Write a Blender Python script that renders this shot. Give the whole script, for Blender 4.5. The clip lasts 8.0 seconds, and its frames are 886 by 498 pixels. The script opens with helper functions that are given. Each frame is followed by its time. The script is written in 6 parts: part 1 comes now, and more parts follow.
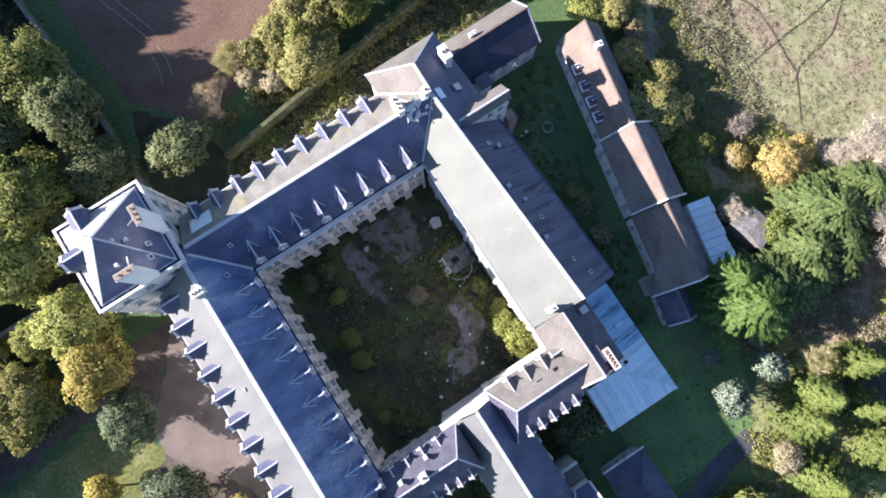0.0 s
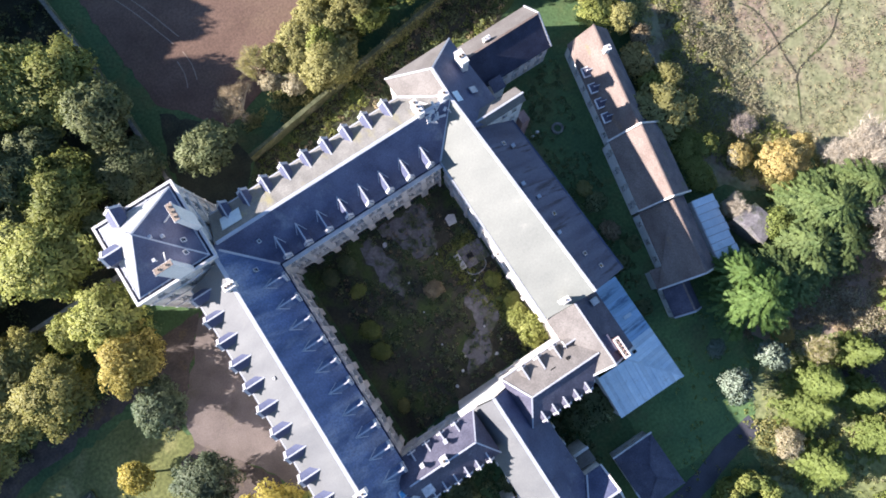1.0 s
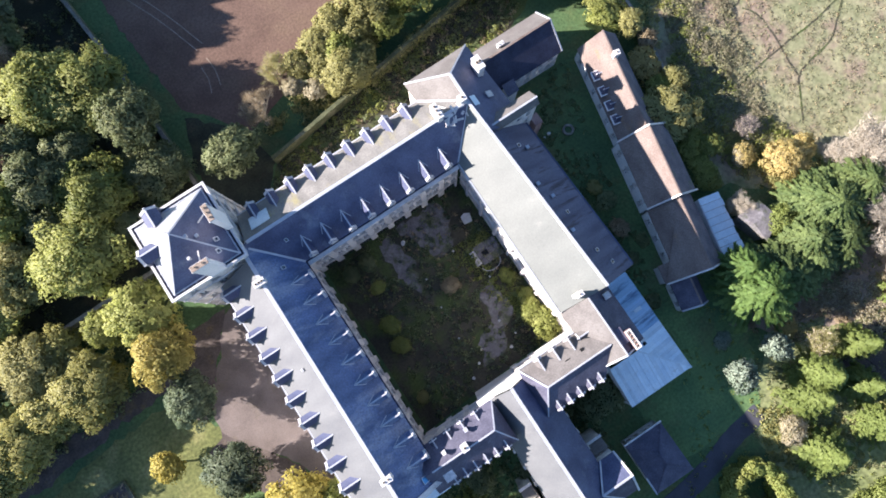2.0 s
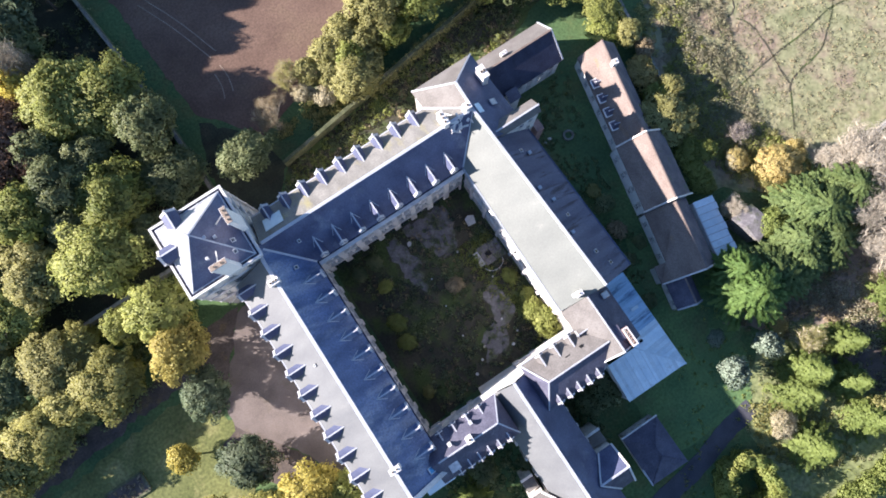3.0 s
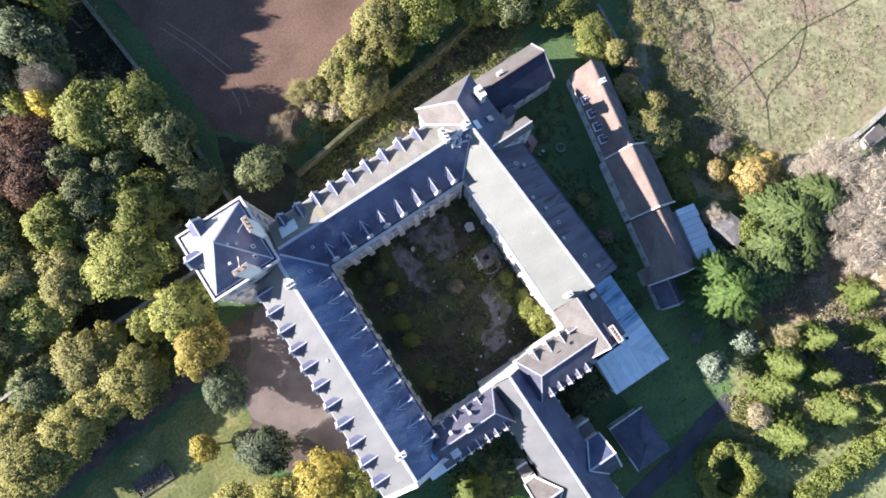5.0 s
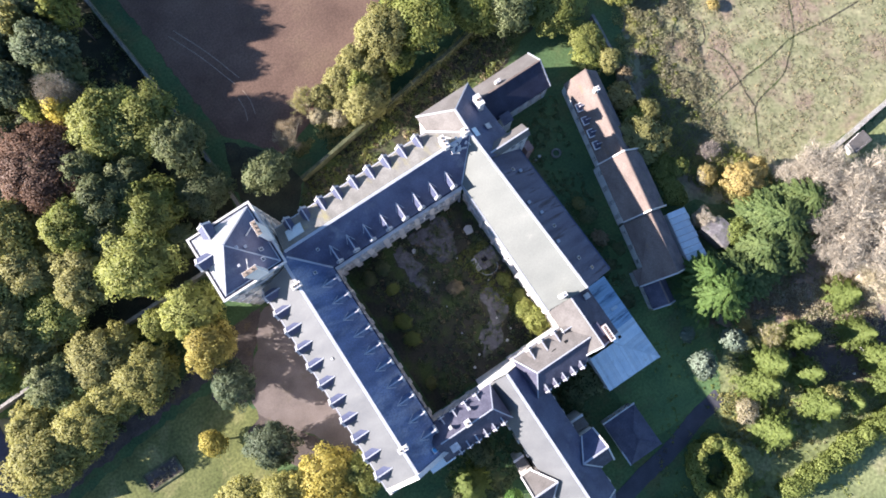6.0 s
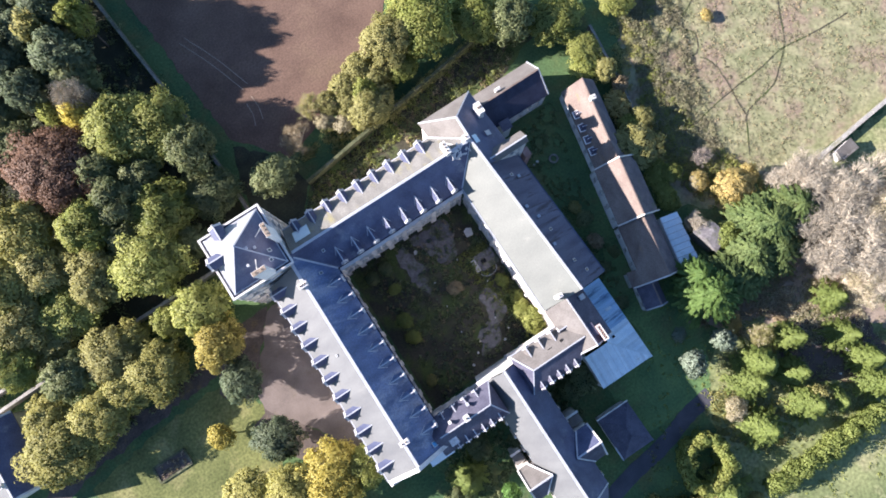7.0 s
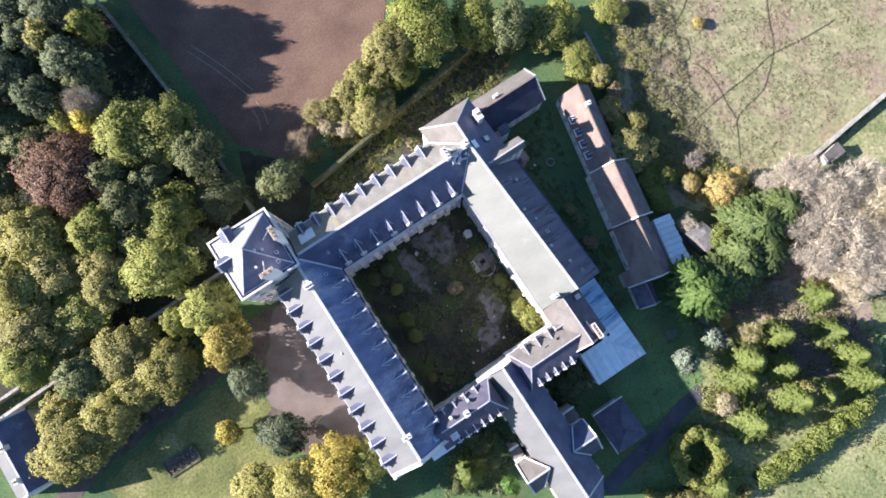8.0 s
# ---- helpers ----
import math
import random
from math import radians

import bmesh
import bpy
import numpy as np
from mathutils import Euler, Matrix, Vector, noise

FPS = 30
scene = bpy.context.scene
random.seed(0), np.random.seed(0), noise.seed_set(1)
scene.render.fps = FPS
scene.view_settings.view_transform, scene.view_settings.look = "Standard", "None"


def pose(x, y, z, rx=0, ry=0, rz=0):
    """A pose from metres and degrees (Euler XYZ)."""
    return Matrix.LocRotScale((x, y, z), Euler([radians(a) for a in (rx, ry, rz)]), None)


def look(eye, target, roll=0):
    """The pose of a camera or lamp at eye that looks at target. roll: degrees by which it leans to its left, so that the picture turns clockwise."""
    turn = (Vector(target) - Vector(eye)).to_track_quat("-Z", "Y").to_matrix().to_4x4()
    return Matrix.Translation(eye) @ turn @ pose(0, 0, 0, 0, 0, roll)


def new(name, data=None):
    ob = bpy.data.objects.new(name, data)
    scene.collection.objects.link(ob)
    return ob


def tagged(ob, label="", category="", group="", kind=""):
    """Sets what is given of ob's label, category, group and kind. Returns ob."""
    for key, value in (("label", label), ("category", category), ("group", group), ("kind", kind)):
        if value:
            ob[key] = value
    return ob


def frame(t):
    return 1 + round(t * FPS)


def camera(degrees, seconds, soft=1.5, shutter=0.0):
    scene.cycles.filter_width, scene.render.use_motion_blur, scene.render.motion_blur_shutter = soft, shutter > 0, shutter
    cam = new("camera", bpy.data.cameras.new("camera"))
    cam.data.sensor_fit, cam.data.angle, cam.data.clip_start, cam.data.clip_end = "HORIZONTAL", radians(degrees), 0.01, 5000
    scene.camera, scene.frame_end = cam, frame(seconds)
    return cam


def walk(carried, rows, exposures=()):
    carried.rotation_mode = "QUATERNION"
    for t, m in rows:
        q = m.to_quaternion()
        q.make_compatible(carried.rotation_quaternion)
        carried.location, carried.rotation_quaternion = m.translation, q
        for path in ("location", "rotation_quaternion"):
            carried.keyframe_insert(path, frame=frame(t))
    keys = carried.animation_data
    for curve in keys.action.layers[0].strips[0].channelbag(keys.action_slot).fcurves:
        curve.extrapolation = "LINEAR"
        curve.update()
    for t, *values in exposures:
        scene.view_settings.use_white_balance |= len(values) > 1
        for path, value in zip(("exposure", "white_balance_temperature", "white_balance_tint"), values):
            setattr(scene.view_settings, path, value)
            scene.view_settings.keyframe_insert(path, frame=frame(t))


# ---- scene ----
cam = camera(72.0, 8.0, 1.75)
EXPOSURES = [(0.0, 1.72, 6150, 16), (8.0, 1.7, 6150, 16)]
PATH = [
    (0, (0.499, -0.552, 91.977), (0.488, -0.298, 89.994), -2.5),
    (0.5, (-0.475, -1.047, 93.999), (-0.488, -0.794, 92.015), -3.1),
    (1, (-1.78, -1.57, 95.969), (-1.793, -1.319, 93.985), -3.2),
    (1.5, (-3.193, -1.971, 97.859), (-3.209, -1.724, 95.875), -4.3),
    (3, (-5.272, -2.564, 103.735), (-5.283, -2.317, 101.75), -3.0),
    (3.5, (-5.29, -2.794, 105.652), (-5.305, -2.543, 103.668), -3.8),
    (4, (-5.096, -3.015, 107.676), (-5.116, -2.761, 105.692), -4.7),
    (4.5, (-5.236, -3.073, 109.762), (-5.252, -2.819, 107.778), -4.1),
    (6, (-5.555, -3.128, 115.936), (-5.563, -2.876, 113.952), -2.4),
    (6.5, (-5.549, -3.208, 118.051), (-5.559, -2.957, 116.067), -2.5),
    (7, (-5.558, -3.383, 120.049), (-5.568, -3.13, 118.066), -2.5),
    (7.5, (-5.656, -3.369, 122.002), (-5.664, -3.117, 120.018), -2.1),
    (8, (-5.969, -3.285, 123.856), (-5.973, -3.037, 121.871), -1.3),
]
walk(cam, [(t, look(eye, target, roll)) for t, eye, target, roll in PATH], EXPOSURES)

# ---- light ----
SUN_FROM = Vector((-0.999, -0.044, 0.0)).normalized()
SUN_UP = radians(24.2)
world = bpy.data.worlds.new("sky")
scene.world = world
world.use_nodes = True
_n, _l = world.node_tree.nodes, world.node_tree.links
_sky = _n.new("ShaderNodeTexSky")
_sky.sky_type = "NISHITA"
_sky.sun_disc = False
_sky.sun_elevation = SUN_UP
_sky.sun_rotation = math.atan2(SUN_FROM.x, SUN_FROM.y)
_sky.air_density, _sky.dust_density, _sky.ozone_density = 1.0, 0.2, 4.0
_n["Background"].inputs["Strength"].default_value = 0.072
_l.new(_sky.outputs[0], _n["Background"].inputs["Color"])
sun_data = bpy.data.lights.new("sun", "SUN")
sun_data.energy, sun_data.angle, sun_data.color = 5.0, radians(0.6), (1.0, 0.915, 0.83)
sun = new("sun", sun_data)
_to_sun = SUN_FROM * math.cos(SUN_UP) + Vector((0, 0, math.sin(SUN_UP)))
sun.matrix_world = Matrix.Translation((0, 0, 200)) @ _to_sun.to_track_quat("Z", "Y").to_matrix().to_4x4()


# ---- materials ----
def material(name, dark, light, scale=0.5, rough=0.8, stretch=(1, 1, 1), fine=6.0, fine_amount=0.35, bump=0.3,
             stain=None, stain_scale=0.15, stain_low=0.5, stain_high=0.7, metal=0.0, vary=0.0, island=0.0, spec=0.3, leaf=0.0):
    m = bpy.data.materials.new(name)
    m.use_nodes = True
    n, l = m.node_tree.nodes, m.node_tree.links
    b = n["Principled BSDF"]
    b.inputs["Roughness"].default_value, b.inputs["Metallic"].default_value = rough, metal
    b.inputs["Specular IOR Level"].default_value = spec
    co, mp = n.new("ShaderNodeTexCoord"), n.new("ShaderNodeMapping")
    mp.inputs["Scale"].default_value = stretch
    l.new(co.outputs["Object"], mp.inputs["Vector"])
    big, small = n.new("ShaderNodeTexNoise"), n.new("ShaderNodeTexNoise")
    big.inputs["Scale"].default_value, big.inputs["Detail"].default_value = scale, 5
    small.inputs["Scale"].default_value, small.inputs["Detail"].default_value = fine, 4
    l.new(mp.outputs[0], big.inputs["Vector"])
    l.new(co.outputs["Object"], small.inputs["Vector"])
    ramp = n.new("ShaderNodeValToRGB")
    ramp.color_ramp.elements[0].position, ramp.color_ramp.elements[1].position = 0.32, 0.68
    ramp.color_ramp.elements[0].color, ramp.color_ramp.elements[1].color = (*dark, 1), (*light, 1)
    l.new(big.outputs["Fac"], ramp.inputs["Fac"])
    col = ramp.outputs["Color"]
    if stain:
        third, sr, mix = n.new("ShaderNodeTexNoise"), n.new("ShaderNodeMapRange"), n.new("ShaderNodeMix")
        third.inputs["Scale"].default_value, third.inputs["Detail"].default_value = stain_scale, 7
        third.inputs["Roughness"].default_value = 0.65
        l.new(mp.outputs[0], third.inputs["Vector"])
        sr.inputs["From Min"].default_value, sr.inputs["From Max"].default_value = stain_low, stain_high
        l.new(third.outputs["Fac"], sr.inputs["Value"])
        mix.data_type = "RGBA"
        l.new(sr.outputs[0], mix.inputs["Factor"])
        l.new(col, mix.inputs["A"])
        mix.inputs["B"].default_value = (*stain, 1)
        col = mix.outputs["Result"]
    hsv, val = n.new("ShaderNodeHueSaturation"), n.new("ShaderNodeMapRange")
    val.inputs["From Min"].default_value, val.inputs["From Max"].default_value = 0.25, 0.75
    val.inputs["To Min"].default_value, val.inputs["To Max"].default_value = 1 - fine_amount, 1 + fine_amount
    l.new(small.outputs["Fac"], val.inputs["Value"])
    value = val.outputs[0]
    for amount, node, socket in ((vary, "ShaderNodeObjectInfo", "Random"), (island, "ShaderNodeNewGeometry", "Random Per Island")):
        if amount:
            src, mr, mul = n.new(node), n.new("ShaderNodeMapRange"), n.new("ShaderNodeMath")
            mr.inputs["To Min"].default_value, mr.inputs["To Max"].default_value = 1 - amount, 1 + amount
            l.new(src.outputs[socket], mr.inputs["Value"])
            mul.operation = "MULTIPLY"
            l.new(value, mul.inputs[0])
            l.new(mr.outputs[0], mul.inputs[1])
            value = mul.outputs[0]
    l.new(value, hsv.inputs["Value"])
    l.new(col, hsv.inputs["Color"])
    l.new(hsv.outputs["Color"], b.inputs["Base Color"])
    if bump:
        bp = n.new("ShaderNodeBump")
        bp.inputs["Strength"].default_value, bp.inputs["Distance"].default_value = bump, 0.08
        l.new(small.outputs["Fac"], bp.inputs["Height"])
        l.new(bp.outputs["Normal"], b.inputs["Normal"])
    if leaf:
        tr, add = n.new("ShaderNodeBsdfTranslucent"), n.new("ShaderNodeMixShader")
        l.new(hsv.outputs["Color"], tr.inputs["Color"])
        add.inputs["Fac"].default_value = leaf
        l.new(b.outputs[0], add.inputs[1])
        l.new(tr.outputs[0], add.inputs[2])
        l.new(add.outputs[0], n["Material Output"].inputs["Surface"])
    return m


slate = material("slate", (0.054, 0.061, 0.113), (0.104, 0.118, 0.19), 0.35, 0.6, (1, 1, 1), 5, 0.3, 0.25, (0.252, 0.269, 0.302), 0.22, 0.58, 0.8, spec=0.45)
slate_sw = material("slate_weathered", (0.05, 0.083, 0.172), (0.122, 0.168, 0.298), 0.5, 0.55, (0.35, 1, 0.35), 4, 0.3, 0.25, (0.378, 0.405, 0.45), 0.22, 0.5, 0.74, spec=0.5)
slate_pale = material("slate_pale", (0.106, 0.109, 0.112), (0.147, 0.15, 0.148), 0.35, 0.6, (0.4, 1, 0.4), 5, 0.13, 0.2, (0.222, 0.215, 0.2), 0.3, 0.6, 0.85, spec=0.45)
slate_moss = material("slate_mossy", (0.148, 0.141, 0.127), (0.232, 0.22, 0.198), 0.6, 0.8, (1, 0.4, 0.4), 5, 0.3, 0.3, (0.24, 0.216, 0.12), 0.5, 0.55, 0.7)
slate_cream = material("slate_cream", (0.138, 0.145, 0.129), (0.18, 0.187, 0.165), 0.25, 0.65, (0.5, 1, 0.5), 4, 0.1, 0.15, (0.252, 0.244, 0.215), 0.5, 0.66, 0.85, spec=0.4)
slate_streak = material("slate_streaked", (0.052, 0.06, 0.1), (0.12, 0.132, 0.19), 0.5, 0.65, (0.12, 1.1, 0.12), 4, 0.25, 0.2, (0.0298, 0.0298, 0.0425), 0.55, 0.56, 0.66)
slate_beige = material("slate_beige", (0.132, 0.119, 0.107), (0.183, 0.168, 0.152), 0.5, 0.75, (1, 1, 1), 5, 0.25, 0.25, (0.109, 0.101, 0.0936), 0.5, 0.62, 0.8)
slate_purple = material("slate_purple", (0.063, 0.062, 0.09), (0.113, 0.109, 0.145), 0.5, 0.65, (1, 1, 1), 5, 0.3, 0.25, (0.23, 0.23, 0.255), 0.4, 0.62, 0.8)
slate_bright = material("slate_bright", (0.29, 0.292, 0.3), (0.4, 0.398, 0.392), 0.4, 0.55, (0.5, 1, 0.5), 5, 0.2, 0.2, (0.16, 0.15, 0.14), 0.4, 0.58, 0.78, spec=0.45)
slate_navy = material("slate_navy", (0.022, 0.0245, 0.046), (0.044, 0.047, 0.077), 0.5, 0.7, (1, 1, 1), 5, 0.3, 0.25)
rubble_moss = material("mossy_rubble", (0.06, 0.068, 0.034), (0.12, 0.125, 0.066), 0.6, 0.95, (1, 1, 1), 3, 0.4, 0.5, (0.2, 0.195, 0.13), 0.4, 0.55, 0.7)
tile = material("clay_tile", (0.16, 0.12, 0.1), (0.24, 0.19, 0.16), 0.5, 0.85, (1, 0.5, 1), 5, 0.3, 0.3, (0.32, 0.192, 0.072), 0.35, 0.6, 0.8, vary=0.06)
tile_grey = material("clay_tile_grey", (0.099, 0.09, 0.104), (0.171, 0.149, 0.153), 0.5, 0.85, (1, 1, 1), 5, 0.3, 0.3, (0.09, 0.117, 0.045), 0.4, 0.6, 0.75)
blue_metal = material("blue_sheet_metal", (0.2, 0.36, 0.52), (0.36, 0.5, 0.63), 0.4, 0.45, (0.14, 1, 0.14), 5, 0.12, 0.1, (0.06, 0.12, 0.2), 0.9, 0.52, 0.64, spec=0.5, island=0.06, vary=0.14)
pale_metal = material("pale_sheet_metal", (0.5, 0.6, 0.66), (0.64, 0.71, 0.74), 0.6, 0.4, (1, 1, 1), 5, 0.1, 0.1, (0.36, 0.38, 0.36), 0.5, 0.6, 0.75, spec=0.5, island=0.08, vary=0.16)
zinc = material("zinc_flashing", (0.4, 0.415, 0.445), (0.5, 0.51, 0.53), 0.8, 0.4, (1, 1, 1), 5, 0.12, 0.1, spec=0.5)
stone = material("cream_stone", (0.58, 0.54, 0.49), (0.73, 0.69, 0.63), 0.5, 0.85, (1, 1, 0.4), 3, 0.22, 0.3, (0.228, 0.209, 0.19), 0.4, 0.55, 0.75)
stone_old = material("stained_stone", (0.58, 0.54, 0.51), (0.74, 0.7, 0.67), 0.6, 0.9, (1, 1, 0.3), 3, 0.25, 0.4, (0.36, 0.33, 0.31), 0.5, 0.55, 0.75)
plaster = material("white_plaster", (0.56, 0.54, 0.51), (0.68, 0.66, 0.63), 0.5, 0.85, (1, 1, 0.5), 4, 0.15, 0.2, (0.312, 0.287, 0.254), 0.4, 0.58, 0.75)
limewash = material("limewash", (0.74, 0.72, 0.69), (0.84, 0.82, 0.79), 0.5, 0.85, (1, 1, 0.5), 4, 0.12, 0.2, (0.5, 0.47, 0.43), 0.4, 0.6, 0.78)
brick_red = material("red_brick", (0.26, 0.15, 0.13), (0.36, 0.23, 0.2), 0.9, 0.9, (1, 1, 1), 8, 0.3, 0.4)
pot_clay = material("clay_pot", (0.42, 0.33, 0.25), (0.52, 0.43, 0.34), 2.0, 0.8)
soot = material("soot", (0.012, 0.012, 0.012), (0.02, 0.02, 0.02), 2.0, 0.9)
rubble = material("rubble_wall", (0.18, 0.167, 0.144), (0.288, 0.27, 0.234), 0.7, 0.95, (1, 1, 1), 3, 0.35, 0.5, (0.108, 0.126, 0.063), 0.35, 0.5, 0.7)
coping_stone = material("weathered_coping", (0.3, 0.28, 0.25), (0.42, 0.4, 0.36), 0.6, 0.95, (1, 1, 1), 3, 0.3, 0.4, (0.2, 0.2, 0.13), 0.4, 0.55, 0.7)
white_wood = material("white_painted_wood", (0.68, 0.67, 0.64), (0.78, 0.77, 0.74), 1.0, 0.6)
dark_wood = material("dark_wood", (0.07, 0.055, 0.045), (0.12, 0.09, 0.07), 1.0, 0.7)
bark = material("bark", (0.09, 0.075, 0.06), (0.17, 0.14, 0.11), 1.5, 0.95)
bark_pale = material("pale_bark", (0.44, 0.375, 0.28), (0.58, 0.5, 0.385), 1.5, 0.9)
grass = material("grass", (0.042, 0.09, 0.04), (0.1, 0.158, 0.058), 0.09, 0.95, (1, 1, 1), 2.2, 0.35, 0.6, (0.12, 0.115, 0.045), 0.12, 0.5, 0.7)
meadow_m = material("rough_meadow", (0.17, 0.18, 0.088), (0.305, 0.286, 0.162), 0.28, 0.95, (1, 1, 1), 1.3, 0.35, 0.9, (0.25, 0.19, 0.135), 0.11, 0.48, 0.62)
soil = material("ploughed_soil", (0.11, 0.068, 0.05), (0.173, 0.111, 0.08), 0.12, 0.95, (1, 1, 1), 2.5, 0.25, 0.6, (0.165, 0.11, 0.074), 0.08, 0.52, 0.68)
lawn_m = material("lawn", (0.092, 0.108, 0.035), (0.185, 0.195, 0.068), 0.12, 0.95, (1, 1, 1), 2.0, 0.45, 0.6, (0.3, 0.27, 0.12), 0.1, 0.52, 0.7)
lawn_rough = material("rough_lawn", (0.125, 0.155, 0.062), (0.23, 0.25, 0.11), 0.12, 0.95, (1, 1, 1), 1.6, 0.45, 0.6, (0.3, 0.28, 0.15), 0.1, 0.52, 0.7)
dry_soil = material("dry_soil", (0.24, 0.188, 0.142), (0.32, 0.256, 0.2), 0.5, 0.95)
shaded_floor = material("woodland_floor", (0.026, 0.03, 0.02), (0.058, 0.06, 0.036), 0.3, 0.95, (1, 1, 1), 3, 0.35, 0.5, (0.07, 0.055, 0.035), 0.25, 0.55, 0.7)
mown = material("mown_grass", (0.075, 0.142, 0.058), (0.135, 0.215, 0.078), 0.15, 0.95, (1, 1, 1), 2.2, 0.3, 0.5, (0.12, 0.13, 0.06), 0.12, 0.52, 0.7)
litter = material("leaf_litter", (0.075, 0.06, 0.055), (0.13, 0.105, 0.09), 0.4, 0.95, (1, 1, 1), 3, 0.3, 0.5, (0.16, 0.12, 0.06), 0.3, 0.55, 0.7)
gravel = material("gravel", (0.14, 0.115, 0.102), (0.2, 0.165, 0.148), 0.3, 0.95, (1, 1, 1), 6, 0.2, 0.4, (0.131, 0.107, 0.0738), 0.2, 0.56, 0.72)
asphalt = material("asphalt", (0.055, 0.055, 0.068), (0.085, 0.085, 0.1), 0.4, 0.9, (1, 1, 1), 6, 0.2, 0.3)
court_soil = material("court_ground", (0.04, 0.039, 0.026), (0.082, 0.073, 0.05), 0.18, 0.95, (1, 1, 1), 2.5, 0.4, 0.6, (0.075, 0.1, 0.03), 0.16, 0.48, 0.6)
paving = material("broken_paving", (0.14, 0.128, 0.128), (0.24, 0.222, 0.22), 0.7, 0.9, (1, 1, 1), 3, 0.3, 0.4, (0.1, 0.11, 0.06), 0.45, 0.5, 0.62)
leaf_mats = {
    "green": material("leaf_green", (0.241, 0.287, 0.0715), (0.43, 0.44, 0.134), 0.35, 0.6, island=0.08, fine_amount=0.15, vary=0.12, leaf=0.5, bump=0),
    "dark": material("leaf_dark_green", (0.161, 0.207, 0.0929), (0.32, 0.34, 0.161), 0.35, 0.6, island=0.08, fine_amount=0.15, vary=0.15, leaf=0.5, bump=0),
    "yellow": material("leaf_yellow_green", (0.353, 0.386, 0.104), (0.512, 0.518, 0.174), 0.3, 0.6, island=0.08, fine_amount=0.15, vary=0.15, leaf=0.5, bump=0),
    "gold": material("leaf_golden", (0.536, 0.437, 0.16), (0.7, 0.57, 0.258), 0.3, 0.6, island=0.08, fine_amount=0.15, vary=0.12, leaf=0.5, bump=0),
    "deep": material("leaf_deep_green", (0.125, 0.175, 0.106), (0.25, 0.29, 0.161), 0.35, 0.6, island=0.08, fine_amount=0.15, vary=0.15, leaf=0.5, bump=0),
    "clipped": material("leaf_fresh_green", (0.12, 0.24, 0.0559), (0.2, 0.36, 0.0994), 0.5, 0.6, island=0.08, fine_amount=0.15, leaf=0.35, bump=0),
    "orange": material("leaf_orange_gold", (0.42, 0.355, 0.098), (0.58, 0.5, 0.16), 0.3, 0.6, island=0.08, fine_amount=0.15, leaf=0.5, bump=0),
    "olive": material("leaf_olive_gold", (0.368, 0.352, 0.104), (0.512, 0.482, 0.176), 0.3, 0.6, island=0.08, fine_amount=0.15, vary=0.14, leaf=0.5, bump=0),
    "amber": material("leaf_amber", (0.552, 0.471, 0.106), (0.71, 0.61, 0.177), 0.3, 0.6, island=0.08, fine_amount=0.15, vary=0.1, leaf=0.5, bump=0),
    "mauve": material("twig_mauve", (0.16, 0.138, 0.13), (0.24, 0.21, 0.195), 0.5, 0.8, island=0.08, fine_amount=0.15, leaf=0.3, bump=0),
    "pale": material("leaf_pale_olive", (0.352, 0.337, 0.119), (0.486, 0.456, 0.192), 0.4, 0.65, island=0.08, fine_amount=0.15, vary=0.12, leaf=0.5, bump=0),
    "copper": material("leaf_copper", (0.205, 0.125, 0.0818), (0.3, 0.19, 0.129), 0.35, 0.6, island=0.08, fine_amount=0.15, leaf=0.45, bump=0),
    "silver": material("leaf_silver", (0.184, 0.241, 0.164), (0.3, 0.35, 0.261), 0.4, 0.65, island=0.08, fine_amount=0.15, leaf=0.2, bump=0),
    "conifer": material("needle_green", (0.08, 0.122, 0.0373), (0.168, 0.215, 0.0694), 0.3, 0.65, island=0.08, fine_amount=0.15, vary=0.2, leaf=0.2, bump=0),
    "cypress": material("needle_yellow_green", (0.17, 0.22, 0.057), (0.27, 0.325, 0.0935), 0.3, 0.65, island=0.08, fine_amount=0.15, vary=0.15, leaf=0.5, bump=0),
    "ash": material("twig_ash", (0.3, 0.266, 0.205), (0.435, 0.392, 0.31), 0.5, 0.8, island=0.08, fine_amount=0.15, vary=0.25, leaf=0.2, bump=0),
    "straw": material("leaf_straw", (0.483, 0.425, 0.262), (0.6, 0.54, 0.373), 0.5, 0.8, island=0.08, fine_amount=0.15, vary=0.1, leaf=0.5, bump=0),
    "scrub": material("dull_scrub", (0.245, 0.222, 0.138), (0.37, 0.335, 0.215), 0.3, 0.8, island=0.1, fine_amount=0.2, leaf=0.3, bump=0),
    "bushy": material("needle_fresh_green", (0.09, 0.16, 0.0373), (0.165, 0.25, 0.0652), 0.4, 0.65, island=0.1, fine_amount=0.15, leaf=0.3, bump=0),
    "tussock": material("tussock_grass", (0.235, 0.235, 0.118), (0.375, 0.36, 0.207), 0.25, 0.85, island=0.14, fine_amount=0.2, leaf=0.3, bump=0),
    "hedge": material("hedge_yellow_green", (0.2, 0.245, 0.0621), (0.33, 0.38, 0.109), 0.35, 0.65, island=0.1, fine_amount=0.15, leaf=0.4, bump=0),
    "brown": material("leaf_brown", (0.299, 0.23, 0.132), (0.44, 0.35, 0.207), 0.5, 0.8, island=0.08, fine_amount=0.15, vary=0.15, leaf=0.2, bump=0),
}
glass = bpy.data.materials.new("window_glass")
glass.use_nodes = True
_b = glass.node_tree.nodes["Principled BSDF"]
_b.inputs["Base Color"].default_value = (0.45, 0.5, 0.52, 1)
_b.inputs["Roughness"].default_value, _b.inputs["Transmission Weight"].default_value = 0.06, 0.9
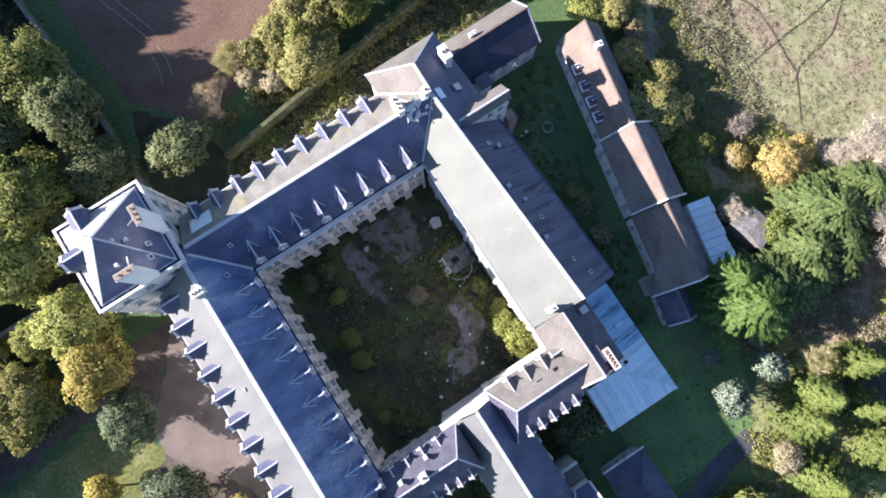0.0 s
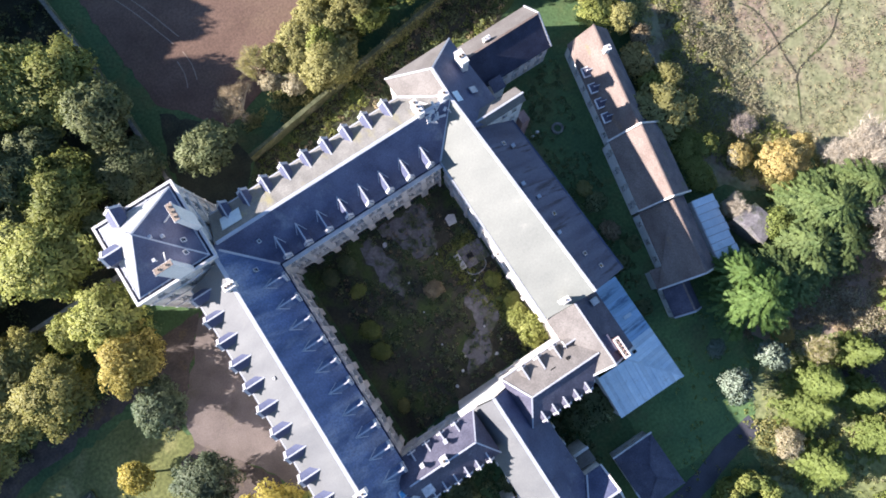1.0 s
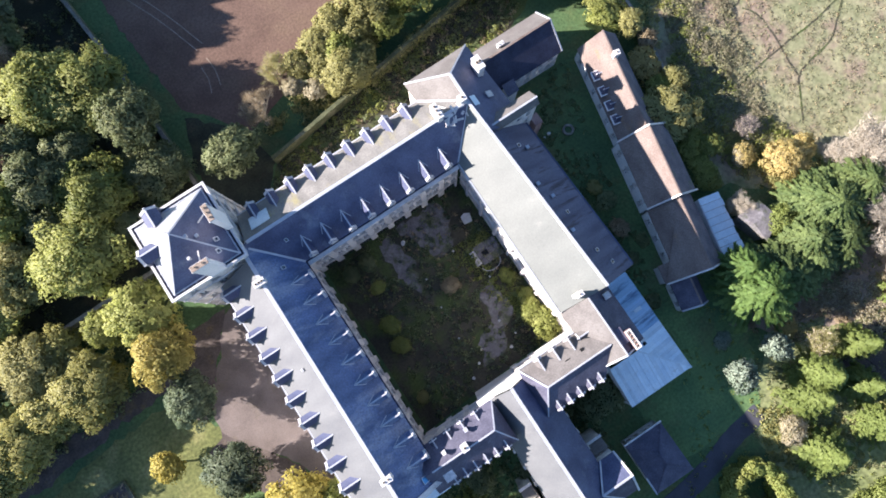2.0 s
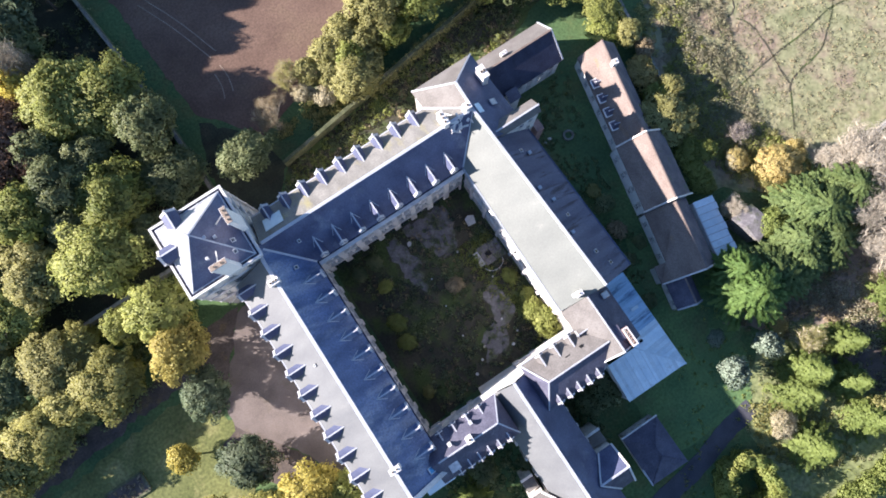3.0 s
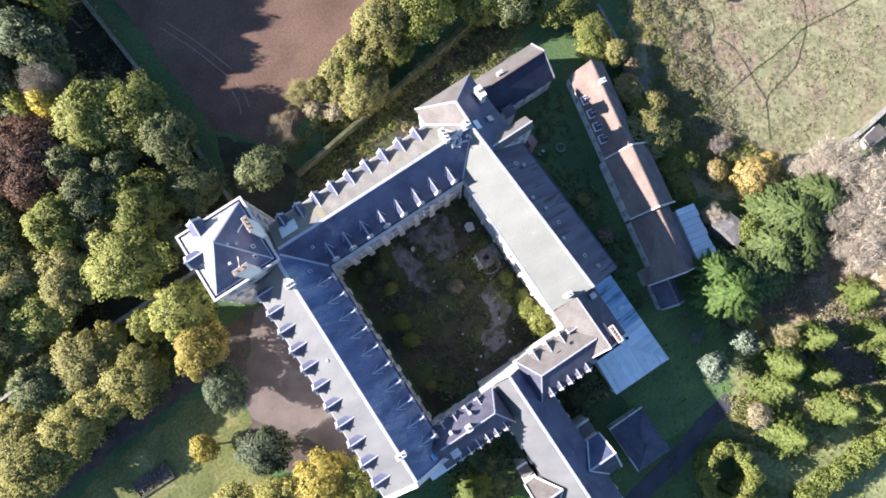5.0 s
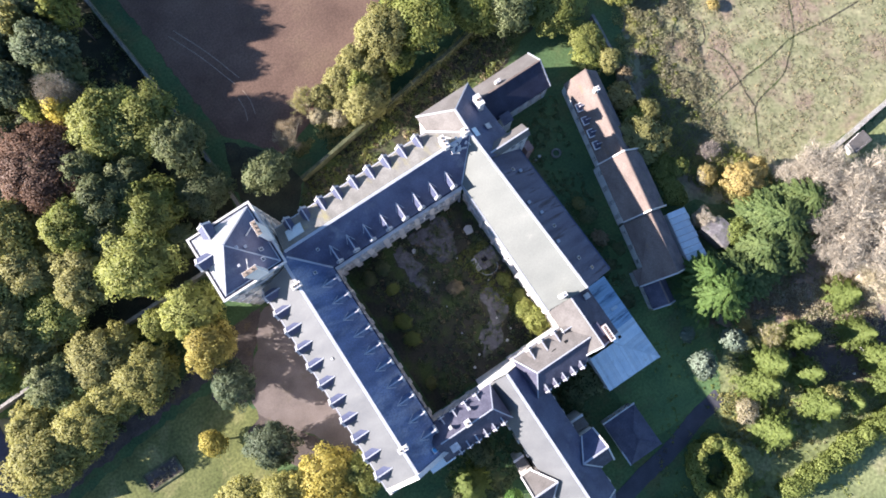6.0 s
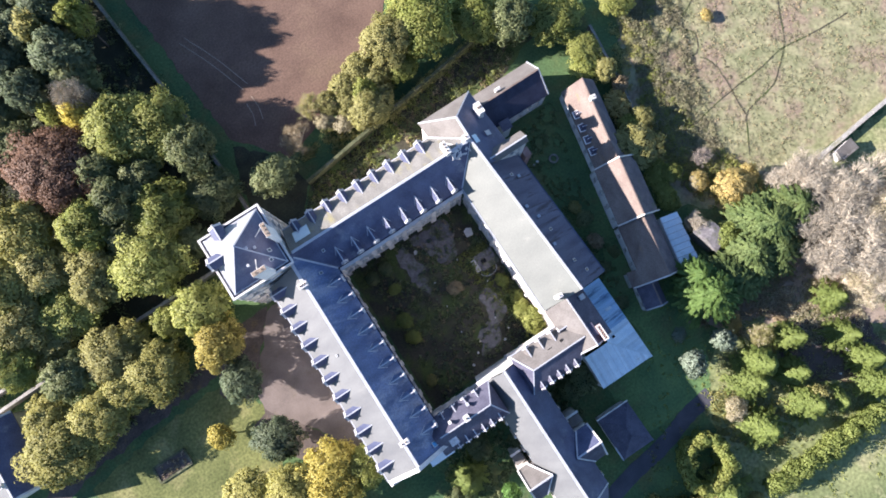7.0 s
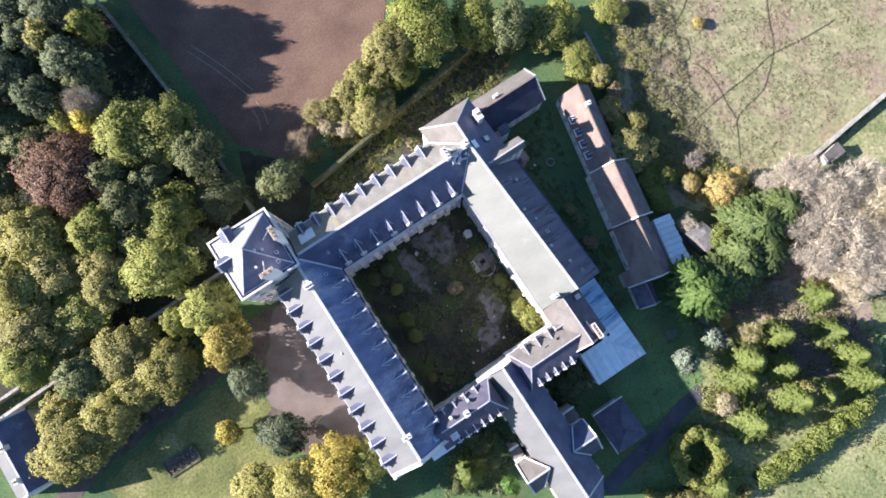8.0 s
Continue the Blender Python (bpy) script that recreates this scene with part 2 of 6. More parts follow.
skylight_blue = material("blue_tarpaulin", (0.05, 0.25, 0.5), (0.1, 0.36, 0.62), 1.0, 0.4)


# ---- building helpers ----
class Geo:
    """Gathers boxes and faces into one mesh."""

    def __init__(self):
        self.v, self.f = [], []

    def face(self, *pts):
        k = len(self.v)
        self.v.extend(Vector(p) for p in pts)
        self.f.append(tuple(range(k, k + len(pts))))
        return self

    def box(self, x0, y0, z0, x1, y1, z1, m=None):
        k = len(self.v)
        c = [Vector((x, y, z)) for z in (z0, z1) for y in (y0, y1) for x in (x0, x1)]
        self.v.extend(m @ p for p in c) if m else self.v.extend(c)
        for q in ((0, 2, 3, 1), (4, 5, 7, 6), (0, 1, 5, 4), (2, 6, 7, 3), (0, 4, 6, 2), (1, 3, 7, 5)):
            self.f.append(tuple(k + i for i in q))
        return self

    def beam(self, a, b, w, h=None):
        """A bar of width w and height h from a to b."""
        a, b, h = Vector(a), Vector(b), h or w
        d = b - a
        m = Matrix.Translation(a) @ d.to_track_quat("X", "Z").to_matrix().to_4x4()
        return self.box(0, -w / 2, -h / 2, d.length, w / 2, h / 2, m)

    def prism(self, ring, z0, z1, inset=0.0):
        """An upright prism over a ring of (x, y), its top drawn in by inset."""
        k, n = len(self.v), len(ring)
        cx, cy = sum(p[0] for p in ring) / n, sum(p[1] for p in ring) / n
        self.v.extend(Vector((x, y, z0)) for x, y in ring)
        self.v.extend(Vector((x + (cx - x) * inset, y + (cy - y) * inset, z1)) for x, y in ring)
        self.f.append(tuple(range(k + n - 1, k - 1, -1)))
        self.f.append(tuple(range(k + n, k + 2 * n)))
        for i in range(n):
            j = (i + 1) % n
            self.f.append((k + i, k + j, k + n + j, k + n + i))
        return self

    def slab(self, faces, depth=0.18):
        """Roof faces that share edges, made solid: tops, undersides and edges."""
        key, tops, count = {}, [], {}

        def idx(p):
            q = tuple(round(c, 3) for c in p)
            if q not in key:
                key[q] = len(self.v)
                self.v.append(Vector(q))
                self.v.append(Vector((q[0], q[1], q[2] - depth)))
            return key[q]

        for f in faces:
            n = Vector((0, 0, 0))
            for i in range(len(f)):
                n += Vector(f[i]).cross(Vector(f[(i + 1) % len(f)]))
            ids = [idx(p) for p in (f if n.z > 0 else f[::-1])]
            tops.append(ids)
            for i in range(len(ids)):
                e = (ids[i], ids[(i + 1) % len(ids)])
                count[e] = count.get(e, 0) + 1
        for ids in tops:
            self.f.append(tuple(ids))
            self.f.append(tuple(i + 1 for i in reversed(ids)))
        for a, b in count:
            if (b, a) not in count:
                self.f.append((b, a, a + 1, b + 1))
        return self

    def weld(self):
        """Joins corners that lie in one place."""
        key, to, v = {}, [], []
        for p in self.v:
            q = tuple(round(c, 4) for c in p)
            if q not in key:
                key[q] = len(v)
                v.append(p)
            to.append(key[q])
        self.v, self.f = v, [tuple(to[i] for i in f) for f in self.f]
        return self

    def mesh(self, name, shift=(0, 0, 0)):
        s = Vector(shift)
        me = bpy.data.meshes.new(name)
        me.from_pydata([tuple(p - s) for p in self.v], [], self.f)
        me.update()
        return me


HOME = {}


def thing(name, label, category, base, x=0.0, y=0.0, group="", kind=""):
    """An Empty at its base; parts are given in the frame `base`."""
    ob = new(name)
    ob.empty_display_size = 0.5
    ob.matrix_world = base @ Matrix.Translation((x, y, 0))
    HOME[ob.name] = (x, y, 0)
    return tagged(ob, label, category, group, kind)


def part(name, geo, mat, parent, label=""):
    """One mesh object under a thing or a part, in the thing's frame."""
    shift = HOME.get(parent.name, (0, 0, 0))
    ob = new(name, geo.mesh(name, shift))
    ob.data.materials.append(mat)
    ob.parent = parent
    HOME[ob.name] = shift
    return tagged(ob, label)


def shared(name, data, parent, m=None, label=""):
    """A part that shares its mesh with alike parts."""
    ob = new(name, data)
    ob.parent = parent
    if m is not None:
        ob.matrix_local = Matrix.Translation(-Vector(HOME.get(parent.name, (0, 0, 0)))) @ m
    return tagged(ob, label)


def solid(name, geo, mat, base=None, label="", category="", kind="structure", group=""):
    ob = new(name, geo.mesh(name))
    ob.data.materials.append(mat)
    if base:
        ob.matrix_world = base
    return tagged(ob, label, category, group, kind)


def meshed(geo, name, mat):
    me = geo.mesh(name)
    me.materials.append(mat)
    return me


# windows: x along the wall, y outward, z up, origin at the sill's middle
WINDOWS = {}


def window_kit(w, h):
    if (w, h) not in WINDOWS:
        fr, t, b = Geo(), 0.09, 0.05
        xs = [-w / 2, -w / 2 + t, -b, b, w / 2 - t, w / 2]
        zs = [0, t, h * 0.34, h * 0.34 + 0.08, h * 0.67, h * 0.67 + 0.08, h - t, h]
        solid_cell = lambda i, j: 0 <= i < 5 and 0 <= j < 7 and (i % 2 == 0 or j % 2 == 0)
        for i in range(5):
            for j in range(7):
                if solid_cell(i, j):
                    a, c, e, d = xs[i], xs[i + 1], zs[j], zs[j + 1]
                    fr.face((c, -0.16, e), (a, -0.16, e), (a, -0.16, d), (c, -0.16, d)).face((a, -0.26, e), (c, -0.26, e), (c, -0.26, d), (a, -0.26, d))
                    for di, dj, q in ((-1, 0, ((a, e), (a, d))), (1, 0, ((c, d), (c, e))), (0, -1, ((c, e), (a, e))), (0, 1, ((a, d), (c, d)))):
                        if not solid_cell(i + di, j + dj):
                            (px, pz), (qx, qz) = q
                            fr.face((px, -0.26, pz), (px, -0.16, pz), (qx, -0.16, qz), (qx, -0.26, qz))
        fr.weld()
        WINDOWS[w, h] = (meshed(fr, "window", white_wood),
                         meshed(Geo().box(-w / 2 + 0.02, -0.22, 0.02, w / 2 - 0.02, -0.205, h - 0.02), "pane", glass),
                         meshed(Geo().box(-w / 2 - 0.12, -0.3, -0.14, w / 2 + 0.12, 0.1, 0.0), "sill", stone),
                         meshed(Geo().box(-w / 2 - 0.16, -0.02, h, w / 2 + 0.16, 0.07, h + 0.24), "lintel", stone))
    return WINDOWS[w, h]


def window(parent, m, w, h):
    fr, pane, sill, lintel = window_kit(w, h)
    ob = shared("window", fr, parent, m)
    HOME[ob.name] = (0, 0, 0)
    shared("pane", pane, ob)
    shared("sill", sill, ob)
    shared("lintel", lintel, ob)
    return ob


def facade(parent, x, y, angle, length, z1, openings, mat, name="wall", thick=0.5, z0=-0.3):
    """A wall that starts at (x, y), runs along angle, faces left of it; openings: x0, x1, bottom, top."""
    m = Matrix.Translation((x, y, 0)) @ Matrix.Rotation(radians(angle), 4, "Z")
    xs = sorted({0, length, *(round(v, 3) for o in openings for v in o[:2])})
    zs = sorted({z0, z1, *(round(v, 3) for o in openings for v in o[2:4])})

    def full(i, j):
        if i < 0 or j < 0 or i >= len(xs) - 1 or j >= len(zs) - 1:
            return False
        cx, cz = (xs[i] + xs[i + 1]) / 2, (zs[j] + zs[j + 1]) / 2
        return not any(o[0] < cx < o[1] and o[2] < cz < o[3] for o in openings)

    g = Geo()
    for i in range(len(xs) - 1):
        for j in range(len(zs) - 1):
            if not full(i, j):
                continue
            a, b, c, d = xs[i], xs[i + 1], zs[j], zs[j + 1]
            g.face(*(m @ Vector(p) for p in ((b, 0, c), (a, 0, c), (a, 0, d), (b, 0, d))))
            g.face(*(m @ Vector(p) for p in ((a, -thick, c), (b, -thick, c), (b, -thick, d), (a, -thick, d))))
            for di, dj, q in ((-1, 0, ((a, 0, c), (a, -thick, c), (a, -thick, d), (a, 0, d))), (1, 0, ((b, -thick, c), (b, 0, c), (b, 0, d), (b, -thick, d))),
                              (0, -1, ((a, -thick, c), (a, 0, c), (b, 0, c), (b, -thick, c))), (0, 1, ((a, 0, d), (a, -thick, d), (b, -thick, d), (b, 0, d)))):
                if not full(i + di, j + dj):
                    g.face(*(m @ Vector(p) for p in q))
    return part(name, g.weld(), mat, parent), m


def windowed(parent, x, y, angle, length, z1, columns, rows, mat, arches=(), arch_top=3.6, name="wall"):
    """A facade with a window at each column and row; rows: (sill height, width, height); arches: (middle, width)."""
    holes = [(c - w / 2, c + w / 2, s, s + h) for c in columns for s, w, h in rows]
    holes += [(c - w / 2, c + w / 2, -0.3, arch_top) for c, w in arches]
    wall, m = facade(parent, x, y, angle, length, z1, holes, mat, name)
    for c in columns:
        for s, w, h in rows:
            window(parent, m @ Matrix.Translation((c, 0, s)), w, h)
    for c, w in arches:
        r, g, steps = w / 2, Geo(), 8
        arc = [(c + r * math.cos(math.pi * k / steps), arch_top - r + r * math.sin(math.pi * k / steps)) for k in range(steps + 1)]
        for k in range(steps):
            (ax, az), (bx, bz) = arc[k], arc[k + 1]
            for yy, flip in ((-0.01, False), (-0.45, True)):
                q = [m @ Vector(p) for p in ((bx, yy, bz), (ax, yy, az), (ax, yy, arch_top), (bx, yy, arch_top))]
                g.face(*(q[::-1] if flip else q))
            g.face(*(m @ Vector(p) for p in ((ax, -0.01, az), (bx, -0.01, bz), (bx, -0.45, bz), (ax, -0.45, az))))
        part("arch", g, mat, parent)
        bars = Geo()
        for k in range(5):
            xx = c - w / 2 + 0.05 + (w - 0.1) * k / 4
            bars.box(xx - 0.04, -0.32, -0.1, xx + 0.04, -0.26, arch_top - r + math.sqrt(max(0.01, r * r - (xx - c) ** 2)), m)
        for zz in (1.0, arch_top - r):
            bars.box(c - w / 2, -0.31, zz, c + w / 2, -0.27, zz + 0.08, m)
        glazing = part("glazing_grille", bars, dark_wood, parent)
        part("pane", Geo().box(c - w / 2, -0.3, -0.1, c + w / 2, -0.285, arch_top - 0.2, m), glass, glazing)
    return m


def courses(parent, m, length, heights, mat, out=0.16, tall=0.25):
    """String courses and cornice along a facade."""
    for z in heights:
        part("string_course", Geo().box(0, 0.003, z, length, out, z + tall, m), mat, parent)


def caps(parent, lines, w=0.34, h=0.16, mat=None, name="ridge_cap"):
    for a, b in lines:
        part(name, Geo().beam(Vector(a) + Vector((0, 0, 0.05)), Vector(b) + Vector((0, 0, 0.05)), w, h), mat or zinc, parent)


def piers(parent, m, places, z0=4.35, z1=12.0):
    """Flat stone piers between the bays of a court front, each with a foot and a cap."""
    for x in places:
        g = Geo().box(x - 0.42, 0.003, z0, x + 0.42, 0.14, z1, m)
        g.box(x - 0.5, 0.003, z0, x + 0.5, 0.2, z0 + 0.3, m).box(x - 0.5, 0.003, z1 - 0.35, x + 0.5, 0.22, z1 - 0.1, m)
        part("pier", g, plaster, parent)


# dormers: y outward (front at y = 0), ridge running back into the slope
DORMERS = {}


def dormer_kit(kind, w, zf, slope, rise, roof_mat):
    """zf: front height over the eave; slope: the main roof's rise per metre; rise: of the little gable."""
    if kind not in DORMERS:
        back_e, back_r = zf / slope, (zf + rise) / slope
        o, h = w / 2 + 0.14, w / 2
        roof = Geo().slab([((-o, 0.25, zf - 0.1), (0, 0.25, zf + rise), (0, -back_r, zf + rise), (-o, -back_e, zf - 0.1)),
                           ((o, 0.25, zf - 0.1), (o, -back_e, zf - 0.1), (0, -back_r, zf + rise), (0, 0.25, zf + rise))], 0.1)
        cheeks = Geo()
        for s in (-1, 1):
            cheeks.face((s * h, 0, -0.3), (s * h, 0, zf), (s * h, -back_e, zf)) if s > 0 else cheeks.face((s * h, 0, -0.3), (s * h, -back_e, zf), (s * h, 0, zf))
        front = Geo()
        a = 0.28 if w > 1.5 else 0.2
        thin = 0.5 if kind in ("small", "tiny") else 1.0
        for s in (-1, 1):
            front.box(min(s * h, s * (h - a)), -0.2, -0.3, max(s * h, s * (h - a)), 0.12, zf)
        front.box(-h, -0.2, -0.3, h, 0.12, 0.15)
        front.box(-h - 0.16, -0.2, zf - 0.3, h + 0.16, 0.24, zf + 0.02)
        front.face((-h - 0.1, 0.16, zf), (h + 0.1, 0.16, zf), (0, 0.16, zf + rise + 0.12)).face((h + 0.1, -0.16, zf), (-h - 0.1, -0.16, zf), (0, -0.16, zf + rise + 0.12))
        front.face((h + 0.1, 0.16, zf), (h + 0.1, -0.16, zf), (0, -0.16, zf + rise + 0.12), (0, 0.16, zf + rise + 0.12))
        front.face((-h - 0.1, -0.16, zf), (-h - 0.1, 0.16, zf), (0, 0.16, zf + rise + 0.12), (0, -0.16, zf + rise + 0.12))
        front.prism([(-0.12, -0.05), (0.12, -0.05), (0.12, 0.17), (-0.12, 0.17)], zf + rise, zf + rise + 0.5, 0.5)
        front.v = [Vector((p.x, p.y * thin, p.z)) for p in front.v]
        sash = Geo()
        for x in (-h + a, -0.04, h - a - 0.07):
            sash.box(x, -0.12, 0.15, x + 0.07, -0.05, zf - 0.3)
        for z in (0.15, zf * 0.45, zf - 0.37):
            sash.box(-h + a, -0.115, z, h - a, -0.055, z + 0.07)
        ridge = Geo().beam((0, 0.3, zf + rise + 0.04), (0, -back_r, zf + rise + 0.04), 0.2, 0.1)
        flash, fascia = Geo(), Geo()
        for s in (-1, 1) if "inner" in kind else ():
            flash.beam((0, -back_r - 0.1, zf + rise + 0.1), (s * (o + 0.12), -back_e + 0.05, zf - 0.05 * slope + 0.03), 0.16 if w < 1.2 else 0.1, 0.1)
        if kind == "barn":
            tip = 0.55
            roof = Geo().slab([((-o, 0.3, zf), (o, 0.3, zf), (0, 0.3 - tip, zf + rise)), ((-o, 0.3, zf), (0, 0.3 - tip, zf + rise), (0, -back_r, zf + rise), (-o, -back_e, zf)),
                               ((o, 0.3, zf), (o, -back_e, zf), (0, -back_r, zf + rise), (0, 0.3 - tip, zf + rise))], 0.1)
            front = Geo().box(-h, -0.2, -0.3, h, 0.1, 0.1)
            for s in (-1, 1):
                front.box(min(s * h, s * (h - a)), -0.2, 0.1, max(s * h, s * (h - a)), 0.1, zf - 0.1)
                fascia.beam((s * (o + 0.05), 0.36, zf - 0.06), (s * (o + 0.05), -back_e, zf - 0.06), 0.15, 0.2)
                flash.beam((s * o, -back_e, zf + 0.04), (0, -back_r, zf + rise + 0.04), 0.13, 0.08)
            fascia.box(-o - 0.1, 0.25, zf - 0.18, o + 0.1, 0.42, zf + 0.06)
            front.prism([(-0.07, 0.23 - tip), (0.07, 0.23 - tip), (0.07, 0.37 - tip), (-0.07, 0.37 - tip)], zf + rise, zf + rise + 0.45, 0.6)
            ridge = Geo().beam((0, 0.3 - tip, zf + rise + 0.03), (0, -back_r, zf + rise + 0.03), 0.12, 0.08)
        DORMERS[kind] = [meshed(g, n, mt) for n, g, mt in (("dormer", cheeks, slate if roof_mat is not tile else tile), ("dormer_roof", roof, roof_mat), ("dormer_front", front, limewash if kind == "barn" else plaster), ("fascia", fascia, limewash), ("sash", sash, white_wood),
                         ("pane", Geo().box(-h + a, -0.095, 0.15, h - a, -0.08, zf - 0.3), glass), ("dormer_ridge", ridge, zinc), ("valley_flashing", flash, zinc)) if g.v]
    return DORMERS[kind]


def dormer(parent, kit, x, y, z, angle):
    m = Matrix.Translation((x, y, z)) @ Matrix.Rotation(radians(angle), 4, "Z")
    ob = shared("dormer", kit[0], parent, m)
    for me in kit[1:]:
        shared(me.name.split(".")[0], me, ob)
    return ob


def chimney(parent, x, y, z0, z1, along, across, mat, pots=3, angle=0.0, cap=None):
    """A stack whose long side runs along its x axis, with a corbelled cap and pots."""
    m = Matrix.Translation((x, y, 0)) @ Matrix.Rotation(radians(angle), 4, "Z")
    g = Geo().box(-along / 2, -across / 2, z0, along / 2, across / 2, z1 - 0.3, m)
    g.box(-along / 2 - 0.08, -across / 2 - 0.08, z1 - 0.3, along / 2 + 0.08, across / 2 + 0.08, z1, m)
    ob = part("chimney", g, mat, parent)
    if cap:
        part("cap", Geo().box(-along / 2 - 0.02, -across / 2 - 0.02, z1 + 0.003, along / 2 + 0.02, across / 2 + 0.02, z1 + 0.09, m), cap, ob, "stained brownish cap")
        z1 += 0.09
    for k in range(pots):
        xx = (k - (pots - 1) / 2) * along / max(pots, 1) * 0.9
        ring = [(xx + 0.17 * math.cos(math.tau * j / 8), 0.17 * math.sin(math.tau * j / 8)) for j in range(8)]
        ring = [(xx + (p[0] - xx) * min(1.5, across * 1.35), p[1] * min(1.5, across * 1.35)) for p in ring]
        gg = Geo().prism(ring, z1, z1 + 0.16, 0.12)
        gg.v = [m @ p for p in gg.v]
        pot = part("chimney_pot", gg, pot_clay, ob)
        gg = Geo().prism([(xx + (p[0] - xx) * 0.72, p[1] * 0.72) for p in ring], z1 + 0.161, z1 + 0.17)
        gg.v = [m @ p for p in gg.v]
        part("flue", gg, soot, pot)
    return ob


def skylight(parent, x, y, z, slope_axis, slope, w=0.7, h=0.9, mat=None):
    """A roof light lying on a slope. slope_axis: degrees of the downhill way."""
    m = Matrix.Translation((x, y, z)) @ Matrix.Rotation(radians(slope_axis), 4, "Z") @ Matrix.Rotation(math.atan(slope), 4, "Y")
    g = Geo()
    for a, b, c, d in ((-h / 2, -w / 2, h / 2, -w / 2 + 0.1), (-h / 2, w / 2 - 0.1, h / 2, w / 2), (-h / 2, -w / 2, -h / 2 + 0.1, w / 2), (h / 2 - 0.1, -w / 2, h / 2, w / 2)):
        g.box(a, b, 0, c, d, 0.14, m)
    ob = part("skylight", g, zinc, parent)
    part("pane", Geo().box(-h / 2 + 0.1, -w / 2 + 0.1, 0.02, h / 2 - 0.1, w / 2 - 0.1, 0.08, m), mat or glass, ob)


def gutter(parent, a, b, mat=None):
    part("gutter", Geo().beam(a, b, 0.2, 0.16), mat or zinc, parent)


# ---- the abbey: four ranges round a court, in its own frame (x north-east range way, y towards the field) ----
ABBEY = pose(-24.86, 7.083, 0, 0, 0, 32.91)
# the ranges: heights run a little over, the plan a little under the drawn figures, about the court's middle
TALL = ABBEY @ Matrix.Translation((12.3, -19.4, 0)) @ Matrix.Diagonal((0.9887, 0.9887, 1.0726, 1)) @ Matrix.Translation((-12.3, 19.4, 0))
EAVE, RIDGE = 12.4, 17.0
FLOORS = ((5.1, 1.15, 2.1), (8.9, 1.15, 1.9))
COURT_FLOORS = ((5.0, 0.95, 2.3), (8.8, 0.95, 2.1))

# south-west range
west = thing("west_range", "long stone abbey range with slate roof and rows of gabled dormers", "building", TALL, -6, -16)
part("roof_slope", Geo().slab([((0.1, -36.0, EAVE), (0.1, -0.1, EAVE), (-5.75, 5.6, RIDGE), (-5.75, -36.0, RIDGE))]), slate_sw, west, "weathered slate tinted blue for its shaded slope")
part("roof_slope", Geo().slab([((-12.1, -36.0, EAVE), (-5.76, -36.0, RIDGE), (-5.76, 3.5, RIDGE), (-12.1, 3.5, EAVE))]), slate_pale, west, "slate with sunlight put into its paler colour")
caps(west, [((-5.75, -36.0, RIDGE), (-5.75, 4.2, RIDGE))], 0.5, 0.2)
cols = [1.9 + 3.3 * k + d for k in range(10) for d in (-0.66, 0.66)]
m_in = windowed(west, -0.35, -0.35, -90, 35.4, EAVE - 0.1, cols, COURT_FLOORS, stone_old, [(1.9 + 3.3 * k, 2.2) for k in range(10)])
piers(west, m_in, [0.25 + 3.3 * k for k in range(11)])
courses(west, m_in, 35.4, (4.1, 8.2), stone)
courses(west, m_in, 35.4, (EAVE - 0.5,), plaster, 0.46, 0.3)
m_out = windowed(west, -11.65, -35.8, 90, 39.2, EAVE - 0.1, [2.2 + 3.46 * k for k in range(11)], ((1.0, 1.3, 2.6), *FLOORS), stone)
courses(west, m_out, 39.2, (4.1, EAVE - 0.55), stone, 0.25)
gutter(west, (0.14, -36, EAVE - 0.02), (0.14, 0, EAVE - 0.02), slate_navy)
gutter(west, (-12.12, -36, EAVE - 0.02), (-12.12, 3.5, EAVE - 0.02))
# gable end with a raised coping and a stone frontispiece
g = Geo().face((-11.6, -35.75, -0.3), (-0.4, -35.75, -0.3), (-0.4, -35.75, EAVE), (-5.75, -35.75, RIDGE + 0.3), (-11.6, -35.75, EAVE))
g.face((-11.6, -36.3, -0.3), (-11.6, -36.3, EAVE), (-5.75, -36.3, RIDGE + 0.3), (-0.4, -36.3, EAVE), (-0.4, -36.3, -0.3))
for a, b in (((-11.6, -0.3), (-11.6, EAVE)), ((-11.6, EAVE), (-5.75, RIDGE + 0.3)), ((-5.75, RIDGE + 0.3), (-0.4, EAVE)), ((-0.4, EAVE), (-0.4, -0.3))):
    g.face((a[0], -36.3, a[1]), (a[0], -35.75, a[1]), (b[0], -35.75, b[1]), (b[0], -36.3, b[1]))
part("gable_wall", g, stone, west)
caps(west, [((-12.0, -36.05, EAVE + 0.1), (-5.75, -36.05, RIDGE + 0.4)), ((0.0, -36.05, EAVE + 0.1), (-5.75, -36.05, RIDGE + 0.4))], 0.7, 0.2, plaster, "coping")
g = Geo().box(-12.3, -37.0, 10.4, -8.6, -36.31, 11.6)
for k in range(4):
    g.prism([(-12.0 + k * 0.95 + dx, -36.85 + dy) for dx, dy in ((0, 0), (0.4, 0), (0.4, 0.4), (0, 0.4))], 11.6, 12.2, 0.3)
part("balcony_parapet", g, plaster, west)
inner_kit = dormer_kit("inner", 1.05, 1.4, 0.79, 0.95, slate_sw)
outer_kit = dormer_kit("outer", 1.5, 1.45, 0.73, 0.8, slate)
north_kit = dormer_kit("north", 1.25, 1.45, 0.82, 0.8, slate)
north_in_kit = dormer_kit("north_inner", 1.0, 1.4, 0.807, 0.95, slate)
for k in range(10):
    dormer(west, inner_kit, 0.0, -2.25 - 3.3 * k, EAVE, -90)
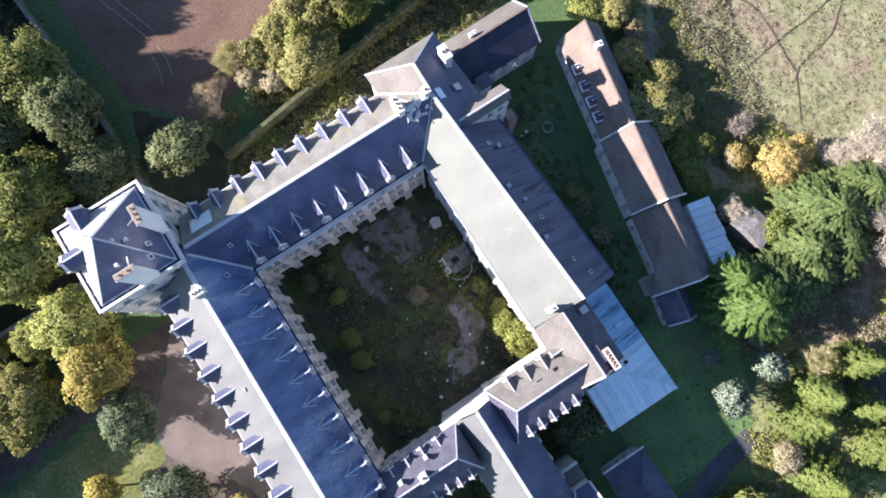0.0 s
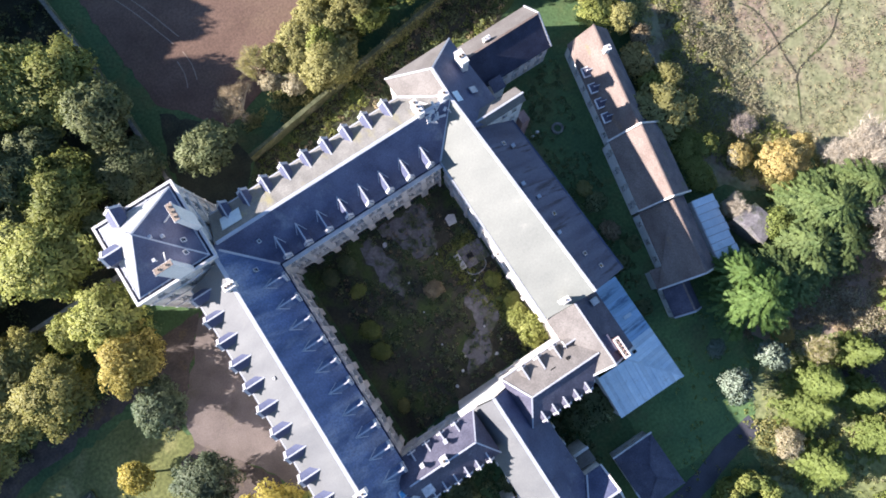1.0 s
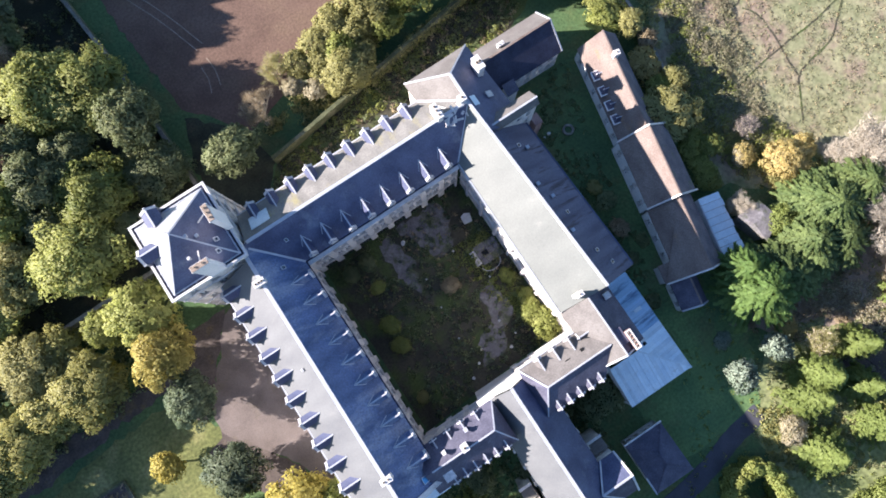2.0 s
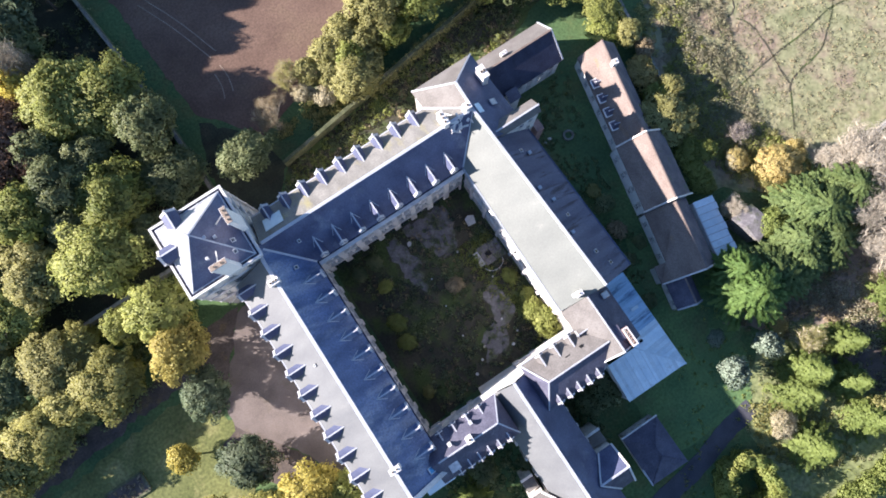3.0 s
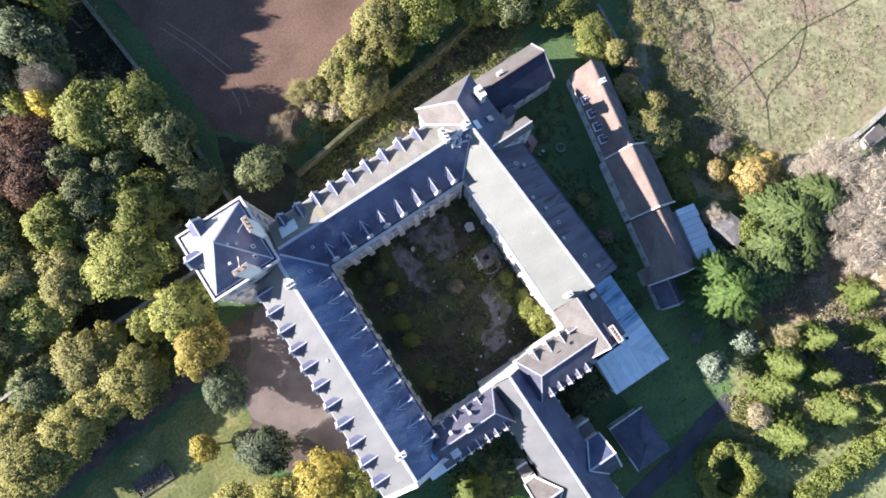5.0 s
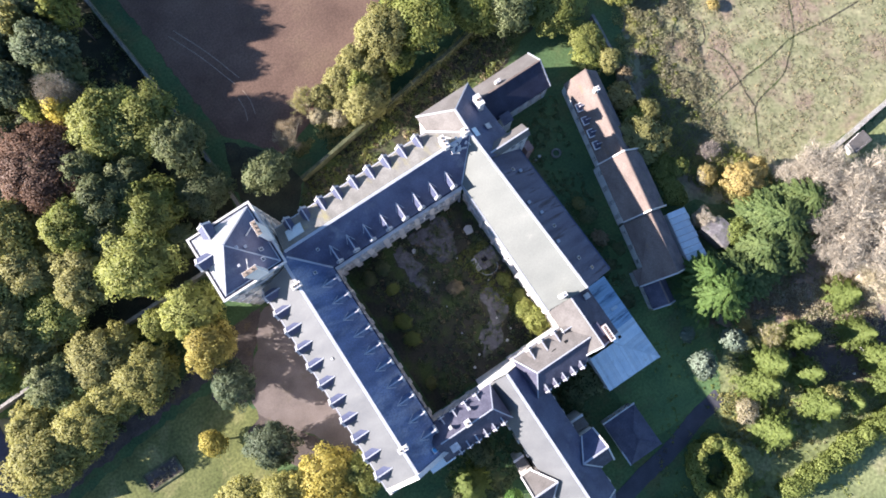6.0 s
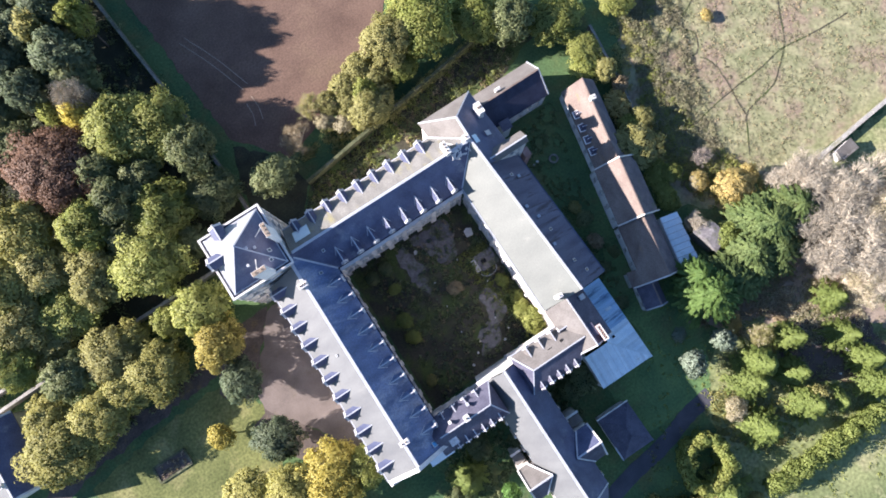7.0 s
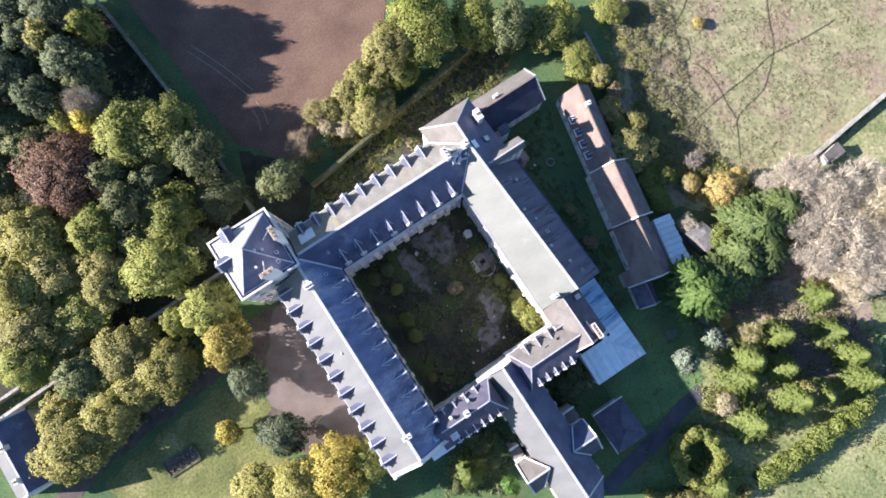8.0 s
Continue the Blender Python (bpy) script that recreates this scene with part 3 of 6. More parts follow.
for k in range(11):
    dormer(west, outer_kit, -12.0, 1.55 - 3.46 * k, EAVE, 90)
chimney(west, -5.9, -0.3, 16.2, 18.0, 1.5, 0.8, plaster, 3, 0)
chimney(west, -5.5, -31.2, 16.2, 17.9, 1.5, 0.7, plaster, 2, 0)
skylight(west, -1.9, -34.6, 14.1, 0, 0.79, 1.0, 1.0, skylight_blue)
skylight(west, -2.7, 0.4, 14.75, 0, 0.79, 0.6, 0.7)
skylight(west, -7.6, -13.2, 15.75, 180, 0.73, 0.4, 0.5)

# north-west range
north = thing("north_range", "long stone abbey range with slate roof and gabled dormers", "building", TALL, 11, 6)
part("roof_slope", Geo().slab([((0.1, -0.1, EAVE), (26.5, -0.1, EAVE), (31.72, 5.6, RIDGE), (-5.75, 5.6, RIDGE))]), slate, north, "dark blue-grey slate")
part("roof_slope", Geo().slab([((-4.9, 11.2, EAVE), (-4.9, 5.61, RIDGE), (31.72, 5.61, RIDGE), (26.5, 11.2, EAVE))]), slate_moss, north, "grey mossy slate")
caps(north, [((-4.7, 5.6, RIDGE), (31.6, 5.6, RIDGE))], 0.45, 0.2)
caps(north, [((0.05, -0.05, EAVE + 0.02), (-5.0, 4.9, 16.4)), ((26.5, 0, EAVE + 0.02), (31.7, 5.6, RIDGE - 0.15)), ((26.5, 11.2, EAVE), (31.7, 5.6, RIDGE - 0.15))], 0.3, 0.12, None, "valley_flashing")
cols = [24.5 - 3.3 * k + d for k in range(8) for d in (-0.66, 0.66) if 24.5 - 3.3 * k + d > 0.6]
m_in = windowed(north, 26.25, -0.35, 180, 26.5, EAVE - 0.1, cols, COURT_FLOORS, stone_old, [(24.5 - 3.3 * k, 2.2) for k in range(8)])
piers(north, m_in, [26.15 - 3.3 * k for k in range(8)])
courses(north, m_in, 26.5, (4.1, 8.2), stone)
courses(north, m_in, 26.5, (EAVE - 0.5,), plaster, 0.46, 0.3)
m_out = windowed(north, -4.6, 10.85, 0, 31.0, EAVE - 0.1, [1.7 + 3.3 * k for k in range(9)], ((1.0, 1.3, 2.6), *FLOORS), stone)
courses(north, m_out, 31.0, (4.1, EAVE - 0.55), stone, 0.25)
gutter(north, (0, -0.14, EAVE - 0.02), (26.5, -0.14, EAVE - 0.02), slate_navy)
gutter(north, (-4.8, 11.22, EAVE - 0.02), (26.5, 11.22, EAVE - 0.02))
for k in range(8):
    dormer(north, north_in_kit, 1.75 + 3.3 * k, 0.0, EAVE, 180)
for k in range(9):
    dormer(north, north_kit, -2.2 + 3.28 * k, 11.1, EAVE, 0)
chimney(north, 27.0, 6.3, 16.0, 18.4, 2.2, 0.8, plaster, 3, 90)
rnd = random.Random(4)
for k in range(26):
    xx, yy = rnd.uniform(27.6, 31.2), rnd.uniform(4.0, 7.0)
    zz = RIDGE - abs(yy - 5.6) * 0.82
    mm = Matrix.Translation((xx, yy, zz + 0.12)) @ Euler((rnd.uniform(-0.5, 0.5), rnd.uniform(-0.5, 0.5), rnd.uniform(0, 3))).to_matrix().to_4x4()
    part("masonry_piece", Geo().box(-rnd.uniform(0.2, 0.8), -0.14, -0.05, rnd.uniform(0.2, 0.8), rnd.uniform(0.0, 0.25), 0.06, mm), plaster, north)
part("repair_sheet", Geo().slab([((-3.4, 7.0, 15.97), (-0.4, 7.0, 15.97), (-0.4, 9.3, 14.09), (-3.4, 9.3, 14.09))], 0.1), pale_metal, north, "pale metal repair sheet")
skylight(north, -0.2, 3.4, 15.25, -90, 0.807, 0.5, 0.6)

# north-east range with its hipped end
NR, SR = 16.8, 16.2
east = thing("east_range", "broad stone abbey range with cream roof slope and hipped end", "building", TALL, 33, -6)
g, strips = [], 14
for k in range(strips):
    t0, t1 = k / strips, (k + 1) / strips
    eave_y = lambda t: -26.4 + 26.4 * t
    top = lambda t: (33.3 - 1.58 * t, -26.55 + 32.15 * t, SR + (NR - SR) * t)
    g.append(((26.5, eave_y(t0), EAVE), top(t0), top(t1), (26.5, eave_y(t1), EAVE)))
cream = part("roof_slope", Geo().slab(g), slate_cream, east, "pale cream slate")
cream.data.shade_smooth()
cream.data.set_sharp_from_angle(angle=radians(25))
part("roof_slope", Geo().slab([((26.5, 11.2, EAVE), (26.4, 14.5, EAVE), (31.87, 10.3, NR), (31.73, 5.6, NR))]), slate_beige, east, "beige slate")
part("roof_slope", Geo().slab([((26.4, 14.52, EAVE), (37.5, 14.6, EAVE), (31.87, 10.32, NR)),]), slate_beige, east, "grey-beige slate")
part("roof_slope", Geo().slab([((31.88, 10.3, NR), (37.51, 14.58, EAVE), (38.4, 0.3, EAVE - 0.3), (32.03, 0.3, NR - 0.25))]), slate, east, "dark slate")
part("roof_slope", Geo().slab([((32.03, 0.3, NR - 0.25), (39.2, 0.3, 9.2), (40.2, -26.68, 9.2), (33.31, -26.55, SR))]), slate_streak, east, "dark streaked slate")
caps(east, [((33.3, -26.55, SR), (31.72, 5.6, NR)), ((31.72, 5.6, NR), (31.87, 10.3, NR))], 0.4, 0.2)
caps(east, [((31.87, 10.3, NR), (37.5, 14.6, EAVE)), ((31.87, 10.3, NR), (26.4, 14.5, EAVE))], 0.22, 0.12, None, "hip_cap")
m_in = windowed(east, 26.95, -36.8, 90, 36.6, EAVE - 0.15, [1.4 + 2.55 * k for k in range(14)], ((1.1, 1.2, 2.2), *FLOORS), stone, ())
courses(east, m_in, 36.6, (4.1, 8.2, EAVE - 0.55), plaster, 0.25, 0.3)
for k in range(9):
    part("buttress", Geo().box(1.9 + 4.0 * k, 0.003, -0.3, 2.5 + 4.0 * k, 0.28, 8.0, m_in), stone_old, east)
windowed(east, 38.92, 0.2, -87.85, 26.6, 9.1, [1.6 + 3.1 * k for k in range(8)], ((1.2, 1.2, 2.0), (5.2, 1.2, 2.0)), plaster)
windowed(east, 37.25, 14.2, -90, 13.9, EAVE - 0.45, [2.0 + 3.4 * k for k in range(4)], ((5.1, 1.15, 2.1), (8.9, 1.15, 1.9)), stone)
windowed(east, 26.8, 14.2, 0, 10.4, EAVE - 0.15, [1.7 + 3.4 * k for k in range(3)], ((1.2, 1.2, 2.2), *FLOORS), stone)
windowed(east, 26.85, 11.0, 90, 3.2, EAVE - 0.15, [], (), stone)
g = Geo().face((27.0, -26.2, EAVE - 0.4), (27.0, -26.2, 0), (39.8, -26.2, 0), (39.8, -26.2, 9.0), (33.3, -26.2, SR - 0.3))
g.face((27.0, -25.8, 0), (27.0, -25.8, EAVE - 0.4), (33.3, -25.8, SR - 0.3), (39.8, -25.8, 9.0), (39.8, -25.8, 0))
part("gable_wall", g, stone, east)
gutter(east, (26.4, -26.4, EAVE - 0.02), (26.4, 0, EAVE - 0.02))
gutter(east, (40.3, -26.6, 9.18), (39.3, 0.3, 9.18), slate)
chimney(east, 29.4, -25.4, 13.6, 16.5, 1.0, 0.6, plaster, 1, 0)
chimney(east, 36.4, 9.8, 12.2, 16.2, 1.0, 2.0, plaster, 2, 0)
chimney(east, 31.1, 6.1, 16.2, 18.0, 0.9, 0.9, stone_old, 1, 0)
def east_z(x, y):
    """Height of the outer slope."""
    t = (0.3 - y) / 26.7
    rx, rz = 32.03 + 1.28 * t, NR - 0.25 + (SR - NR + 0.25) * t
    return rz + (x - rx) / (39.2 + t - rx) * (9.2 - rz)


for xx, yy in ((36.2, -3.8), (33.6, -9.5), (34.6, -12.0), (33.9, -17.6)):
    chimney(east, xx, yy, east_z(xx, yy) - 0.4, east_z(xx, yy) + 0.6, 0.35, 0.35, zinc, 0)
for xx, yy in ((35.0, -3.0), (35.2, -15.0), (35.6, -21.8), (36.8, -24.4)):
    skylight(east, xx, yy, east_z(xx, yy) + 0.03, 0, 0.95, 0.6, 0.8)
part("repair_sheet", Geo().slab([((32.4, 6.2, 16.45), (33.3, 6.2, 15.83), (33.3, 4.6, 15.83), (32.4, 4.6, 16.45))], 0.06), pale_metal, east)
skylight(east, 35.6, 5.6, 14.25, 0, 0.7, 1.0, 1.2, plaster)

# stair block that crosses the outer slope
stair = thing("stair_block", "narrow rendered stair block with pale roof crossing the slope", "building", TALL, 37, 1.6)
part("roof_slope", Geo().slab([((32.4, 2.65, 14.6), (40.6, 2.65, 14.6), (40.6, 1.03, 15.8), (32.4, 1.03, 15.8))]), slate_beige, stair, "pale slate")
part("roof_slope", Geo().slab([((32.4, 1.02, 15.8), (40.6, 1.02, 15.8), (40.6, 0.1, 15.1), (32.4, 0.1, 15.1))]), slate_beige, stair)
caps(stair, [((32.4, 1.03, 15.8), (40.65, 1.03, 15.8))], 0.25, 0.12)
windowed(stair, 40.4, 0.3, 180, 7.8, 15.0, [1.3, 2.9], ((9.6, 0.8, 1.3), (12.6, 0.8, 1.2)), plaster)
windowed(stair, 32.6, 2.35, 0, 7.8, 14.5, [5.6], ((12.4, 0.8, 1.2),), plaster)
part("end_wall", Geo().prism([(39.9, 0.34), (40.38, 0.34), (40.38, 2.31), (39.9, 2.31)], -0.3, 14.5).face((40.38, 0.33, 14.5), (40.38, 2.31, 14.5), (40.38, 1.03, 15.6)), plaster, stair)
part("side_lean_to", Geo().prism([(40.4, -1.0), (41.8, -1.0), (41.8, 0.9), (40.4, 0.9)], -0.3, 8.6, 0.06), brick_red, stair, "pinkish brick lean-to")

# low wing beyond the hipped end
annex = thing("annex_wing", "lower slate-roofed wing with white walls", "building", ABBEY, 45, 11.2)
part("roof_slope", Geo().slab([((38.3, 15.2, 6.1), (51.9, 15.2, 6.1), (51.9, 11.9, 9.1), (38.3, 11.9, 9.1))]), slate_beige, annex, "slate with sunlight put into its paler colour")
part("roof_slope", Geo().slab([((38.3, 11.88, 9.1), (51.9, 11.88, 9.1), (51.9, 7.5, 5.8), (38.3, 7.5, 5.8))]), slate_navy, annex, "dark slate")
caps(annex, [((38.4, 11.9, 9.1), (51.9, 11.9, 9.1))], 0.3, 0.14, tile)
caps(annex, [((51.8, 15.2, 6.2), (51.8, 11.9, 9.2)), ((51.8, 7.5, 5.9), (51.8, 11.9, 9.2))], 0.22, 0.12, zinc, "coping")
windowed(annex, 51.6, 7.85, 180, 13.2, 5.9, [1.5 + 2.2 * k for k in range(6)], ((0.9, 1.1, 1.7), (3.6, 1.1, 1.5)), plaster)
windowed(annex, 38.6, 14.85, 0, 13.0, 5.9, [2.0 + 3.0 * k for k in range(4)], ((1.2, 1.1, 1.7),), plaster)
g = Geo().face((51.6, 14.8, -0.3), (51.6, 14.8, 6.0), (51.6, 11.9, 8.9), (51.6, 7.9, 6.0), (51.6, 7.9, -0.3)).face((51.2, 7.9, -0.3), (51.2, 7.9, 6.0), (51.2, 11.9, 8.9), (51.2, 14.8, 6.0), (51.2, 14.8, -0.3))
part("gable_wall", g, plaster, annex)
for xx in (42.8, 43.4):
    chimney(annex, xx, 12.9, 7.9, 9.1, 0.45, 0.45, plaster, 1)
part("porch", Geo().box(40.3, 6.1, -0.3, 42.2, 7.8, 6.0), plaster, annex)
part("porch_roof", Geo().slab([((40.15, 5.9, 5.95), (42.35, 5.9, 5.95), (42.35, 7.8, 6.7), (40.15, 7.8, 6.7))], 0.12), slate_purple, annex)

# corner tower
tower = thing("corner_tower", "square stone corner pavilion with pyramid slate roof and tall chimneys", "building", ABBEY, -10.6, 9.4)
TX0, TX1, TY0, TY1, TE, TA = -16.5, -4.85, 3.4, 15.3, 19.5, 25.0
apex = (-10.7, 9.6, TA)
cn = [(TX0, TY0, TE), (TX1, TY0, TE), (TX1, TY1, TE), (TX0, TY1, TE)]
for inset, wide, z, mt, nm in ((0.16, 0.34, 0.06, plaster, "cornice"), (0.5, 0.36, -0.12, slate_navy, "lead_channel"), (0.74, 0.16, 0.06, zinc, "eave_flashing")):
    q = [(TX0 + inset, TY0 + inset, TE + z), (TX1 - inset, TY0 + inset, TE + z), (TX1 - inset, TY1 - inset, TE + z), (TX0 + inset, TY1 - inset, TE + z)]
    for k in range(4):
        a, b = Vector(q[k]), Vector(q[(k + 1) % 4])
        d = (b - a).normalized() * (wide / 2 if k % 2 else -wide / 2 - 0.003)
        part(nm, Geo().beam(a - d, b + d, wide, 0.24), mt, tower)
cn = [(TX0 + 0.72, TY0 + 0.72, TE), (TX1 - 0.72, TY0 + 0.72, TE), (TX1 - 0.72, TY1 - 0.72, TE), (TX0 + 0.72, TY1 - 0.72, TE)]
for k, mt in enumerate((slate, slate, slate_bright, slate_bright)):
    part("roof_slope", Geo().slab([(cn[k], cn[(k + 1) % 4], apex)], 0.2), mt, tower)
caps(tower, [(c, apex) for c in cn], 0.2, 0.14, None, "hip_cap")
for k in range(4):
    a, b = Vector(cn[k]), Vector(cn[(k + 1) % 4])
    d = (b - a).normalized()
    for j in range(5):
        q = a + (b - a) * ((j + 0.8) / 5.6)
        part("gutter_bracket", Geo().box(q.x - 0.12, q.y - 0.12, TE - 0.05, q.x + 0.12, q.y + 0.12, TE + 0.22), zinc, tower)
WT = ((1.2, 1.2, 2.4), (5.1, 1.2, 2.2), (9.0, 1.2, 2.1), (13.0, 1.2, 2.0), (16.4, 1.2, 1.6))
for x, y, a, n in ((TX1 - 0.35, TY0 + 0.35, 180, 11.2), (TX1 - 0.35, TY1 - 0.35, -90, 11.1), (TX0 + 0.35, TY1 - 0.35, 0, 11.2), (TX0 + 0.35, TY0 + 0.35, 90, 11.1)):
    mm = windowed(tower, x, y, a, n, TE - 0.15, [2.2, 5.6, 9.0], WT, stone)
    courses(tower, mm, n, (4.2, 8.2, 12.3, 15.8), stone_old, 0.15)
    courses(tower, mm, n, (TE - 0.6,), stone, 0.32, 0.35)
    for j in range(6):
        part("quoin", Geo().box(0.0, 0.003, 0.3 + 3.2 * j, 0.7, 0.09, 2.2 + 3.2 * j, mm), plaster, tower)
chimney(tower, -5.0, 8.8, 19.3, 26.0, 2.3, 0.72, limewash, 3, 90, dry_soil)
chimney(tower, -9.2, 3.8, 19.3, 25.9, 2.3, 0.7, limewash, 2, 0, dry_soil)
tower_kit = dormer_kit("tower", 2.0, 1.7, 0.9, 0.8, slate)
dormer(tower, tower_kit, -12.6, TY1 - 0.1, TE, 0)
dormer(tower, tower_kit, TX0 + 0.1, 10.2, TE, 90)
skylight(tower, -6.9, 6.9, 21.45, 0, 0.83, 0.6, 0.7)
skylight(tower, -7.4, 5.5, 21.35, -90, 0.85, 0.6, 0.7)
for xx, yy, zz in ((-9.4, 8.6, 23.6), (-10.9, 6.4, 22.1), (-8.4, 8.2, 22.7)):
    chimney(tower, xx, yy, zz - 0.6, zz + 0.4, 0.25, 0.25, zinc, 0)
part("lightning_rod", Geo().beam((-10.7, 9.6, TA), (-10.7, 9.6, TA + 1.6), 0.06), zinc, tower)
part("fallen_batten", Geo().beam((-7.6, 9.8, 22.2), (-6.2, 11.0, 21.1), 0.14), plaster, tower)
part("fallen_batten", Geo().beam((-9.4, 6.6, 22.4), (-10.2, 5.4, 21.5), 0.14), plaster, tower)

# south galleries, either side of the chapel
GE, GR = 12.0, 14.4
gal_e = thing("south_gallery", "short gallery wing with beige slates and small white dormers", "building", TALL, 26, -33.6, "south galleries")
part("roof_slope", Geo().slab([((16.8, -29.8, GE), (26.6, -29.8, GE), (29.7, -33.6, GR), (18.9, -33.6, GR))]), slate_beige, gal_e, "beige slate")
part("roof_slope", Geo().slab([((16.9, -37.4, GE), (18.9, -33.61, GR), (29.7, -33.61, GR), (26.7, -37.4, GE))]), slate_purple, gal_e, "dark purple slate")
part("roof_slope", Geo().slab([((16.79, -29.8, GE), (18.89, -33.6, GR), (16.89, -37.4, GE))]), slate_purple, gal_e)
part("roof_slope", Geo().slab([((26.5, -26.5, GE), (26.5, -36.0, GE), (30.4, -36.0, 15.0), (30.4, -26.5, 15.0))]), slate_beige, gal_e, "beige slate")
part("roof_slope", Geo().slab([((30.41, -26.5, 15.0), (30.41, -36.0, 15.0), (34.4, -36.0, GE), (34.4, -26.5, GE))]), slate_purple, gal_e)
caps(gal_e, [((18.9, -33.6, GR), (29.5, -33.6, GR)), ((30.4, -26.5, 15.0), (30.4, -36.0, 15.0))], 0.2, 0.12)
caps(gal_e, [((18.9, -33.6, GR), (16.9, -29.8, GE)), ((18.9, -33.6, GR), (16.9, -37.4, GE))], 0.18, 0.1, None, "hip_cap")
caps(gal_e, [((27.4, -35.95, GE + 0.75), (30.4, -35.95, 15.05)), ((34.4, -35.95, GE + 0.05), (30.4, -35.95, 15.05))], 0.24, 0.12, zinc, "coping")
m_in = windowed(gal_e, 16.8, -30.15, 0, 10.1, GE - 0.1, [1.3 + 2.3 * k for k in range(4)], FLOORS, stone, [(2.3 + 3.2 * k, 2.2) for k in range(3)])
courses(gal_e, m_in, 10.1, (4.1, GE - 0.5), plaster, 0.28, 0.3)
windowed(gal_e, 27.4, -37.05, 180, 10.3, GE - 0.1, [1.6 + 2.3 * k for k in range(4)], ((1.2, 1.1, 2.0), *FLOORS), stone)
windowed(gal_e, 34.1, -35.8, 180, 6.6, GE - 0.1, [1.6, 4.2], ((1.2, 1.1, 2.0), *FLOORS), stone)
windowed(gal_e, 34.1, -26.6, -90, 9.2, GE - 0.1, [1.6 + 2.4 * k for k in range(3)], FLOORS, stone)
part("gable_wall", Geo().prism([(27.5, -35.8), (34.1, -35.8), (34.1, -35.6), (27.5, -35.6)], GE - 0.1, GE).face((27.5, -35.8, GE), (34.0, -35.8, GE), (30.4, -35.8, 14.8)), stone, gal_e)
small_kit = dormer_kit("small", 1.0, 0.75, 0.65, 0.42, slate_beige)
for k in range(3):
    dormer(gal_e, small_kit, 20.0 + 2.55 * k, -29.9, GE, 0)
tiny_kit = dormer_kit("tiny", 0.9, 0.55, 0.65, 0.3, slate_purple)
for k in range(5):
    dormer(gal_e, tiny_kit, 19.0 + 1.75 * k, -37.3, GE, 180)
dormer(gal_e, small_kit, 26.5, -30.6, GE, 90)
part("roof_hatch", Geo().box(23.0, -32.7, 13.0, 23.8, -32.1, 13.55), soot, gal_e, "open dark roof hatch")
part("roof_hatch", Geo().box(25.6, -32.4, 13.0, 26.1, -31.9, 13.6), soot, gal_e, "open dark roof hatch")
chimney(gal_e, 32.3, -34.6, 12.8, 14.9, 2.8, 0.75, brick_red, 5, 90)
part("chimney_cap", Geo().box(31.86, -36.05, 14.901, 32.04, -33.15, 15.02).box(32.56, -36.05, 14.901, 32.74, -33.15, 15.02).box(32.04, -36.05, 14.901, 32.56, -35.88, 15.02).box(32.04, -33.32, 14.901, 32.56, -33.15, 15.02), plaster, gal_e, "pale stone rim round the flues")
part("roof_box", Geo().box(30.9, -34.6, 13.6, 31.8, -32.2, 14.6), slate_purple, gal_e)
part("roof_box", Geo().box(32.6, -28.3, 12.6, 33.6, -27.4, 13.8), plaster, gal_e)
gutter(gal_e, (16.8, -29.7, GE), (26.5, -29.7, GE))

gal_w = thing("south_gallery", "short gallery wing with grey slates and hipped end", "building", TALL, 5, -34.3, "south galleries")
part("roof_slope", Geo().slab([((-1.6, -31.0, GE), (11.5, -31.0, GE), (9.6, -34.3, GR), (-1.6, -34.3, GR))]), slate_purple, gal_w, "grey-purple slate")
part("roof_slope", Geo().slab([((-1.6, -37.7, GE), (-1.6, -34.31, GR), (9.6, -34.31, GR), (11.6, -37.7, GE))]), slate_purple, gal_w)
part("roof_slope", Geo().slab([((11.51, -31.0, GE), (11.61, -37.7, GE), (9.61, -34.3, GR))]), slate_purple, gal_w)
caps(gal_w, [((-0.5, -34.3, GR), (9.6, -34.3, GR))], 0.2, 0.12)
caps(gal_w, [((9.6, -34.3, GR), (11.5, -31.0, GE)), ((9.6, -34.3, GR), (11.6, -37.7, GE))], 0.18, 0.1, None, "hip_cap")
m_in = windowed(gal_w, -0.3, -31.35, 0, 11.6, GE - 0.1, [1.8 + 2.3 * k for k in range(4)], FLOORS, stone, [(2.8 + 3.2 * k, 2.2) for k in range(3)])
courses(gal_w, m_in, 11.6, (4.1, GE - 0.5), plaster, 0.28, 0.3)
windowed(gal_w, 11.2, -37.35, 180, 11.5, GE - 0.1, [1.4 + 2.2 * k for k in range(5)], ((1.2, 1.1, 2.0), *FLOORS), stone)
for k in range(4):
    dormer(gal_w, tiny_kit, 1.6 + 2.3 * k, -31.1, GE, 0)
for k in range(6):
    dormer(gal_w, tiny_kit, 1.4 + 1.7 * k, -37.6, GE, 180)
chimney(gal_w, 5.0, -33.9, 13.6, 15.2, 0.9, 0.9, plaster, 1)
chimney(gal_w, 2.2, -33.0, 13.2, 14.6, 0.4, 0.4, plaster, 0)
chimney(gal_w, 6.3, -32.2, 12.8, 14.0, 0.4, 0.4, zinc, 0)
part("roof_box", Geo().box(0.3, -36.8, 12.2, 1.8, -35.4, 13.5), stone_old, gal_w)

# pale lean-to at the gable end
leanto = thing("lean_to", "small lean-to with pale sheet roof", "shed", TALL, -2.2, -37.4)
part("roof_slope", Geo().slab([((-4.9, -36.35, 9.6), (-0.2, -36.35, 9.6), (-0.2, -38.5, 9.2), (-4.9, -38.5, 9.2))], 0.12), pale_metal, leanto)
part("wall", Geo().box(-4.7, -38.3, -0.3, -0.4, -36.35, 9.1), stone, leanto)

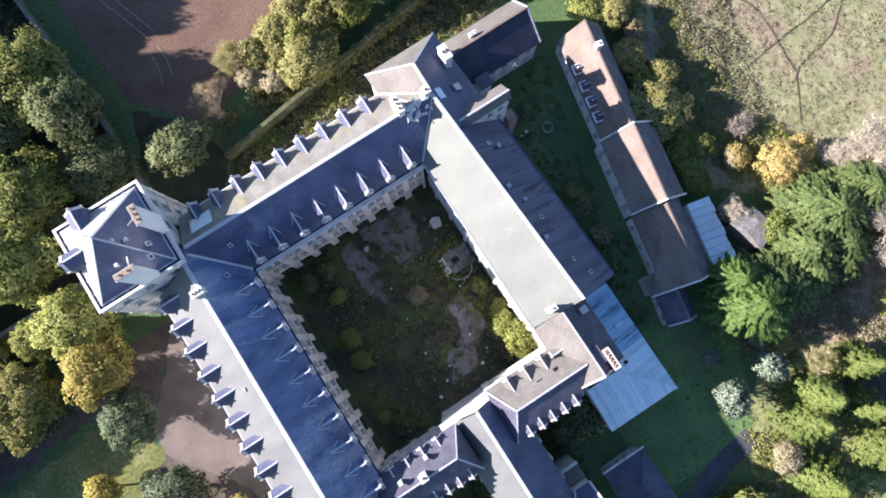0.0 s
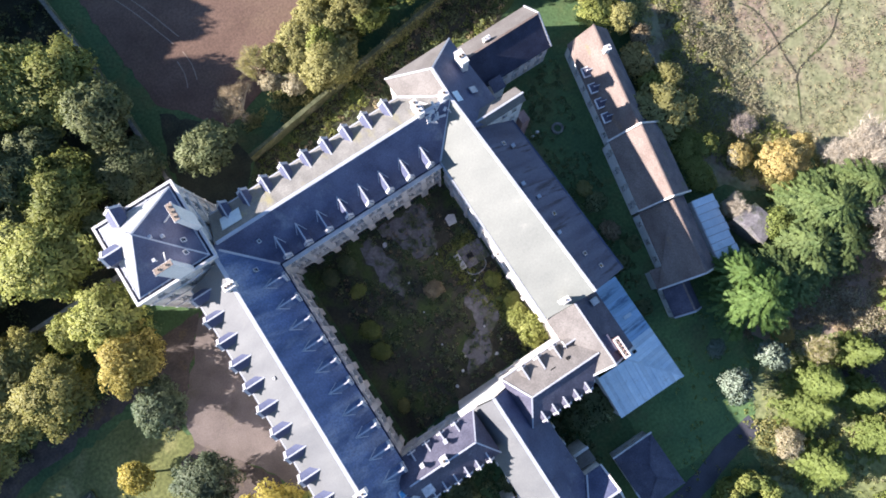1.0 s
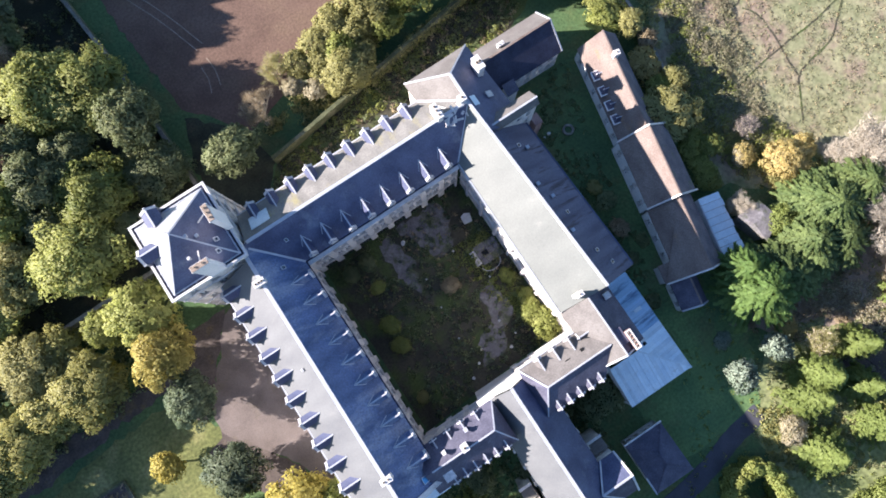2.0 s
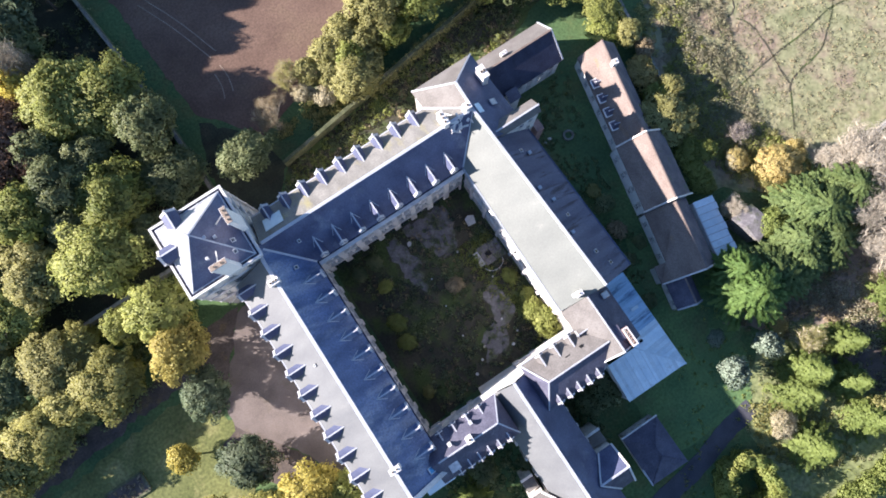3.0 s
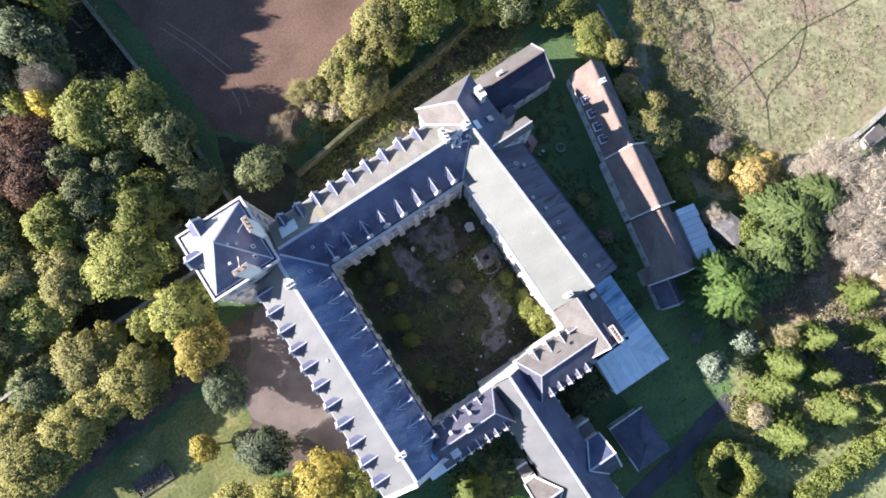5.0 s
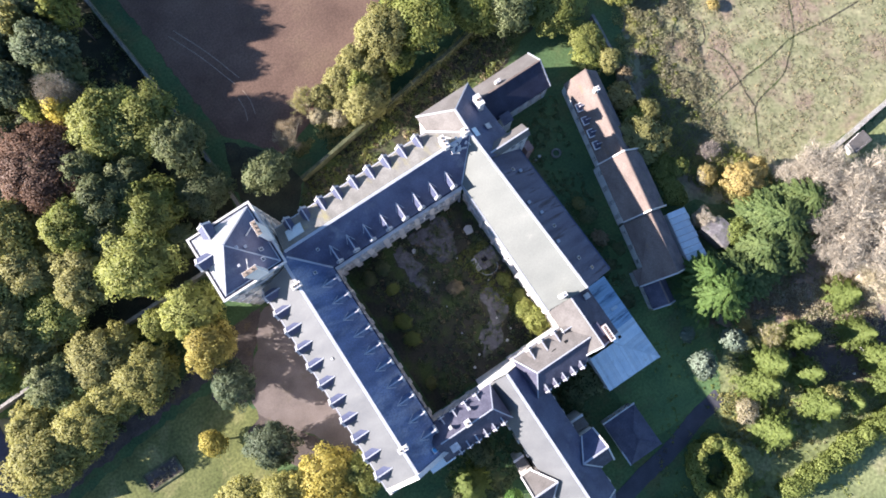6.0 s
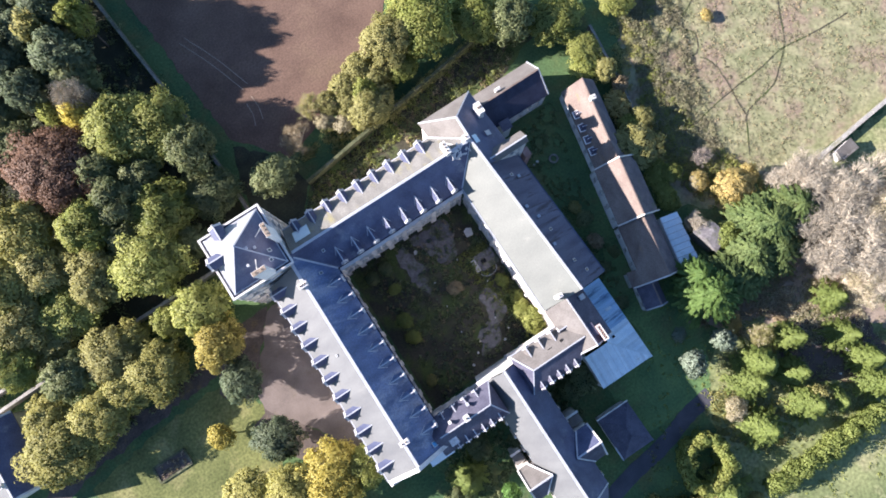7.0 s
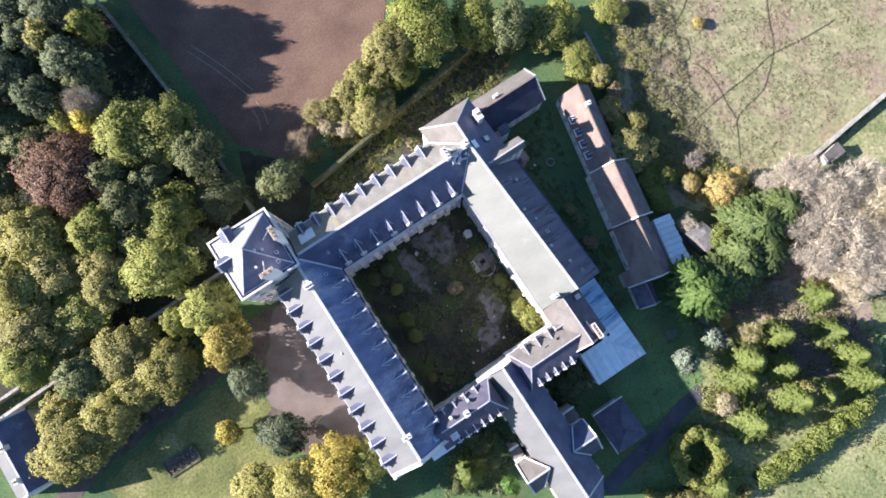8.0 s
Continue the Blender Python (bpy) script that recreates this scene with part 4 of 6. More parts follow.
# chapel
chapel = thing("chapel", "long slate-roofed chapel with short side chapels and polygonal end", "building", ABBEY, 14.6, -45)
CE, CR = 10.1, 15.1
part("roof_slope", Geo().slab([((10.3, -31.0, CE), (14.6, -31.0, CR), (14.6, -57.0, CR), (10.3, -57.0, CE))]), slate_pale, chapel, "slate with sunlight put into its paler colour")
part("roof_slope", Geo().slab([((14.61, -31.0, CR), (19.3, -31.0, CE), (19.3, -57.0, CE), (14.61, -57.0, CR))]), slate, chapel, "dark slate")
end = [(10.3, -57.0, CE), (12.2, -60.6, CE), (17.0, -60.6, CE), (19.3, -57.0, CE)]
for k in range(3):
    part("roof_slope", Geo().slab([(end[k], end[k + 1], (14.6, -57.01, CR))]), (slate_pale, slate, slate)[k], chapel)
caps(chapel, [((14.6, -30.9, CR), (14.6, -57.0, CR))], 0.45, 0.18)
caps(chapel, [(c, (14.6, -57.0, CR)) for c in end[1:3]] + [(end[3], (14.6, -57.0, CR))], 0.24, 0.12, None, "hip_cap")
windowed(chapel, 10.65, -57.0, 90, 26.0, CE - 0.1, [1.8 + 2.9 * k for k in range(9)], ((2.6, 1.2, 5.4),), stone)
windowed(chapel, 18.95, -31.0, -90, 26.0, CE - 0.1, [1.8 + 2.9 * k for k in range(9)], ((2.6, 1.2, 5.4),), stone)
part("end_wall", Geo().prism([(10.65, -57.0), (12.4, -60.3), (16.8, -60.3), (18.95, -57.0)], -0.3, CE - 0.1), stone, chapel)
for k in range(10):
    for xx, s in ((10.64, -1), (18.96, 1)):
        part("buttress", Geo().box(min(xx, xx + s * 0.7), -31.7 - 2.75 * k, -0.3, max(xx, xx + s * 0.7), -31.1 - 2.75 * k, 7.6), stone, chapel)
part("front_wall", Geo().box(9.8, -31.0, -0.3, 18.2, -30.3, 11.4).box(9.5, -31.02, 11.4, 18.4, -30.2, 11.65), plaster, chapel, "white coped front wall")
part("gable_wall", Geo().prism([(10.6, -30.98), (18.9, -30.98), (18.9, -30.85), (10.6, -30.85)], CE - 0.2, CE).face((10.6, -30.86, CE), (14.6, -30.86, CR - 0.2), (18.9, -30.86, CE)), plaster, chapel)
for sx, x0, x1, mt in ((1, 17.0, 21.9, slate), (-1, 12.0, 7.3, slate_beige)):
    xe = x1
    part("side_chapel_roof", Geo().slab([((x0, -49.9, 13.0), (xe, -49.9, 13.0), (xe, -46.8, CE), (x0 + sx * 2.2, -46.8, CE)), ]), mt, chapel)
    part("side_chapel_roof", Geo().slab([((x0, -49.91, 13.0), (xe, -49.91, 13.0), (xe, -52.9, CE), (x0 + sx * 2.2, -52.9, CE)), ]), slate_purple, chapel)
    caps(chapel, [((x0, -49.9, 13.0), (xe, -49.9, 13.0))], 0.28, 0.14)
    caps(chapel, [((x0, -49.9, 13.0), (x0 + sx * 2.6, -46.8, CE)), ((x0, -49.9, 13.0), (x0 + sx * 2.6, -52.9, CE))], 0.22, 0.1, None, "valley_flashing")
    caps(chapel, [((xe, -49.9, 13.1), (xe, -46.7, CE + 0.1)), ((xe, -49.9, 13.1), (xe, -53.0, CE + 0.1))], 0.28, 0.16, plaster, "coping")
    g = Geo().prism([(xe - sx * 0.4, -52.6), (xe, -52.6), (xe, -47.1), (xe - sx * 0.4, -47.1)][:: sx], -0.3, CE)
    g.face((xe, -52.6, CE), (xe, -47.1, CE), (xe, -49.9, 12.8)).face((xe - sx * 0.4, -47.1, CE), (xe - sx * 0.4, -52.6, CE), (xe - sx * 0.4, -49.9, 12.8))
    part("side_chapel_wall", g, stone, chapel)
    a, b = sorted((x0 + sx * 2.4, xe - sx * 0.41))
    part("side_chapel_wall", Geo().box(a, -47.5, -0.3, b, -47.1, CE - 0.1), stone, chapel)
    part("side_chapel_wall", Geo().box(a, -52.6, -0.3, b, -52.2, CE - 0.1), stone, chapel)
    # low porch in the corner
    a, b = sorted((x0 + sx * 2.5, x0 + sx * (5.0 if sx > 0 else 4.4)))
    part("porch_wall", Geo().box(a, -46.75, -0.3, b, -44.9, 6.2), stone, chapel)
    part("porch_coping", Geo().box(a - 0.1, -45.15, 6.21, b + 0.1, -44.75, 6.6), plaster, chapel)
    part("porch_roof", Geo().slab([((a, -46.75, 7.2), (b, -46.75, 7.2), (b, -45.16, 6.3), (a, -45.16, 6.3))], 0.08), slate_beige, chapel)

# hall with blue sheet-metal roof
hall = thing("metal_roofed_hall", "low hall under a pale blue sheet-metal roof", "hall", ABBEY, 35, -36)
HR, HE = 8.6, 6.3
def hall_z(x, y):
    """Height of the hall's roof: the lower of its two slopes."""
    return min(HR - (x - 33.4) / 6.1 * 2.3, HR - max(0.0, -37.6 - y) / 7.2 * 2.3)


for k in range(16):
    y0, y1 = -27.2 - 0.55 * k, -27.2 - 0.55 * (k + 1) + 0.015
    part("metal_sheet", Geo().slab([((33.4, y0, HR), (39.3, y0, HE), (39.3, y1, HE), (33.4, y1, HR))], 0.08), blue_metal, hall)
    part("seam", Geo().beam((33.4, y1, HR + 0.03), (39.3, y1, HE + 0.03), 0.08, 0.1), blue_metal, hall)
for k in range(15):
    y0, y1 = -36.0 - 0.58 * k, max(-44.34, -36.0 - 0.58 * (k + 1) + 0.015)
    x0, x1 = (33.4 + max(0.0, -37.6 - y) / 7.2 * 6.1 for y in (y0, y1))
    part("metal_sheet", Geo().slab([((x0, y0, hall_z(x0, y0)), (39.3, y0, HE), (39.3, y1, HE), (x1, y1, hall_z(x1, y1)))], 0.08), pale_metal, hall)
    part("seam", Geo().beam((x1, y1, hall_z(x1, y1) + 0.03), (39.3, y1, HE + 0.03), 0.07, 0.09), pale_metal, hall)
for k in range(18):
    x0, x1 = 28.4 + 0.6 * k, min(39.45, 28.4 + 0.6 * (k + 1) - 0.015)
    y0, y1 = (-37.6 - max(0.0, x - 33.4) / 6.1 * 7.2 for x in (x0, x1))
    part("metal_sheet", Geo().slab([((x0, y0, hall_z(x0, y0)), (x0, -44.35, HE), (x1, -44.35, HE), (x1, y1, hall_z(x1, y1)))], 0.08), pale_metal, hall)
    part("seam", Geo().beam((x1, y1, hall_z(x1, y1) + 0.03), (x1, -44.35, HE + 0.03), 0.07, 0.09), pale_metal, hall)
caps(hall, [((28.4, -37.6, HR), (33.4, -37.6, HR)), ((33.4, -37.6, HR), (39.3, -44.35, HE))], 0.25, 0.1, pale_metal)
windowed(hall, 39.0, -27.4, -90, 16.65, HE - 0.15, [1.5 + 2.8 * k for k in range(6)], ((1.0, 1.6, 2.4),), plaster)
windowed(hall, 39.0, -44.05, 180, 10.6, HE - 0.15, [1.5 + 2.5 * k for k in range(4)], ((1.0, 1.6, 2.4),), plaster)
part("wall", Geo().box(28.6, -44.0, -0.3, 29.0, -37.6, HE - 0.1), plaster, hall)
part("loose_sheet", Geo().box(36.6, -33.0, 7.55, 37.8, -32.5, 7.66), pale_metal, hall)
part("roof_hatch", Geo().box(34.7, -37.5, 8.0, 35.2, -37.1, 8.35), soot, hall, "small dark hole")
part("roof_box", Geo().box(33.6, -31.6, 8.3, 34.4, -30.8, 9.3), slate_purple, hall)

# detached store
store = thing("store_building", "detached low building with dark slate roof and pale wall", "building", ABBEY, 28, -53)
part("roof_slope", Geo().slab([((24.5, -49.0, 4.0), (31.1, -49.0, 4.0), (28.0, -52.4, 5.2)), ((31.1, -49.0, 4.0), (31.2, -57.4, 4.0), (28.0, -54.2, 5.2), (28.0, -52.4, 5.2)), ((31.2, -57.4, 4.0), (24.5, -57.4, 4.0), (28.0, -54.2, 5.2)), ((24.5, -57.4, 4.0), (24.5, -49.0, 4.0), (28.0, -52.4, 5.2), (28.0, -54.2, 5.2))]), slate_purple, store)
windowed(store, 24.8, -49.3, 0, 6.1, 3.9, [1.0, 2.4, 3.8, 5.2], ((1.2, 0.8, 1.2),), plaster)
for x, y, a, n in ((30.9, -49.3, -90, 7.8), (30.9, -57.1, 180, 6.1), (24.8, -57.1, 90, 7.8)):
    windowed(store, x, y, a, n, 3.9, [2.0, 4.4], ((1.0, 0.9, 1.3),), plaster)
part("coping", Geo().box(24.4, -49.05, 4.0, 31.2, -48.8, 4.2), plaster, store)
part("coping", Geo().box(24.35, -57.4, 3.98, 24.6, -54.6, 4.12), zinc, store)
caps(store, [((31.1, -49.0, 4.0), (28.0, -52.4, 5.2)), ((24.5, -49.0, 4.0), (28.0, -52.4, 5.2)), ((28.0, -52.4, 5.2), (28.0, -54.2, 5.2)), ((28.0, -54.2, 5.2), (31.2, -57.4, 4.0)), ((28.0, -54.2, 5.2), (24.5, -57.4, 4.0))], 0.22, 0.1, slate_purple)


# ---- farm buildings, in their own frame (y runs back along the row) ----
FARM = pose(20.5, 43.4, 0, 0, 0, 21.35)


def barn(name, label, y0, y1, xw, xe, ew, ee, rx, rz, dormers=(), step=None):
    ob = thing(name, label, "barn", FARM, 0, (y0 + y1) / 2, "farm row")
    w = [(xw, y0, ew), (rx, y0, rz), (rx, y1, rz), (xw, y1, ew)]
    if step:
        w = [(xw, y0, ew), (rx, y0, rz), (rx, y1, rz), (step[0], y1, ew - 0.8), (step[0], step[1], ew - 0.8), (xw, step[1], ew)]
    part("roof_slope", Geo().slab([w]), tile, ob, "brown clay tiles")
    part("roof_slope", Geo().slab([((rx + 0.01, y0, rz), (xe, y0, ee), (xe, y1, ee), (rx + 0.01, y1, rz))]), tile_grey, ob, "darker grey clay tiles")
    caps(ob, [((rx, y0, rz), (rx, y1, rz))], 0.22, 0.12, tile)
    lo, hi = (y1, y0) if y1 < y0 else (y0, y1)
    n = max(2, int((hi - lo) / 2.6))
    gap = (hi - lo - 0.3) / n
    windowed(ob, xw + 0.3, lo + 0.15, 90, hi - lo - 0.3, ew - 0.25, [gap * (k + 0.5) for k in range(n)], ((0.9, 0.9, 1.6),) if ew < 4.6 else ((0.9, 0.9, 1.5), (ew - 2.0, 0.8, 1.0)), limewash)
    windowed(ob, xe - 0.3, hi - 0.15, -90, hi - lo - 0.3, ee - 0.25, [gap * (k + 0.5) for k in range(0, n, 2)], ((1.0, 0.9, 1.3),), limewash)
    for y in (lo + 0.12, hi - 0.12):
        g = Geo()
        for yy, fl in ((y - 0.11, 1), (y + 0.11, -1)):
            ring = [(xw + 0.32, yy, -0.3), (xe - 0.32, yy, -0.3), (xe - 0.32, yy, ee - 0.3), (rx, yy, rz - 0.3), (xw + 0.32, yy, ew - 0.3)]
            g.face(*ring[::fl])
        part("gable_wall", g, limewash, ob)
    for d in dormers:
        dormer(ob, barn_kit, xw + 0.35, d, ew + 0.2, 90)
    return ob


barn_kit = dormer_kit("barn", 1.1, 1.0, 1.14, 0.5, slate_purple)
b1 = barn("barn", "long low barn with clay tile roof and four small dormers", 0.5, -16.35, -3.1, 3.7, 3.8, 4.1, 0.4, 7.8, (-5.2, -8.0, -10.6, -13.1))
chimney(b1, 0.5, -4.1, 7.0, 9.0, 0.8, 0.7, plaster, 1)
b2 = barn("barn", "taller barn with clay tile roof and parapet gables", -16.5, -28.45, -3.7, 4.5, 5.0, 5.0, 0.3, 8.9)
for y in (-16.65, -28.4):
    caps(b2, [((-3.9, y, 4.95), (0.3, y, 9.0)), ((0.3, y, 9.0), (4.8, y, 4.9))], 0.26, 0.2, stone, "coping")
b3 = barn("barn", "barn with mossy brown clay tile roof", -28.6, -40.5, -3.65, 3.8, 4.2, 4.2, 0.35, 8.0, (), (-5.5, -37.3))
part("side_wing_wall", Geo().box(-5.2, -40.3, -0.3, -3.4, -37.6, 3.3), plaster, b3)
caps(b3, [((-5.4, -40.45, 3.5), (0.35, -40.45, 8.05)), ((0.35, -40.45, 8.05), (3.8, -40.45, 4.3))], 0.25, 0.14, plaster, "coping")
b4 = barn("barn", "small low barn end with grey slates", -40.65, -45.3, -4.8, -0.4, 3.2, 3.2, -2.4, 5.6)
for o in b4.children:
    if o.name.startswith("roof_slope"):
        o.data.materials[0] = slate_purple
caps(b4, [((-4.8, -45.2, 3.3), (-2.4, -45.2, 5.7)), ((-0.4, -45.2, 3.3), (-2.4, -45.2, 5.7))], 0.25, 0.14, zinc, "coping")

shed = thing("open_shed", "lean-to shed with pale blue corrugated roof beside the barn", "shed", FARM, 6.6, -35)
for k in range(9):
    y, out = -29.9 - 1.2 * k, 8.5 + (0.0, 0.12, -0.1)[k % 3]
    part("sheet", Geo().slab([((4.6, y, 4.1), (out, y, 3.3), (out, y - 1.12, 3.3), (4.6, y - 1.12, 4.1))], 0.05), pale_metal, shed)
    part("seam", Geo().beam((4.6, y - 1.16, 4.08), (out, y - 1.16, 3.28), 0.1, 0.06), slate_bright, shed)
for k in range(5):
    part("post", Geo().box(8.2, -30.1 - 2.6 * k, -0.2, 8.4, -29.9 - 2.6 * k, 3.2), dark_wood, shed)
part("wall", Geo().box(4.5, -40.5, -0.2, 4.7, -30.0, 3.9), plaster, shed)

hut = thing("outbuilding", "small ruined outbuilding with low grey-purple roof", "hut", FARM, 11.5, -36.70)
part("roof_slope", Geo().slab([((9.4, -34.70, 4.0), (13.6, -33.70, 4.0), (13.0, -36.50, 4.35), (11.0, -36.70, 4.35)), ((13.6, -33.70, 4.0), (15.4, -37.50, 4.0), (13.0, -36.50, 4.35))]), paving, hut)
part("roof_slope", Geo().slab([((15.4, -37.50, 3.99), (12.0, -40.00, 3.99), (11.0, -36.71, 4.34), (13.0, -36.51, 4.34)), ((12.0, -40.00, 3.99), (9.4, -34.71, 3.99), (11.0, -36.71, 4.34))]), paving, hut)
part("wall", Geo().prism([(9.8, -35.00), (12.1, -39.50), (15.0, -37.40), (13.4, -34.10)], -0.2, 3.9), rubble, hut)

# house at the end of the long wall, garden shed by the far wall
house = thing("gate_house", "slate-roofed house beside the boundary wall", "house", ABBEY, -70, 4)
part("roof_slope", Geo().slab([((-74.5, -3.0, 4.8), (-70.0, -3.0, 8.2), (-70.0, 11.8, 8.2), (-74.5, 11.8, 4.8))]), slate_pale, house, "slate with sunlight put into its paler colour")
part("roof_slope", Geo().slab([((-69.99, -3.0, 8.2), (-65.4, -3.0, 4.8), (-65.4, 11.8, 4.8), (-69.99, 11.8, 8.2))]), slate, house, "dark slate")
caps(house, [((-70, -3.0, 8.2), (-70, 11.8, 8.2))], 0.3, 0.14)
caps(house, [((-74.5, -2.95, 4.9), (-70, -2.95, 8.3)), ((-65.4, -2.95, 4.9), (-70, -2.95, 8.3)), ((-74.5, 11.75, 4.9), (-70, 11.75, 8.3)), ((-65.4, 11.75, 4.9), (-70, 11.75, 8.3))], 0.4, 0.16, plaster, "coping")
windowed(house, -65.7, 11.5, -90, 14.2, 4.6, [2.0 + 3.3 * k for k in range(4)], ((1.0, 1.0, 1.6),), plaster)
windowed(house, -74.2, -2.7, 90, 14.2, 4.6, [2.0 + 3.3 * k for k in range(4)], ((1.0, 1.0, 1.6),), plaster)
for y in (-2.7, 11.2):
    part("gable_wall", Geo().prism([(-74.2, y), (-65.7, y), (-65.7, y + 0.3), (-74.2, y + 0.3)], -0.3, 4.7).face((-74.2, y, 4.7), (-65.7, y, 4.7), (-70, y, 8.0)).face((-74.2, y + 0.3, 4.7), (-70, y + 0.3, 8.0), (-65.7, y + 0.3, 4.7)), plaster, house)
chimney(house, -69.6, 6.6, 7.4, 9.4, 0.7, 0.9, plaster, 2)
chimney(house, -70.4, 0.2, 7.4, 9.2, 0.7, 0.9, plaster, 2)

cabin = thing("garden_shed", "small garden shed with grey-beige roof against a wall", "shed", ABBEY, 96, -33.2)
part("roof_slope", Geo().slab([((93.8, -32.5, 2.7), (97.8, -31.9, 2.7), (98.3, -34.5, 2.3), (94.0, -34.9, 2.3))], 0.1), slate_beige, cabin)
part("wall", Geo().prism([(94.2, -34.6), (98.0, -34.2), (97.6, -32.1), (94.0, -32.7)], -0.2, 2.35), plaster, cabin)


# ---- ground ----
def outline(pts, step=1.2, rough=0.25, seed=0):
    rnd, out = random.Random(seed), []
    for i in range(len(pts)):
        a, b = Vector(pts[i]), Vector(pts[(i + 1) % len(pts)])
        n = max(1, int((b - a).length / step))
        for k in range(n):
            p = a + (b - a) * (k / n)
            out.append((p.x + rnd.uniform(-rough, rough), p.y + rnd.uniform(-rough, rough)))
    return out


def patch(name, pts, z, mat, label, rough=0.25, seed=0, base=None, step=1.2):
    ring = outline(pts, step, rough, seed)
    g = Geo().face(*((x, y, z) for x, y in ring))
    k = len(ring)
    for i in range(k):
        (ax, ay), (bx, by) = ring[i], ring[(i + 1) % k]
        g.face((bx, by, z), (ax, ay, z), (ax, ay, z - 0.2), (bx, by, z - 0.2))
    return solid(name, g, mat, base, label, name)


def ribbon(name, pts, width, z, mat, label, seed=0, base=None, depth=0.1, wild=1.0):
    """A path along a smoothed line, with an uneven edge."""
    rnd, line = random.Random(seed), []
    ps = [Vector((*p, 0)) for p in pts]
    for i in range(len(ps) - 1):
        p0, p1, p2, p3 = ps[max(i - 1, 0)], ps[i], ps[i + 1], ps[min(i + 2, len(ps) - 1)]
        n = max(2, int((p2 - p1).length / 1.0))
        for k in range(n):
            t = k / n
            line.append(0.5 * (2 * p1 + (p2 - p0) * t + (2 * p0 - 5 * p1 + 4 * p2 - p3) * t * t + (3 * p1 - p0 - 3 * p2 + p3) * t ** 3))
    line.append(ps[-1])
    g, left, right = Geo(), [], []
    for i, p in enumerate(line):
        d = (line[min(i + 1, len(line) - 1)] - line[max(i - 1, 0)]).normalized()
        s = Vector((-d.y, d.x, 0))
        j = s * rnd.uniform(-0.15, 0.15) * width * wild
        left.append(p + j + s * width * (0.5 + wild * rnd.uniform(-0.12, 0.1)))
        right.append(p + j - s * width * (0.5 + wild * rnd.uniform(-0.12, 0.1)))
    up, down = Vector((0, 0, z)), Vector((0, 0, z - depth))
    for i in range(len(line) - 1):
        g.face(right[i] + up, right[i + 1] + up, left[i + 1] + up, left[i] + up)
        g.face(left[i] + up, left[i + 1] + up, left[i + 1] + down, left[i] + down)
        g.face(right[i + 1] + up, right[i] + up, right[i] + down, right[i + 1] + down)
    return solid(name, g, mat, base, label, name)


g = Geo()
edges = [-3000, -600, -200, 200, 600, 3000]
for i in range(5):
    for j in range(5):
        g.face((edges[i], edges[j], 0), (edges[i + 1], edges[j], 0), (edges[i + 1], edges[j + 1], 0), (edges[i], edges[j + 1], 0))
solid("ground", g, grass, None, "rough mown grass and woodland floor", "ground")
patch("field", [(-8.6, 90.0), (-8.9, 76.9), (-5.7, 36.5), (2.5, 26.5), (16.0, 30.5), (32.0, 38.0), (42.0, 52.0), (62.0, 66.0), (90.0, 95.0)], 0.05, soil, "bare ploughed brown field", 0.35, 1, ABBEY)
patch("meadow", [(28.5, 80.0), (31.0, 46.0), (35.5, 30.0), (41.0, 20.0), (52.0, 20.5), (62.0, 24.0), (84.0, 42.0), (120.0, 70.0), (110.0, 110.0), (50.0, 110.0)], 0.04, meadow_m, "rough straw-coloured meadow", 0.8, 2)
patch("lawn", [(66.0, 26.5), (88.0, 44.0), (112.0, 62.0), (120.0, 30.0), (100.0, -12.0), (82.0, -8.0), (78.0, 14.0), (73.0, 22.0)], 0.03, lawn_rough, "pale green grass beyond the garden wall", 0.8, 12)
patch("courtyard", [(0.2, -0.4), (26.6, -0.4), (26.6, -29.6), (17.0, -30.0), (0.2, -31.2)], 0.05, court_soil, "overgrown courtyard ground", 0.02, 3, ABBEY)
patch("gravel_yard", [(-12.6, 3.2), (-17.5, 2.6), (-21.5, -3.0), (-27.0, -8.6), (-27.5, -13.5), (-23.0, -19.0), (-19.5, -24.0), (-16.5, -31.0), (-13.0, -34.0), (-12.4, -20.0)], 0.04, gravel, "pale gravel yard", 0.3, 4, ABBEY)
for k, (pts, nm) in enumerate(((((13.5, -1.2), (21.5, -0.8), (22.2, -3.5), (20.5, -8.2), (17.0, -9.0), (15.2, -5.0)), "paving"), (((9.5, -2.2), (12.0, -1.5), (13.2, -7.0), (11.6, -12.5), (9.9, -10.0)), "paving"),
                              (((19.5, -17.0), (22.3, -16.5), (22.5, -22.0), (20.0, -24.5), (17.5, -27.5), (13.5, -28.0), (14.5, -24.5), (18.5, -22.0)), "paving"))):
    patch(nm, pts, 0.07 + 0.01 * k, paving, "broken grey paving overgrown with weeds", 0.5, 5 + k, ABBEY, 0.8)
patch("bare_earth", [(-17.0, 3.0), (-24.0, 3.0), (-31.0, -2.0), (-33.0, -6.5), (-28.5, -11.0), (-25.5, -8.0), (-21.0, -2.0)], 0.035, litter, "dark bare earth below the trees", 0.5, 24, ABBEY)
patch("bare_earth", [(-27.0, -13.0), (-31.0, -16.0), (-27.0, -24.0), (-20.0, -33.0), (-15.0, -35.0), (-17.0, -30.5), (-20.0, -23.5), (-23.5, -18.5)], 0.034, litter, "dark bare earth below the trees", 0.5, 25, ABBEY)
patch("woodland_floor", [(-10.7, 15.5), (-11.5, 46.0), (-14.6, 79.0), (-70.0, 90.0), (-90.0, 20.0), (-51.0, 14.9), (-20.0, 15.0)], 0.012, shaded_floor, "leaf mould below the dense trees, darkened for their shade", 0.4, 33, ABBEY)
